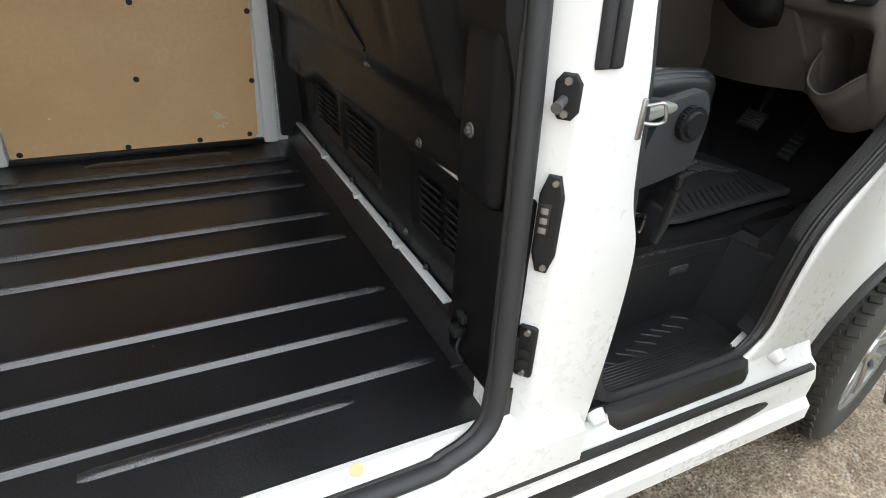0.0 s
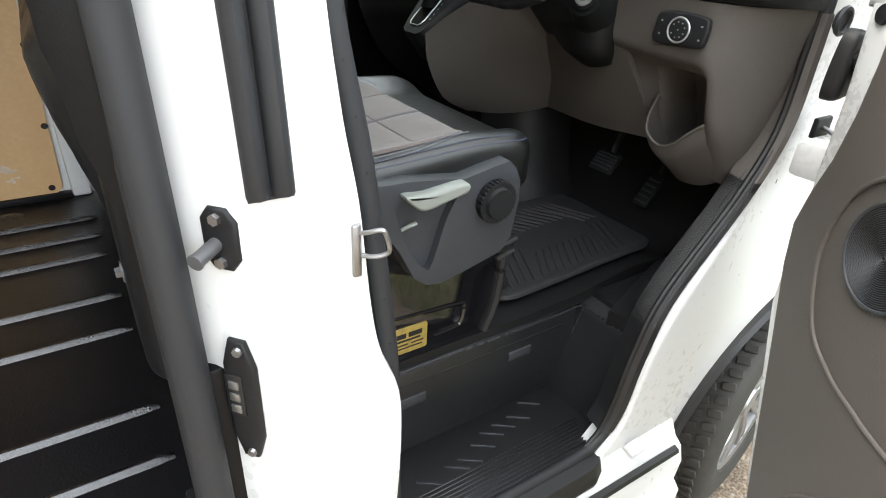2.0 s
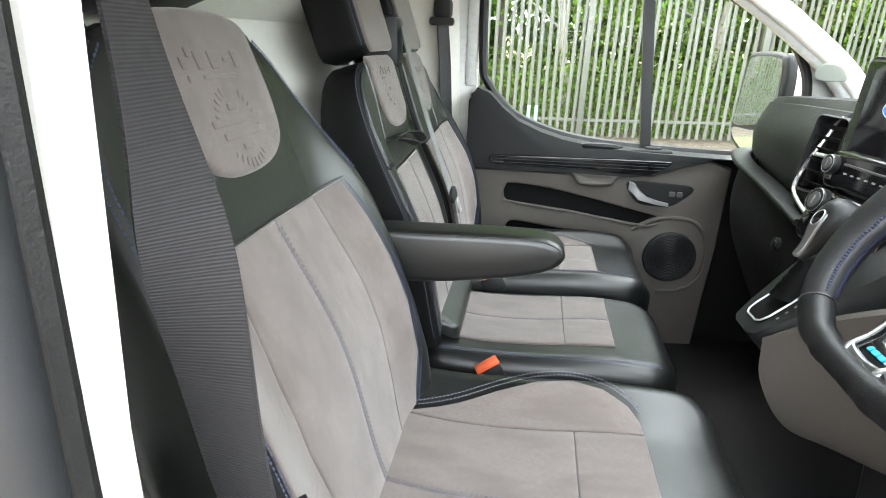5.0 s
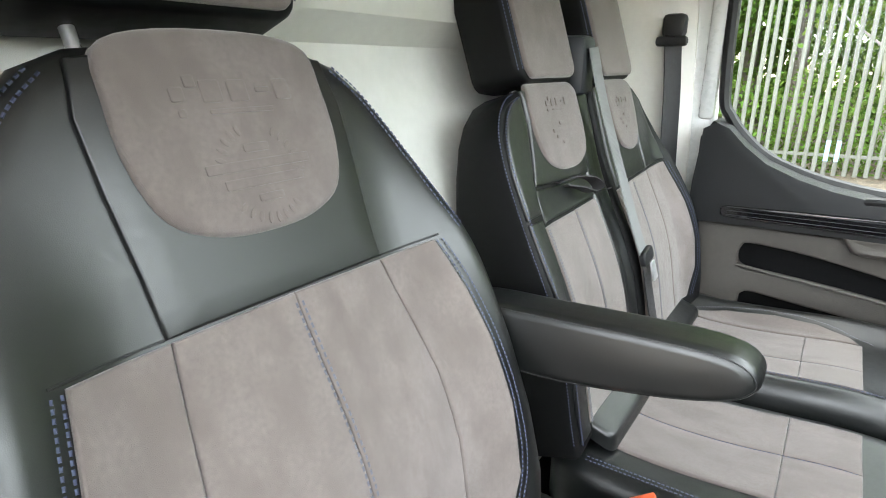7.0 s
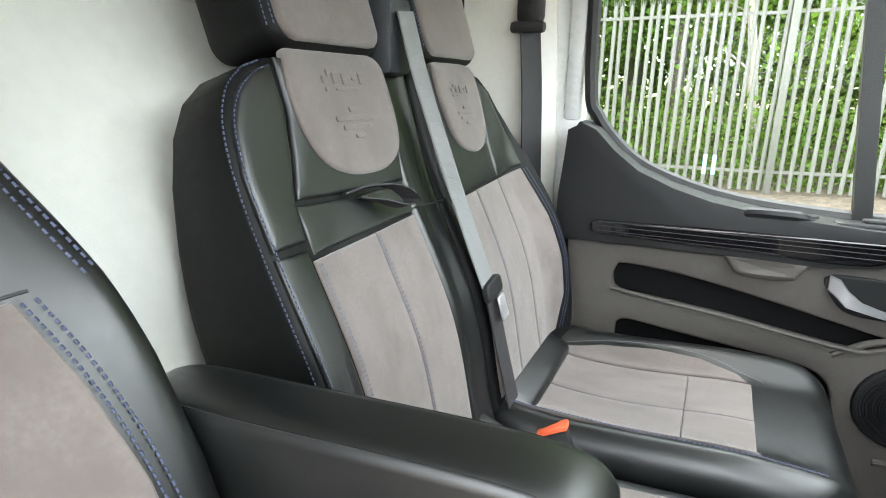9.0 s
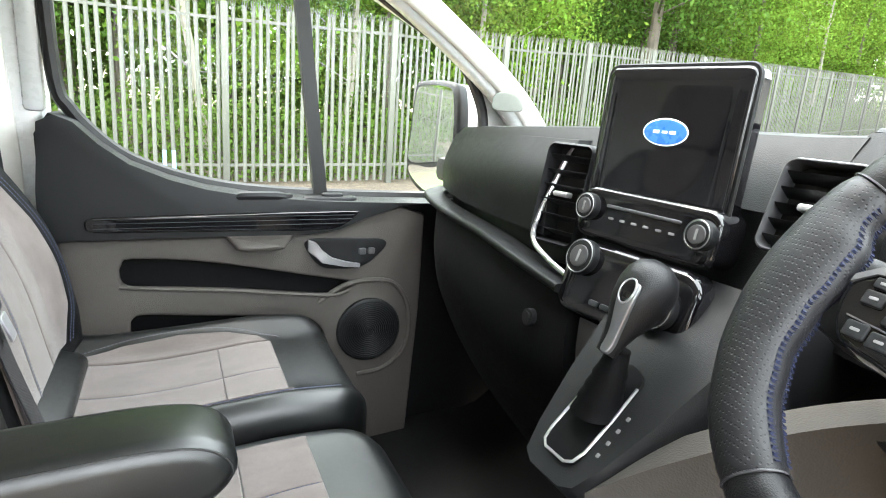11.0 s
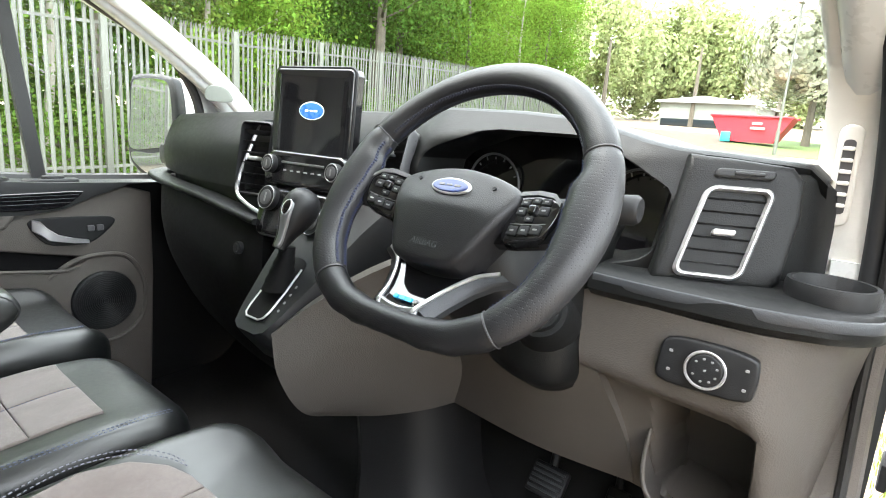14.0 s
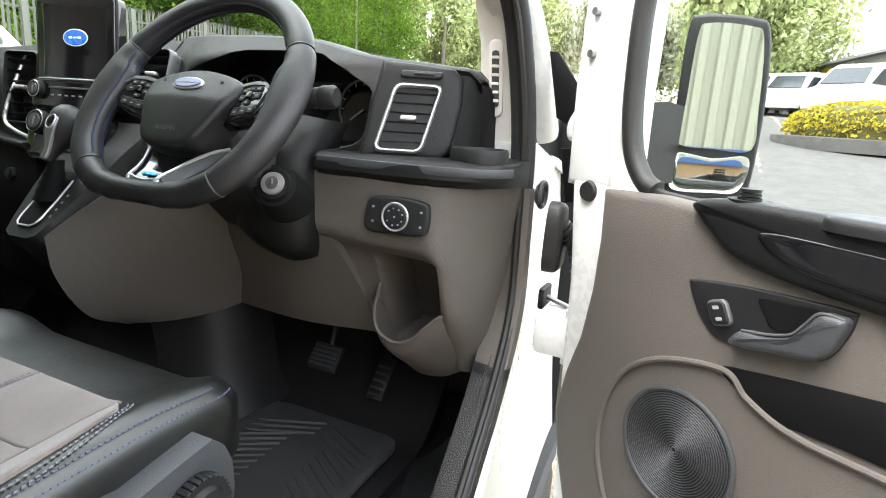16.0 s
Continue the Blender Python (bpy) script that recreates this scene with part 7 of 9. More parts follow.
for y in (-0.57, -0.31):
    for i in range(13):
        a = radians(225 - i * 22.5)
        p = V((0.979, y - 0.043 * math.cos(a), 1.495 + 0.043 * math.sin(a)))
        d = V((0, -math.cos(a), math.sin(a)))
        sweep(bm, [p, p + d * (0.006 if i % 2 else 0.004)], flat(0.002, 0.001), up=(1, 0, 0))
    a = radians(215)
    sweep(bm, [V((0.978, y, 1.495)), V((0.978, y - 0.035 * math.cos(a), 1.495 + 0.035 * math.sin(a)))], flat(0.003, 0.001), up=(1, 0, 0))
for k in range(3):
    box(bm, (0.979, -0.47 + k * 0.02, 1.462), (0.9805, -0.458 + k * 0.02, 1.466), 0.0)
tagged(part("gauge_marks", bm, white_mark, clu), "pale gauge marks", kind="stuff")


def vent(parent, origin, u, v, w, h, slats, frame_mat, rim=0.009):
    P = frame_of(origin, u, v)
    bm = B()
    plate(bm, rrect(w - 0.006, h - 0.006, 0.012, 4), P, -0.03, -0.024)
    back = part("vent_back", bm, black_rubber, parent)
    outer, inner_ = rrect(w, h, 0.014, 5), rrect(w - 2 * rim, h - 2 * rim, 0.009, 5)
    bm = B()
    loft(bm, [[P(a, b, z) for a, b in q] for q, z in ((outer, -0.012), (outer, 0.002), (inset(outer, 0.003), 0.006), (inset(inner_, -0.002), 0.006), (inner_, 0.002), (inner_, -0.025))], caps=False)
    part("vent_frame", bm, frame_mat, parent, "satin chrome vent frame")
    for i in range(slats):
        b = -h / 2 + rim + (i + 0.7) * (h - 2 * rim) / (slats + 0.4)
        bm = B()
        loft(bm, [[P(a, b + q * 0.0011 + 0.35 * z, z - 0.006) for q, z in ((-1, -0.014), (1, -0.014), (1, 0.004), (0, 0.006), (-1, 0.004))] for a in (-w / 2 + rim, w / 2 - rim)])
        part("slat", bm, dark_plastic, back)
    bm = B()
    puff(bm, rrect(0.026, 0.008, 0.003, 3, 0, 0.0), P, -0.008, 0.007, 0.003)
    part("vent_tab", bm, chrome, back, "bright adjuster tab")
    return P


# right-hand vent pod: its face leans back and turns towards the door
bm = B()
vu, vv_ = V((0.483, -0.875, 0)).normalized(), V((0.356, -0.12, 0.93)).normalized()
VP = frame_of((0.903, -0.7055, 1.4865), vu, vv_)
puff(bm, dense([(-0.060, -0.068), (0.076, -0.068), (0.086, -0.055), (0.080, 0.03), (0.068, 0.075), (0.050, 0.092), (-0.02, 0.098), (-0.072, 0.100)], 0.02), VP, -0.07, -0.003, 0.010)
pod = part("vent_pod", bm, grain_black, dash, "black grained vent pod")
vent(pod, VP(0, 0, 0), vu, vv_, 0.080, 0.119, 6, chrome, 0.0065)
bm = B()
puff(bm, rrect(0.068, 0.012, 0.005, 4, -0.002, 0.076), VP, -0.006, 0.003, 0.003)
puff(bm, rrect(0.034, 0.005, 0.002, 3, 0.002, 0.076), VP, 0.0, 0.006, 0.002)
part("dimmer", bm, dark_plastic, pod, "slim dimmer wheel")

bm = B()
loft(bm, [[V((x, y, 1.40)), V((x, y, z)), V((x + 0.10, y, z + 0.01)), V((x + 0.10, y, 1.40))] for x, y, z in ((0.965, -0.745, 1.56), (0.985, -0.77, 1.56), (1.01, -0.785, 1.55), (1.045, -0.80, 1.54))])
part("end_cap", bm, grain_black, dash, "black end cap beside the windscreen pillar")
bm = B()
skin(bm, [[(0.90, -0.06, 1.06), (0.945, -0.17, 1.07), (1.02, -0.215, 1.07), (1.12, -0.22, 1.07)], [(0.905, -0.08, 0.96), (0.948, -0.185, 0.95), (1.02, -0.23, 0.95), (1.12, -0.235, 0.95)], [(0.895, -0.10, 0.86), (0.94, -0.205, 0.85), (1.015, -0.25, 0.85), (1.12, -0.255, 0.85)], [(0.86, -0.12, 0.765), (0.915, -0.235, 0.765), (1.005, -0.285, 0.775), (1.12, -0.29, 0.79)]], 20, 16, (0.01, 0.02, 0))
part("tunnel_cover", bm, tunnel_plastic, dash, "dark moulded cover under the console")

# ledge with cup holder
bm = B()
loft(bm, [[V((x, y, 1.424)), V((x - 0.008, y, 1.418)), V((x - 0.01, y, 1.40)), V((x + 0.004, y, 1.389)), V((1.05 + 1.4 * min(0, y + 0.86), y, 1.385)), V((1.05 + 1.4 * min(0, y + 0.86), y, 1.428)), V((x + 0.025, y, 1.4275))] for y, x in ((-0.575, 0.84), (-0.62, 0.838), (-0.70, 0.842), (-0.76, 0.846), (-0.80, 0.858), (-0.835, 0.872), (-0.862, 0.895), (-0.877, 0.92), (-0.883, 0.945))])
ledge = part("ledge", bm, grain_black, dash, "black ledge")
# lighter slate strip paints the highlight along the black ledge's edge
bm = B()
sweep(bm, spline([(0.834, -0.58, 1.413), (0.832, -0.65, 1.413), (0.838, -0.72, 1.413), (0.843, -0.77, 1.413), (0.854, -0.81, 1.413), (0.868, -0.84, 1.413), (0.895, -0.870, 1.413), (0.925, -0.883, 1.413)], 6), rrect(0.006, 0.014, 0.0025, 2), up=(0, 0, 1))
part("ledge_edge_light", bm, slate_plastic, ledge, "slate strip for the lit ledge edge")
bm = B()
loft(bm, [[V((0.932 + r * math.cos(a), -0.822 + r * math.sin(a), z)) for r, z in ((0.046, 1.42), (0.0475, 1.44), (0.046, 1.447), (0.041, 1.447), (0.039, 1.44), (0.037, 1.43), (0.0, 1.43))] for a in [i * 2 * math.pi / 36 for i in range(37)]], caps=False, closed=False)
part("cup_holder", bm, dark_plastic, ledge, "round dark cup holder")

# taupe panel on the driver's right, light switch, open cubby
bm = B()
skin(bm, [[(0.845, -0.56, 1.392), (0.842, -0.66, 1.39), (0.85, -0.75, 1.388), (0.868, -0.80, 1.387), (0.91, -0.845, 1.386), (1.0, -0.872, 1.386)], [(0.846, -0.565, 1.33), (0.845, -0.66, 1.33), (0.853, -0.75, 1.33), (0.87, -0.797, 1.328), (0.925, -0.835, 1.325), (1.02, -0.862, 1.325)],
          [(0.85, -0.57, 1.288), (0.85, -0.66, 1.285), (0.857, -0.75, 1.284), (0.868, -0.795, 1.28), (0.935, -0.832, 1.264), (1.03, -0.855, 1.25)], [(0.885, -0.58, 1.262), (0.895, -0.66, 1.253), (0.888, -0.75, 1.252), (0.88, -0.797, 1.236), (0.945, -0.832, 1.2), (1.035, -0.848, 1.18)],
          [(0.925, -0.6, 1.17), (0.94, -0.66, 1.165), (0.925, -0.75, 1.165), (0.906, -0.80, 1.15), (0.967, -0.83, 1.12), (1.04, -0.842, 1.10)], [(0.955, -0.62, 1.085), (0.985, -0.67, 1.06), (0.985, -0.75, 1.045), (0.985, -0.80, 1.035), (1.01, -0.818, 1.03), (1.05, -0.836, 1.03)]], 60, 60, (0.02, 0, 0))
for v in bm.verts:                                               # the open cubby is a hollow in the panel
    y, z = v.co.y, v.co.z
    v.co.x += 0.10 * smooth01(-0.655, -0.672, y) * smooth01(-0.788, -0.772, y) * smooth01(1.075, 1.09, z) * smooth01(1.262, 1.245, z)
low = part("lower_panel", bm, taupe, dash, "taupe grained lower panel")
# cubby: a curved lip that stands forward of a dark recess
bm = B()
rim_ = [(0.922, -0.652, 1.18), (0.902, -0.657, 1.15), (0.892, -0.668, 1.122), (0.893, -0.688, 1.105), (0.898, -0.708, 1.1), (0.897, -0.735, 1.112), (0.896, -0.76, 1.138), (0.90, -0.782, 1.16), (0.903, -0.794, 1.168)]
bot = [(0.95, -0.652, 1.13), (0.945, -0.66, 1.095), (0.945, -0.672, 1.065), (0.95, -0.69, 1.045), (0.953, -0.71, 1.036), (0.953, -0.738, 1.04), (0.95, -0.765, 1.06), (0.945, -0.785, 1.085), (0.943, -0.798, 1.1)]
low2 = [(0.985, -0.66, 1.09), (0.985, -0.668, 1.055), (0.985, -0.68, 1.03), (0.986, -0.695, 1.015), (0.988, -0.712, 1.007), (0.99, -0.738, 1.007), (0.992, -0.765, 1.013), (0.994, -0.785, 1.024), (0.994, -0.799, 1.033)]
skin(bm, [rim_, [(a[0] + 0.35 * (b[0] - a[0]) - 0.004, a[1], (a[2] + b[2]) / 2) for a, b in zip(rim_, bot)], bot, low2], 24, 16, (0.006, 0, 0.0))
part("cubby_front", bm, taupe, low, "taupe cubby front")
bm = B()
tube(bm, spline([(0.932, -0.652, 1.2)] + rim_, 6), 0.0034, 8)
part("cubby_lip", bm, taupe, low)
LP = frame_of((0.8435, -0.728, 1.336), (0.085, -0.996, 0), (0.06, 0, 1))
bm = B()
puff(bm, curved([(-0.05, -0.026), (0.0, -0.029), (0.045, -0.026), (0.053, -0.01), (0.053, 0.014), (0.045, 0.026), (0.0, 0.031), (-0.046, 0.026), (-0.054, 0.0)], 4), LP, -0.006, 0.006, 0.004)
sw = part("light_switch", bm, dark_plastic, low, "dark oval light switch panel")
bm = B()
tube(bm, [LP(0.0215 * math.cos(a), 0.0215 * math.sin(a), 0.010) for a in [i * math.pi / 20 for i in range(40)]], 0.0018, 6, up=(-1, 0, 0), closed=True)
part("dial_ring", bm, chrome, sw, "chrome dial ring")
bm = B()
puff(bm, [(0.02 * math.cos(a), 0.02 * math.sin(a)) for a in [i * math.pi / 16 for i in range(32)]], LP, 0.0, 0.012, 0.003)
part("dial", bm, dark_plastic, sw)
bm = B()
for x, y in [(0.0135 * math.cos(radians(a)), 0.0135 * math.sin(radians(a))) for a in (-150, -100, -60, -25, 20, 60, 100, 140)] + [(0, 0)]:
    puff(bm, rrect(0.003, 0.0025, 0.0008, 2, x, y), LP, 0.011, 0.0128, 0.0004)
for x, y in ((-0.04, 0.012), (-0.04, -0.011), (0.042, 0.011), (0.042, -0.012)):
    puff(bm, rrect(0.0042, 0.0035, 0.001, 2, x, y), LP, 0.005, 0.0068, 0.0004)
tagged(part("dial_marks", bm, white_mark, sw), "pale switch marks", kind="stuff")

# knee panel and the curved console side
bm = B()
skin(bm, [[(0.865, -0.34, 1.32), (0.86, -0.46, 1.25), (0.852, -0.585, 1.30)], [(0.885, -0.33, 1.25), (0.885, -0.46, 1.215), (0.875, -0.6, 1.25)], [(0.94, -0.30, 1.16), (0.92, -0.46, 1.15), (0.92, -0.62, 1.17)], [(0.995, -0.25, 1.055), (0.965, -0.45, 1.065), (0.955, -0.63, 1.085)]], 20, 16, (0.02, 0, 0))
part("knee_panel", bm, taupe, dash, "taupe knee panel")
bm = B()
skin(bm, [[(0.655, -0.135, 1.245), (0.70, -0.185, 1.30), (0.78, -0.26, 1.365), (0.87, -0.345, 1.41)], [(0.665, -0.14, 1.17), (0.73, -0.20, 1.215), (0.82, -0.275, 1.26), (0.885, -0.345, 1.30)], [(0.73, -0.12, 1.075), (0.81, -0.18, 1.11), (0.89, -0.25, 1.15), (0.935, -0.32, 1.18)], [(0.83, -0.09, 1.02), (0.90, -0.15, 1.02), (0.96, -0.21, 1.035), (0.995, -0.252, 1.055)]], 22, 20, (0.03, 0.03, 0))
part("console_side", bm, taupe, dash, "taupe curved console side")

# centre stack: screen, switch bar, climate dials
SP = frame_of((0.837, 0.014, 1.582), (0.13, -0.99, 0), (0.06, 0, 1))
bm = B()
puff(bm, rrect(0.20, 0.182, 0.012, 5), SP, -0.022, 0.006, 0.005)
scr = part("screen", bm, piano_black, dash, "glossy black touch screen")
bm = B()
tube(bm, [SP(a, b, 0.0) for a, b in dense(rrect(0.203, 0.185, 0.013, 5), 0.02)], 0.0028, 6, up=(-1, 0, 0), closed=True)
part("screen_frame", bm, dark_plastic, scr, "slim dark screen frame")
bm = B()
for w, h, z in ((0.064, 0.033, 0.0064),):
    puff(bm, [(w / 2 * math.cos(a) + 0.003, h / 2 * math.sin(a) + 0.014) for a in [i * math.pi / 16 for i in range(32)]], SP, 0.005, z, 0.0004)
part("screen_oval", bm, screen_white, scr, "pale lit oval")
bm = B()
puff(bm, [(0.0302 * math.cos(a) + 0.003, 0.0148 * math.sin(a) + 0.014) for a in [i * math.pi / 16 for i in range(32)]], SP, 0.006, 0.0069, 0.0003)
part("screen_oval_blue", bm, screen_blue, scr, "lit blue oval")
bm = B()
for x, w, h in ((-0.012, 0.009, 0.004), (0.0, 0.008, 0.003), (0.011, 0.009, 0.004)):
    puff(bm, rrect(w, h, 0.0012, 2, x + 0.003, 0.014), SP, 0.0066, 0.0073, 0.0002)
part("screen_marks", bm, screen_white, scr)
BP = frame_of((0.805, 0.016, 1.487), (0.13, -0.99, 0), (0.16, 0, 1))
bm = B()
puff(bm, rrect(0.205, 0.068, 0.02, 5, 0.014, 0), BP, -0.05, 0.0, 0.008)
bar = part("switch_bar", bm, piano_black, dash, "glossy black switch bar")
bm = B()
puff(bm, rrect(0.11, 0.004, 0.0018, 2, 0.014, 0.012), BP, -0.001, 0.002, 0.001)
part("bar_trim", bm, satin_grey, bar, "thin satin trim")
bm = B()
for i in range(6):
    puff(bm, rrect(0.008, 0.003, 0.001, 2, -0.03 + i * 0.018, -0.003), BP, -0.001, 0.0012, 0.0005)
part("bar_marks", bm, white_mark, bar)


def dial(parent, P, x, y, r):
    bm = B()
    puff(bm, [(x + r * math.cos(a), y + r * math.sin(a)) for a in [i * math.pi / 14 for i in range(28)]], P, -0.002, 0.012, 0.003)
    d = part("dial", bm, dark_plastic, parent, "ribbed dark dial")
    bm = B()
    tube(bm, [P(x + (r - 0.003) * math.cos(a), y + (r - 0.002) * math.sin(a), 0.0112) for a in [i * math.pi / 14 for i in range(28)]], 0.0011, 6, up=(-1, 0, 0), closed=True)
    part("dial_ring", bm, dark_chrome, d, "dark chrome ring")
    bm = B()
    puff(bm, [(x + r * 0.62 * math.cos(a), y + r * 0.62 * math.sin(a)) for a in [i * math.pi / 14 for i in range(28)]], P, 0.010, 0.0135, 0.001)
    cap_ = part("dial_cap", bm, satin_grey, d, "satin dial cap")
    bm = B()
    puff(bm, rrect(r * 0.16, r * 0.7, 0.0008, 2, x, y), P, 0.013, 0.0142, 0.0003)
    part("dial_mark", bm, white_mark, cap_)


dial(bar, BP, -0.068, 0.006, 0.0175)
dial(bar, BP, 0.098, 0.004, 0.0175)
CP = frame_of((0.778, 0.012, 1.405), (0.13, -0.99, 0), (0.3, 0, 1))
bm = B()
puff(bm, rrect(0.20, 0.10, 0.03, 5, 0.02, 0), CP, -0.06, 0.0, 0.012)
cl = part("climate_panel", bm, piano_black, dash, "glossy black climate panel")
dial(cl, CP, -0.048, 0.026, 0.0235)
dial(cl, CP, 0.078, -0.002, 0.026)
bm = B()
for i in range(4):
    puff(bm, rrect(0.014, 0.007, 0.002, 2, -0.008 + i * 0.018, -0.025), CP, -0.001, 0.003, 0.001)
part("climate_marks", bm, slate_plastic, cl)
bm = B()
puff(bm, [(0.078 + 0.010 * math.cos(a), 0.002 + 0.010 * math.sin(a)) for a in [i * math.pi / 8 for i in range(16)]], CP, 0.0125, 0.0148, 0.001)
part("red_mark", bm, orange, cl)
# left centre vent in a bright surround
vent(dash, (0.812, 0.168, 1.495), (0.25, -0.97, 0), (0.14, 0, 1), 0.085, 0.15, 6, dark_plastic, 0.005)
bm = B()
tube(bm, spline([(0.845, 0.19, 1.565), (0.836, 0.198, 1.545), (0.814, 0.199, 1.497), (0.796, 0.203, 1.445), (0.789, 0.192, 1.42), (0.784, 0.148, 1.405), (0.776, 0.075, 1.394)], 8), 0.004, 8)
part("vent_surround", bm, chrome, dash, "bright curved vent surround")
vent(dash, (0.862, -0.165, 1.535), (0.1, -0.99, 0), (0.3, 0, 1), 0.085, 0.10, 5, satin_grey, 0.004)

# shift console, gate and lever
con = thing("gear_console", "black gear console with a bright gate frame and selector lever", "gear lever")
cu, cv = V((0.05, -0.99, 0)), V((0.72, 0.03, 0.69)).normalized()
GP = frame_of((0.698, -0.087, 1.301), cu, cv)
bm = B()
loft(bm, [[GP(a, b, h) for a, h in ((-w - 0.02, -0.11), (-w, -0.02), (-w + 0.012, 0), (w - 0.012, 0), (w, -0.02), (w + 0.02, -0.11))] for b, w in ((-0.085, 0.035), (-0.077, 0.05), (-0.045, 0.062), (0.03, 0.08), (0.14, 0.10), (0.2, 0.12))])
cb = part("console", bm, dark_plastic, con)
gate = curved([(-0.022, -0.062), (0.016, -0.062), (0.025, -0.045), (0.026, 0.02), (0.02, 0.06), (-0.02, 0.06), (-0.027, 0.0), (-0.027, -0.045)], 4)
bm = B()
puff(bm, gate, GP, -0.002, 0.003, 0.002)
part("gate", bm, matt_black, cb)
bm = B()
tube(bm, [GP(a, b, 0.003) for a, b in [(-0.026, 0.045), (-0.028, 0.0), (-0.028, -0.042), (-0.025, -0.056), (-0.018, -0.062), (0.012, -0.062), (0.021, -0.056), (0.025, -0.042), (0.026, 0.0), (0.024, 0.045)]], 0.0018, 6, up=(-0.7, 0, 0.7))
part("gate_frame", bm, chrome, cb, "bright gate frame")
bm = B()
for i in range(4):
    puff(bm, rrect(0.004, 0.005, 0.001, 2, 0.037, -0.035 + i * 0.016), GP, -0.001, 0.001, 0.0004)
part("gate_marks", bm, white_mark, cb)
lb = GP(0.0, 0.0, 0.0)
kt = V((0.728, -0.09, 1.418))
bm = B()
secs = []
for f, r in ((0.0, 0.027), (0.1, 0.0235), (0.14, 0.0245), (0.22, 0.0205), (0.26, 0.0215), (0.34, 0.0175), (0.38, 0.0185), (0.46, 0.0150), (0.6, 0.0125)):
    p = lb.lerp(kt, f)
    secs.append([p + V((r * math.cos(a), r * math.sin(a), 0)) for a in [i * math.pi / 9 for i in range(18)]])
loft(bm, secs)
part("boot", bm, matt_black, cb, "folded black gaiter")
KQ = frame_of(kt, (0.0, -1, 0), (0.55, 0, 0.83))
KP = lambda a, b, h: KQ(a * 0.84, b * 0.92, h * 0.84)
bm = B()
sec = []
for b, rx, ry in ((-0.062, 0.0125, 0.013), (-0.045, 0.0145, 0.016), (-0.028, 0.019, 0.022), (-0.012, 0.027, 0.030), (0.004, 0.033, 0.036), (0.022, 0.0355, 0.038), (0.038, 0.0335, 0.036), (0.050, 0.026, 0.029), (0.057, 0.014, 0.017), (0.059, 0.004, 0.006)):
    sec.append([KP(rx * math.cos(a), b, ry * math.sin(a)) for a in [i * math.pi / 12 for i in range(24)]])
loft(bm, sec)
kn = part("knob", bm, wheel_leather, con, "dark leather selector knob")
KF = lambda a, b, h: KP(a * 0.8 + 0.008, b, h + 0.0145 + 0.0215 * smooth01(-0.055, 0.012, b) - 11 * (a + 0.008) ** 2 - 16 * max(0, b - 0.012) ** 2)
bm = B()
puff(bm, curved([(-0.007, -0.060), (0.007, -0.060), (0.009, -0.035), (0.013, -0.012), (0.0155, 0.008), (0.012, 0.022), (0.0, 0.028), (-0.012, 0.022), (-0.0145, 0.006), (-0.011, -0.015), (-0.008, -0.035)], 4), KF, -0.004, 0.0022, 0.0018)
part("knob_face", bm, alloy, kn, "satin silver knob face")
bm = B()
puff(bm, [(0.0115 * math.cos(a), 0.008 + 0.0145 * math.sin(a)) for a in [i * math.pi / 12 for i in range(24)]], KF, 0.001, 0.0032, 0.0008)
bd = part("shift_badge", bm, piano_black, kn, "dark oval shift badge")
bm = B()
tube(bm, [KF(0.0115 * math.cos(a), 0.008 + 0.0145 * math.sin(a), 0.0028) for a in [i * math.pi / 12 for i in range(24)]], 0.0012, 6, closed=True)
part("badge_ring", bm, chrome, bd, "bright badge ring")

# steering column, key switch and stalks
col = thing("steering_column", "black steering column shroud with key switch and stalks", "steering column")
wv, wn_ = V((math.sin(radians(35)), 0, math.cos(radians(35)))), V((-math.cos(radians(35)), 0, math.sin(radians(35))))
wc = V((0.712, -0.436, 1.503))
bm = B()
secs = []
for d, w, h, dz in ((-0.045, 0.06, 0.05, -0.01), (-0.07, 0.075, 0.062, -0.015), (-0.11, 0.085, 0.07, -0.02), (-0.16, 0.095, 0.08, -0.02), (-0.24, 0.10, 0.09, -0.02)):
    secs.append([wc + wn_ * d + V((0, -1, 0)) * a + wv * (b + dz) for a, b in rrect(2 * w, 2 * h, 0.04, 4)])
loft(bm, secs)
part("shroud", bm, dark_plastic, col)
bm = B()
skin(bm, [[(0.87, -0.335, 1.462), (0.835, -0.42, 1.462), (0.83, -0.50, 1.462), (0.845, -0.555, 1.455), (0.89, -0.573, 1.45)], [(0.85, -0.33, 1.405), (0.80, -0.42, 1.40), (0.79, -0.50, 1.40), (0.815, -0.552, 1.405), (0.87, -0.570, 1.41)], [(0.855, -0.345, 1.33), (0.81, -0.43, 1.315), (0.80, -0.505, 1.31), (0.82, -0.555, 1.32), (0.87, -0.572, 1.33)], [(0.86, -0.365, 1.285), (0.825, -0.44, 1.262), (0.815, -0.505, 1.255), (0.832, -0.552, 1.262), (0.875, -0.568, 1.275)], [(0.88, -0.40, 1.258), (0.862, -0.45, 1.235), (0.855, -0.505, 1.225), (0.865, -0.542, 1.232), (0.89, -0.556, 1.242)]], 24, 20, (0.04, 0, 0.02))
part("lower_shroud", bm, grain_black, col, "black lower shroud")
ki = V((0.772, -0.541, 1.373))
kn_ = V((-0.83, -0.3, 0.42)).normalized()
bm = B()
cyl(bm, ki - kn_ * 0.07, ki - kn_ * 0.008, 0.05, 0.035, 28)
cyl(bm, ki - kn_ * 0.01, ki, 0.029, 0.026, 28)
part("key_boss", bm, grain_black, col)
bm = B()
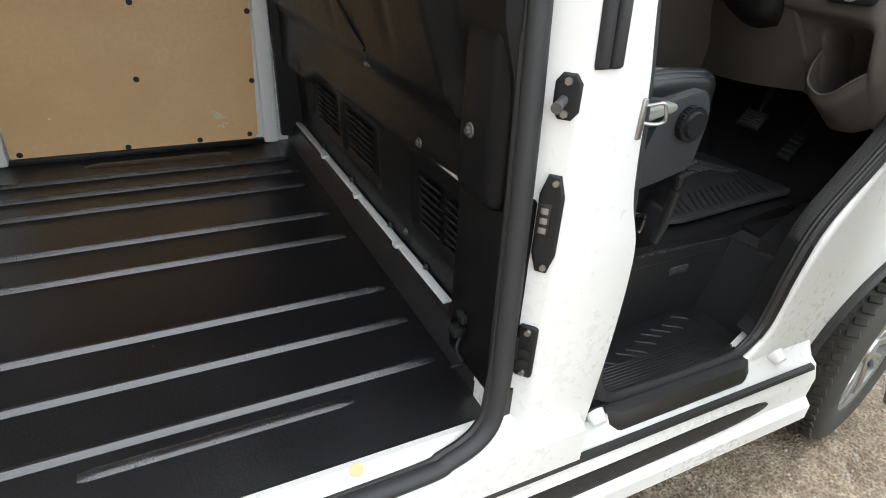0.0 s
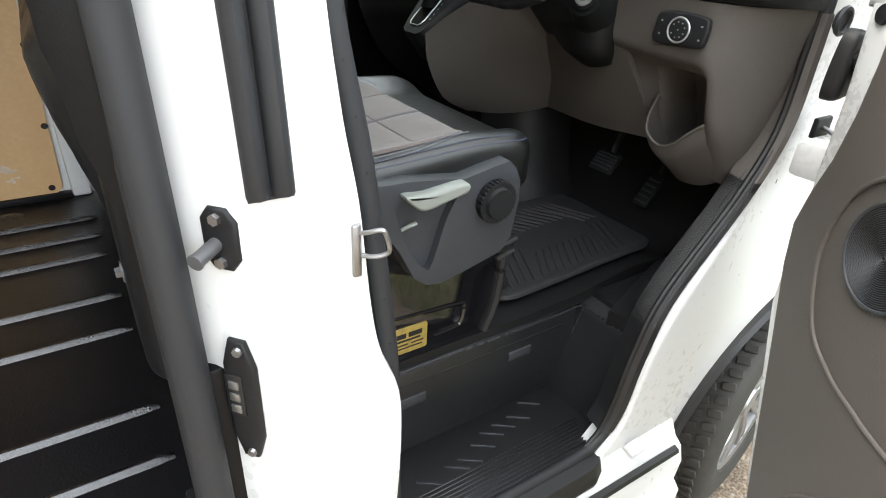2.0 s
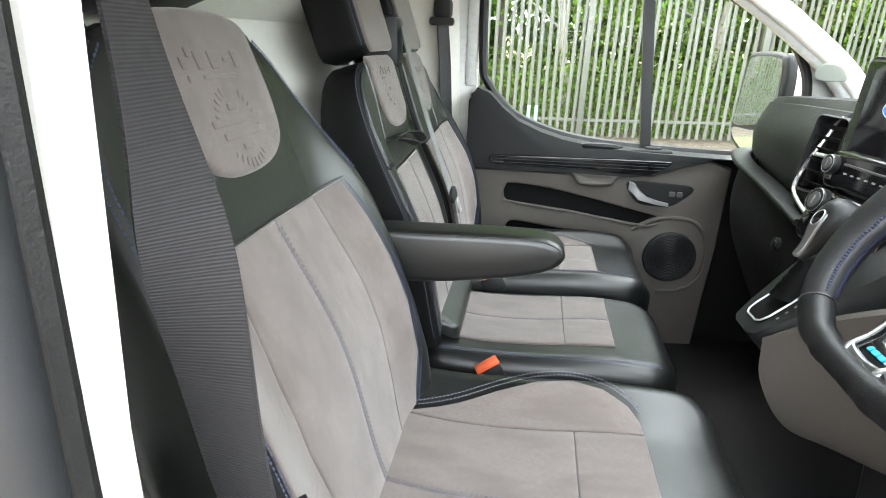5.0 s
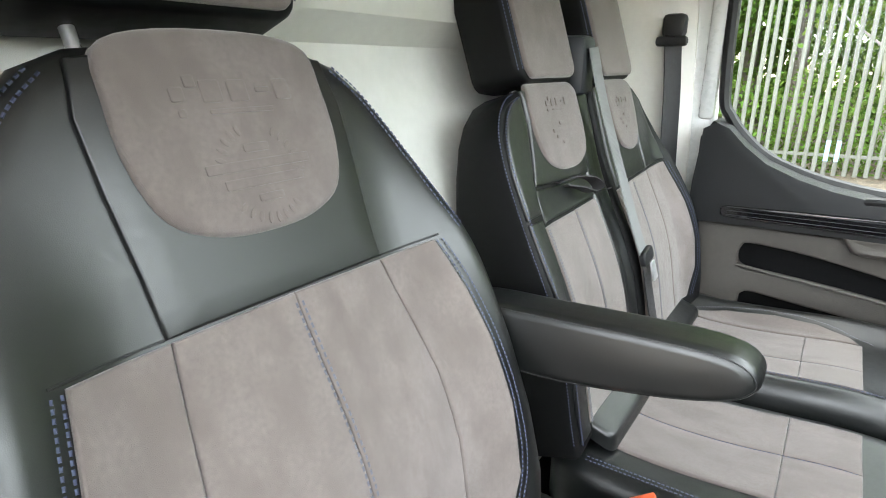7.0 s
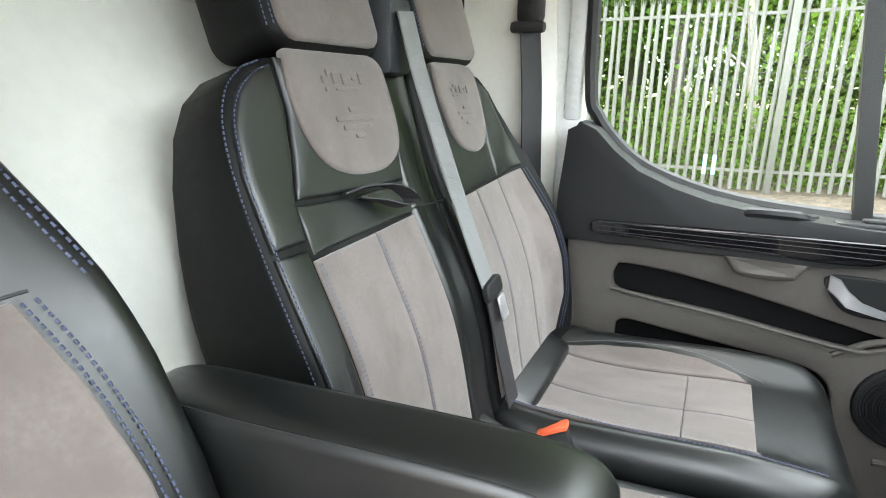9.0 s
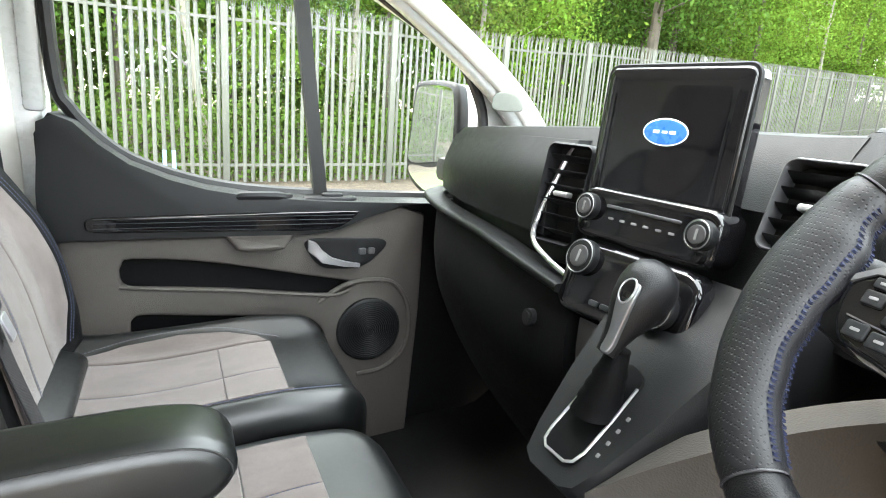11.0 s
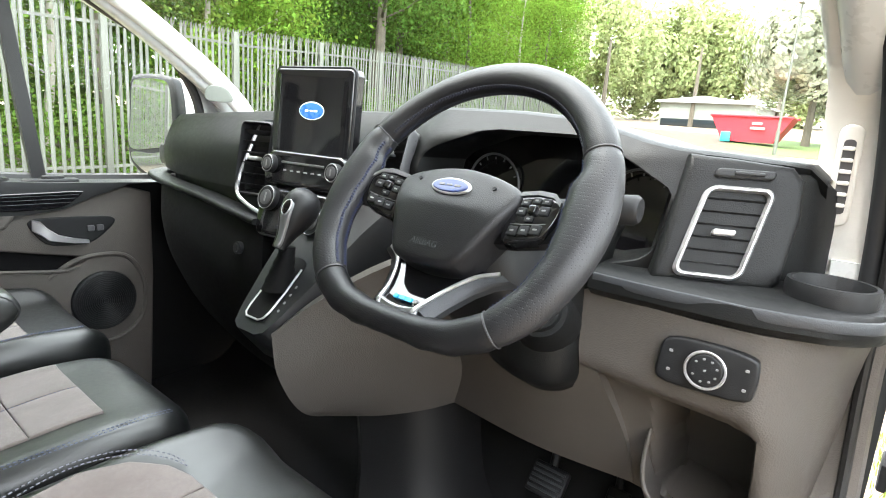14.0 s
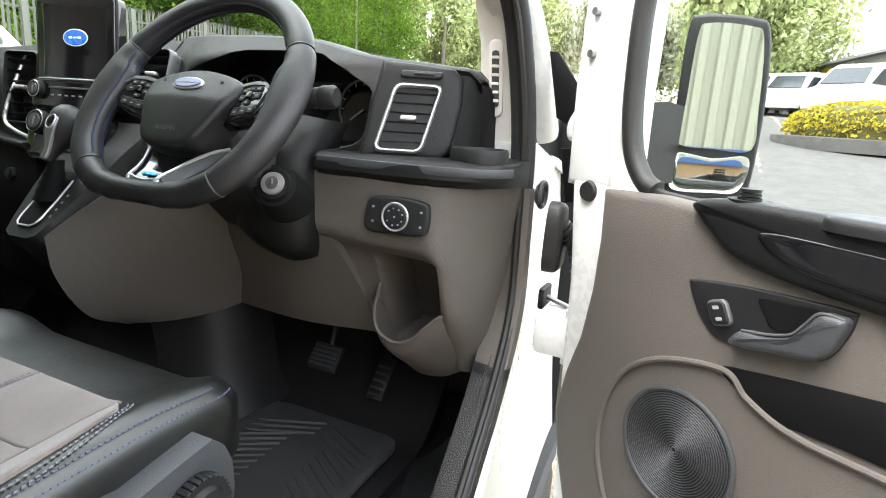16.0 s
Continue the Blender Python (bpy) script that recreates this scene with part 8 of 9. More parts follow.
cyl(bm, ki - kn_ * 0.002, ki + kn_ * 0.004, 0.0195, 0.018, 28)
ks = part("key_switch", bm, chrome, col, "round satin key switch")
bm = B()
cyl(bm, ki + kn_ * 0.003, ki + kn_ * 0.0055, 0.011, 0.0105, 22)
box(bm, (-0.001, -0.001, -0.006), (0.001, 0.001, 0.006), 0.0, 1, Matrix.Translation(ki + kn_ * 0.006))
part("key_slot", bm, steel, ks)
for s, L in ((1, 0.205), (-1, 0.17)):
    a = wc + wn_ * -0.05 + V((0, -s * 0.07, 0)) + wv * 0.03
    b = V((0.795, -0.643, 1.511)) if s > 0 else V((0.80, -0.235, 1.50))
    bm = B()
    loft(bm, [[a.lerp(b, t) + V((0, 0, 1)) * q * w + V((0.8, 0, 0)) * r_ * w for q, r_ in ring(1, 10)] for t, w in ((0, 0.009), (0.45, 0.010), (0.6, 0.0135), (0.78, 0.016), (0.8, 0.0135), (0.82, 0.0175), (0.97, 0.0175), (1.0, 0.014))])
    part("stalk", bm, dark_plastic, col, "dark control stalk")

# steering wheel
sw_ = thing("steering_wheel", "black leather flat-bottomed steering wheel with blue stitching", "steering wheel")
WP = lambda a, b, h: wc + V((0, -1, 0)) * (a + 0.006) + wv * b + wn_ * h
# angle from the top, outer and inner radius of the rim, half its depth
RIM = ((0, 0.204, 0.161, 0.0185), (40, 0.204, 0.163, 0.0185), (62, 0.205, 0.163, 0.0195), (72, 0.207, 0.162, 0.021), (80, 0.209, 0.150, 0.022), (90, 0.211, 0.150, 0.0225), (100, 0.212, 0.156, 0.0225),
       (112, 0.214, 0.164, 0.022), (125, 0.216, 0.169, 0.021), (138, 0.214, 0.171, 0.0195), (150, 0.208, 0.168, 0.018), (162, 0.198, 0.161, 0.0175), (172, 0.190, 0.157, 0.017), (180, 0.188, 0.156, 0.017))


def rim_section(d):
    """Outer radius, inner radius and half depth of the rim at d degrees from the top."""
    d = abs((d + 180) % 360 - 180)
    for (d0, *p), (d1, *q) in zip(RIM, RIM[1:]):
        if d <= d1:
            f = smooth01(0, 1, (d - d0) / (d1 - d0))
            return [a + (b - a) * f for a, b in zip(p, q)]
    return list(RIM[-1][1:])


def rim_ring(d, grow=0.0, n=20):
    o, i, h = rim_section(d)
    rc, r = (o + i) / 2, (o - i) / 2 + grow
    a = radians(d)
    return [WP((rc + r * q) * math.sin(a), (rc + r * q) * math.cos(a), 0.003 + (h + grow) * w) for q, w in ring(1, n)]


grip_leather = material("perforated_wheel_leather", (0.014, 0.014, 0.0155), 0.48, vary=0.12)
n_, l_ = grip_leather.node_tree.nodes, grip_leather.node_tree.links
co_, dots_, cut_, bump_ = n_.new("ShaderNodeTexCoord"), n_.new("ShaderNodeTexVoronoi"), n_.new("ShaderNodeMapRange"), n_.new("ShaderNodeBump")
dots_.inputs["Scale"].default_value, dots_.inputs["Randomness"].default_value = 340, 0.1
cut_.inputs["From Min"].default_value, cut_.inputs["From Max"].default_value = 0.22, 0.34
bump_.inputs["Strength"].default_value, bump_.inputs["Distance"].default_value = 0.45, 0.0008
l_.new(co_.outputs["Object"], dots_.inputs["Vector"])
l_.new(dots_.outputs["Distance"], cut_.inputs["Value"])
l_.new(cut_.outputs[0], bump_.inputs["Height"])
l_.new(bump_.outputs[0], n_["Principled BSDF"].inputs["Normal"])
rims = {}
for nm, d0, d1, mat, lab in (("rim_top", -65, 65, wheel_leather, "smooth black leather upper rim"), ("grip", 65, 138, grip_leather, "perforated black leather grip"), ("rim_bottom", 138, 222, wheel_leather, "smooth black leather lower rim"), ("grip", 222, 295, grip_leather, "perforated black leather grip")):
    bm = B()
    k = int((d1 - d0) / 2.5)
    loft(bm, [rim_ring(d0 + 0.35 + (d1 - d0 - 0.7) * i / k, -0.0012 if i in (0, k) else 0.0) for i in range(k + 1)])
    rims[d0] = part(nm, bm, mat, sw_, lab)
for d in (65, 138, 222, 295):
    bm = B()
    tube(bm, rim_ring(d, -0.0004), 0.001, 6, up=wn_, closed=True)
    part("rim_seam", bm, satin_grey, rims[-65 if d in (65, 295) else 138], "pale joint in the leather")
for d0, d1, par in ((-62, 62, rims[-65]), (68, 136, rims[65]), (224, 292, rims[222])):
    bm = B()
    for k in range(int((d1 - d0) / 1.5)):
        for s0, s1 in ((0.75, -0.35), (-0.35, 0.75)):
            p, q = [], None
            for f, dd in ((s0, 0.0), (s1, 1.25)):
                o, i, h = rim_section(d0 + k * 1.5 + dd)
                a, rr = radians(d0 + k * 1.5 + dd), (o + i) / 2 - (o - i) / 2 * math.sqrt(1 - f * f * 0.6) - 0.0009
                p.append(WP(rr * math.sin(a), rr * math.cos(a), 0.003 + h * f * 0.78))
            sweep(bm, p, flat(0.0016, 0.001), up=wn_)
    tagged(part("rim_stitching", bm, dark_thread if d0 < 0 else navy_thread, par), "dark cross stitching" if d0 < 0 else "blue cross stitching", kind="stuff")
cyan_print = material("cyan_print", (0.02, 0.35, 0.6), 0.4)
# the cover has a ridge across it: its upper half leans back to the windscreen, its lower half to the seat
HP = lambda a, b, h: WP(a, b, h + 0.004 - 0.20 * max(0, b + 0.018) - 0.10 * max(0, -0.022 - b) - 1.0 * a * a)
for s in (-1, 1):
    bm = B()
    loft(bm, [[WP(s * x, y + dy, h + dh) for dy, dh in ((-w, -0.014), (-w, 0.0), (-w * 0.7, 0.004), (w * 0.7, 0.004), (w, 0.0), (w, -0.014))] for x, y, h, w in ((0.05, -0.012, -0.014, 0.034), (0.10, -0.012, -0.010, 0.030), (0.14, -0.008, -0.006, 0.026), (0.166, -0.002, -0.002, 0.022))])
    part("spoke", bm, dark_plastic, sw_, "dark wheel spoke")
WHEEL_BUTTONS = ((0.0975, -0.029, 0.0135, 0.012), (0.1125, -0.0275, 0.0135, 0.012), (0.1275, -0.025, 0.0135, 0.012), (0.0985, -0.004, 0.012, 0.010), (0.0995, 0.0075, 0.012, 0.0085), (0.128, -0.001, 0.013, 0.011), (0.127, 0.0105, 0.012, 0.0085), (0.1135, 0.011, 0.011, 0.0075), (0.1125, -0.0125, 0.011, 0.0075))
for s in (-1, 1):
    PP_ = lambda a, b, h: WP(s * (a + 0.001), b, h - 0.004 + 0.14 * (a - 0.11))
    turn_ = (lambda q: q) if s > 0 else (lambda q: q[::-1])
    bm = B()
    puff(bm, turn_(curved([(0.084, 0.016), (0.112, 0.021), (0.137, 0.017), (0.147, 0.004), (0.144, -0.018), (0.134, -0.034), (0.112, -0.040), (0.088, -0.044), (0.08, -0.02)], 4)), PP_, -0.012, 0.006, 0.004)
    pad_ = part("button_pod", bm, piano_black, sw_, "glossy button pod")
    bm = B()
    loft(bm, [[PP_(x, y + dy, h) for dy, h in ((-0.003, 0.003), (0.003, 0.002), (0.003, 0.0075), (-0.003, 0.008))] for x, y in ((0.088, 0.0185), (0.112, 0.0215), (0.134, 0.019), (0.1455, 0.009))])
    part("pod_trim", bm, satin_grey, pad_, "satin trim along the button pod")
    bm = B()
    loft(bm, [[PP_(x, y + dy, h) for dy, h in ((-0.0006, 0.005), (0.0006, 0.005), (0.0006, 0.0068), (-0.0006, 0.0068))] for x, y in ((0.09, -0.0205), (0.112, -0.0195), (0.137, -0.0165))])
    part("pod_line", bm, satin_grey, pad_, "thin satin line")
    for x, y, w, h in WHEEL_BUTTONS:
        bm = B()
        puff(bm, turn_(rrect(w, h, 0.0018, 3, x, y)), PP_, 0.004, 0.0082, 0.001)
        key_ = part("button", bm, dark_plastic, pad_)
        bm = B()
        puff(bm, turn_(rrect(w * 0.42, 0.0022, 0.0007, 2, x, y)), PP_, 0.008, 0.0086, 0.0002)
        part("button_mark", bm, white_mark, key_, "pale button symbol")
    bm = B()
    puff(bm, turn_(rrect(0.0105, 0.011, 0.0025, 3, 0.1128, -0.001)), PP_, 0.004, 0.0115, 0.002)
    part("rocker", bm, piano_black, pad_, "raised black rocker")
hubp = curved([(-0.092, 0.016), (-0.06, 0.032), (0.0, 0.040), (0.06, 0.032), (0.092, 0.016), (0.087, -0.014), (0.070, -0.052), (0.054, -0.083), (0.036, -0.094), (0.0, -0.097), (-0.036, -0.094), (-0.054, -0.083), (-0.070, -0.052), (-0.087, -0.014)], 4)
bm = B()
puff(bm, dense(hubp, 0.012), HP, -0.034, 0.016, 0.009, 0.0, 4, (0.93, 0.86, 0.78, 0.7, 0.6, 0.5, 0.4, 0.3, 0.2, 0.1))
hub = part("airbag_cover", bm, wheel_leather, sw_, "dark grained airbag cover")
bm = B()
puff(bm, [(0.0305 * math.cos(a), 0.006 + 0.0128 * math.sin(a)) for a in [i * math.pi / 16 for i in range(32)]], HP, 0.014, 0.019, 0.002)
part("oval_rim", bm, chrome, hub, "chrome oval rim")
bm = B()
puff(bm, [(0.0272 * math.cos(a), 0.006 + 0.0103 * math.sin(a)) for a in [i * math.pi / 16 for i in range(32)]], HP, 0.017, 0.0202, 0.001)
part("oval_badge", bm, badge_blue, hub, "blue oval badge")
bm = B()
for x, w, h in ((-0.012, 0.009, 0.0035), (0.0, 0.009, 0.0025), (0.012, 0.009, 0.0035)):
    puff(bm, rrect(w, h, 0.001, 2, x, 0.006), HP, 0.0195, 0.0208, 0.0003)
part("badge_marks", bm, satin_grey, hub)
for s in (-1, 1):
    bm = B()
    cyl(bm, HP(s * 0.058, 0.014, 0.013), HP(s * 0.058, 0.014, 0.0175), 0.0035, 0.0025, 12)
    part("cover_clip", bm, dark_plastic, hub)
# moulded word on the cover
fc = bpy.data.curves.new("airbag_word", "FONT")
fc.body, fc.size, fc.extrude, fc.align_x = "AIRBAG", 0.012, 0.0005, "CENTER"
tmp = bpy.data.objects.new("tmp", fc)
scene.collection.objects.link(tmp)
bpy.context.view_layer.update()
me = bpy.data.meshes.new_from_object(tmp.evaluated_get(bpy.context.evaluated_depsgraph_get()))
bpy.data.objects.remove(tmp)
me.transform(Matrix.Translation(HP(0, -0.076, 0.0163)) @ Matrix((( 0, wv.x, wn_.x), (-1, wv.y, wn_.y), (0, wv.z, wn_.z))).to_4x4())
me.materials.append(slate_plastic)
ob = new("word", me)
ob.parent = hub
ob["label"] = "moulded word AIRBAG"
# lower spoke: two arms climb from the rim and fall back under the cover, with a glossy panel between them
ARM = ((0.027, -0.158, 0.006), (0.029, -0.150, 0.006), (0.036, -0.128, -0.006), (0.050, -0.102, -0.018), (0.066, -0.084, -0.026), (0.088, -0.072, -0.032))
bm = B()
loft(bm, [[WP(-x + 0.004, y, h - 0.002), WP(0, y - 0.002, h - 0.004), WP(x - 0.004, y, h - 0.002), WP(x - 0.004, y, h - 0.02), WP(-x + 0.004, y, h - 0.02)] for x, y, h in ARM])
lsp = part("lower_spoke", bm, piano_black, sw_, "glossy black lower spoke")
for s in (-1, 1):
    line = spline([WP(s * x, y, h + 0.002) for x, y, h in ARM], 5)
    bm = B()
    sweep(bm, line, rrect(0.0055, 0.004, 0.0015, 2), up=wn_)
    part("spoke_edge", bm, chrome, lsp, "bright edge of the spoke arm")
    bm = B()
    loft(bm, [[WP(s * (x + d), y - 0.004 * (d > 0.01), h + k) for d, k in ((0.003, 0.001), (0.012, -0.003), (0.017, -0.010), (0.015, -0.022), (0.002, -0.02))] for x, y, h in ARM[1:]])
    part("spoke_arm", bm, slate_plastic, lsp, "dark grey spoke arm")
bm = B()
puff(bm, curved([(-0.030, -0.147), (-0.02, -0.149), (0.0, -0.151), (0.02, -0.149), (0.030, -0.147), (0.031, -0.160), (0.02, -0.166), (0.0, -0.168), (-0.02, -0.166), (-0.031, -0.160)], 4), WP, -0.012, 0.009, 0.004)
part("spoke_foot", bm, alloy, lsp, "satin silver foot of the spoke")
for i, w in enumerate((0.006, 0.010, 0.010, 0.006)):
    bm = B()
    puff(bm, rrect(w, 0.006, 0.002, 2, -0.014 + i * 0.0105, -0.1405), lambda a, b, h: WP(a, b, h + 0.45 * (b + 0.15) * -1), 0.002, 0.0052, 0.0006)
    part("badge_mark", bm, cyan_print if i < 3 else white_mark, lsp, "small cyan badge mark")
# ---- outside ----
def ground_z(x, y):
    z = -0.06
    z += 0.13 * smooth01(3.0, 9.5, y) + 0.02 * max(0, y - 9.5) + 0.03 * min(4.0, max(0, x)) * smooth01(3.0, 9.0, y)
    z += (0.05 * max(0, x - 4.0) + 0.045 * min(24.0, max(0, x - 4.0)) * smooth01(1.0, -3.0, y)) * smooth01(4.0, 9.0, x)
    z += 0.02 * max(0, -x - 6)
    return z


def noisy(mat_name, stops, scale, rough=0.9, bump=0.6, bump_scale=120, detail=8):
    """A ground material: several colours by noise, with relief."""
    m = bpy.data.materials.new(mat_name)
    m.use_nodes = True
    n, l = m.node_tree.nodes, m.node_tree.links
    p = n["Principled BSDF"]
    at = n.new("ShaderNodeTexCoord")
    a, b = n.new("ShaderNodeTexNoise"), n.new("ShaderNodeTexVoronoi")
    a.inputs["Scale"].default_value, a.inputs["Detail"].default_value, a.inputs["Roughness"].default_value = scale, detail, 0.72
    b.inputs["Scale"].default_value = bump_scale
    ramp = n.new("ShaderNodeValToRGB")
    els = ramp.color_ramp.elements
    while len(els) < len(stops):
        els.new(0.5)
    for e, (pos, c) in zip(els, stops):
        e.position, e.color = pos, (*c, 1)
    l.new(at.outputs["Object"], a.inputs["Vector"])
    l.new(at.outputs["Object"], b.inputs["Vector"])
    l.new(a.outputs["Fac"], ramp.inputs[0])
    stone = n.new("ShaderNodeMixRGB")
    stone.blend_type = "OVERLAY"
    stone.inputs[0].default_value = 0.55
    l.new(ramp.outputs[0], stone.inputs[1])
    l.new(b.outputs["Distance"], stone.inputs[2])
    grey = n.new("ShaderNodeHueSaturation")
    grey.inputs["Saturation"].default_value = 0.88
    l.new(stone.outputs[0], grey.inputs["Color"])
    l.new(grey.outputs[0], p.inputs["Base Color"])
    p.inputs["Roughness"].default_value = rough
    bp_ = n.new("ShaderNodeBump")
    bp_.inputs["Strength"].default_value, bp_.inputs["Distance"].default_value = bump, 0.01
    l.new(b.outputs["Distance"], bp_.inputs["Height"])
    l.new(bp_.outputs[0], p.inputs["Normal"])
    return m


grit = noisy("worn_gritty_tarmac", [(0.3, (0.085, 0.058, 0.034)), (0.5, (0.19, 0.142, 0.09)), (0.7, (0.30, 0.24, 0.165))], 14, bump_scale=95)
road_mat = noisy("pale_tarmac", [(0.35, (0.04, 0.039, 0.037)), (0.6, (0.062, 0.06, 0.057))], 3, bump_scale=60)
turf = noisy("mown_turf", [(0.3, (0.03, 0.065, 0.012)), (0.5, (0.07, 0.12, 0.02)), (0.7, (0.13, 0.165, 0.04))], 5, bump_scale=70)
litter = noisy("leaf_litter", [(0.3, (0.025, 0.018, 0.011)), (0.5, (0.06, 0.045, 0.027)), (0.7, (0.105, 0.082, 0.052))], 6, bump_scale=28)
brick = material("brown_brick", (0.25, 0.16, 0.09), 0.85, vary=0.25, blotch=6)
cladding = material("cream_cladding", (0.30, 0.29, 0.225), 0.5, vary=0.05, blotch=1)
blue_paint = material("blue_paint", (0.02, 0.07, 0.22), 0.45, vary=0.08)
grey_wall = material("grey_render", (0.36, 0.35, 0.33), 0.8, vary=0.1, blotch=1)
red_paint = material("red_skip_paint", (0.50, 0.03, 0.045), 0.5, vary=0.15, blotch=3)
teal_paint = material("teal_paint", (0.03, 0.28, 0.28), 0.5)
yellow_sign = material("yellow_sign", (0.75, 0.55, 0.03), 0.5)
dark_glass = material("dark_window", (0.02, 0.025, 0.03), 0.08, vary=0.1)
bark = material("tree_bark", (0.10, 0.085, 0.065), 0.9, vary=0.4, grain=0.6, grain_scale=40, blotch=5)
bark_pale = material("pale_bark", (0.24, 0.22, 0.18), 0.9, vary=0.35, grain=0.5, grain_scale=40, blotch=5)


def leaf_material(name, colour):
    m = bpy.data.materials.new(name)
    m.use_nodes = True
    n, l = m.node_tree.nodes, m.node_tree.links
    n.clear()
    out, mix, di, tr, geo, hsv = (n.new("ShaderNode" + k) for k in ("OutputMaterial", "MixShader", "BsdfDiffuse", "BsdfTranslucent", "NewGeometry", "HueSaturation"))
    hsv.inputs["Color"].default_value = (*colour, 1)
    val, hue = n.new("ShaderNodeMapRange"), n.new("ShaderNodeMapRange")
    val.inputs["To Min"].default_value, val.inputs["To Max"].default_value = 0.45, 1.35
    hue.inputs["To Min"].default_value, hue.inputs["To Max"].default_value = 0.475, 0.515
    l.new(geo.outputs["Random Per Island"], val.inputs["Value"])
    l.new(geo.outputs["Random Per Island"], hue.inputs["Value"])
    l.new(val.outputs[0], hsv.inputs["Value"])
    l.new(hue.outputs[0], hsv.inputs["Hue"])
    l.new(hsv.outputs[0], di.inputs[0])
    l.new(hsv.outputs[0], tr.inputs[0])
    mix.inputs[0].default_value = 0.5
    l.new(di.outputs[0], mix.inputs[1])
    l.new(tr.outputs[0], mix.inputs[2])
    l.new(mix.outputs[0], out.inputs[0])
    return m


leaf_bright = leaf_material("spring_leaf", (0.14, 0.235, 0.035))
leaf_mid = leaf_material("green_leaf", (0.095, 0.17, 0.034))
leaf_under = leaf_material("undergrowth_leaf", (0.115, 0.195, 0.04))
# distance haze is put into this paler leaf colour
leaf_haze = leaf_material("haze_paled_leaf", (0.36, 0.41, 0.2))
leaf_gold = leaf_material("golden_leaf", (0.38, 0.33, 0.045))
grass_blade = leaf_material("grass_blade", (0.21, 0.29, 0.06))
blossom = leaf_material("white_blossom", (0.5, 0.52, 0.4))

# ground: one sheet to the horizon
xs = sorted(set([-400, -150, -60, -30] + [-20 + 1.0 * i for i in range(70)] + [55, 65, 80, 110, 160, 260, 420]))
ys = sorted(set([-400, -150, -60, -30] + [-20 + 1.0 * i for i in range(60)] + [45, 60, 90, 150, 260, 420]))
vs = [(x, y, ground_z(x, y)) for x in xs for y in ys]
ny = len(ys)
fs = [(i * ny + j, (i + 1) * ny + j, (i + 1) * ny + j + 1, i * ny + j + 1) for i in range(len(xs) - 1) for j in range(ny - 1)]
me = bpy.data.meshes.new("ground")
me.from_pydata(vs, [], fs)
me.materials.append(grit)
ground = tagged(new("ground", me), "worn gritty tarmac ground with loose stones", "ground", kind="structure")


def patch(name, outline, mat, label, category, lift=0.012, step=1.0):
    """A thin sheet laid over the ground."""
    bm = B()
    xs_ = [p[0] for p in outline]
    ys_ = [p[1] for p in outline]
    nx, nyy = max(2, int((max(xs_) - min(xs_)) / step)), max(2, int((max(ys_) - min(ys_)) / step))

    def f(u, v):
        x, y = min(xs_) + (max(xs_) - min(xs_)) * u, min(ys_) + (max(ys_) - min(ys_)) * v
        return V((x, y, ground_z(x, y) + lift))
    shell(bm, f, nx, nyy, (0, 0, -0.05))
    return tagged(part(name, bm, mat), label, category, kind="structure")


patch("verge", [(-30, 4.2), (45, 7.9)], turf, "mown green grass verge along the fence", "grass")
patch("litter_strip", [(-30, 7.9), (45, 30)], litter, "brown leaf litter under the trees", "ground")
patch("road", [(5, -14), (60, 2.5)], road_mat, "pale worn tarmac yard road", "road")
patch("far_grass", [(30, 2.6), (44, 7)], turf, "bright grass strip by the far yard", "grass", 0.02)

# grass tufts and loose stones by the front wheel
rng = np.random.default_rng(3)


def scatter_quads(name, centres, size, mat, upright=0.0, seed=1, ratio=0.6, jitter=0.5):
    """Many small leaf quads in one mesh."""
    r = np.random.default_rng(seed)
    c = np.asarray(centres, float)
    k = len(c)
    n = r.normal(size=(k, 3))
    n /= np.linalg.norm(n, axis=1)[:, None]
    t = np.cross(n, r.normal(size=(k, 3)))
    t /= np.linalg.norm(t, axis=1)[:, None]
    if upright:
        t = t * (1 - upright) + np.array([0, 0, 1.0]) * upright
        t /= np.linalg.norm(t, axis=1)[:, None]
        n = np.cross(t, r.normal(size=(k, 3)))
        n /= np.linalg.norm(n, axis=1)[:, None]
    b = np.cross(n, t)
    s = size * r.uniform(1 - jitter, 1 + jitter, k)[:, None]
    q = np.stack([c - t * s, c - b * s * ratio + t * s * 0.1, c + t * s, c + b * s * ratio + t * s * 0.1], 1).reshape(-1, 3)
    me = bpy.data.meshes.new(name)
    me.from_pydata(q.tolist(), [], np.arange(4 * k).reshape(-1, 4).tolist())
    for m in mat if isinstance(mat, (list, tuple)) else (mat,):
        me.materials.append(m)
    return me


pts = []
for i in range(42000):
    x, y = rng.uniform(1.0, 5.2), rng.uniform(-4.2, -0.92)
    edge_ = -1.2 + 0.14 * max(0, x - 1.4) + 0.14 * noise.noise((x * 4, y * 4, 0))
    far_ = ((x - 2.6) / 2.3) ** 2 + ((y + 2.0) / 1.9) ** 2 + 0.5 * noise.noise((x * 1.7, y * 1.7, 3.0))
    if y < edge_ and far_ < 1 and rng.random() < 0.25 + 3.0 * (edge_ - y):
        pts.append((x, y, -0.045))
tagged(new("grass_tuft", scatter_quads("grass_tuft", pts, 0.03, grass_blade, 0.72, 5, 0.1)), "tuft of bright green grass beside the front wheel", "grass", kind="stuff")
stone_bm = B()
bmesh.ops.create_icosphere(stone_bm, subdivisions=1, radius=1)
sv, sf = [v.co.copy() for v in stone_bm.verts], [[v.index for v in f.verts] for f in stone_bm.faces]
stone_bm.free()
vv, ff = [], []
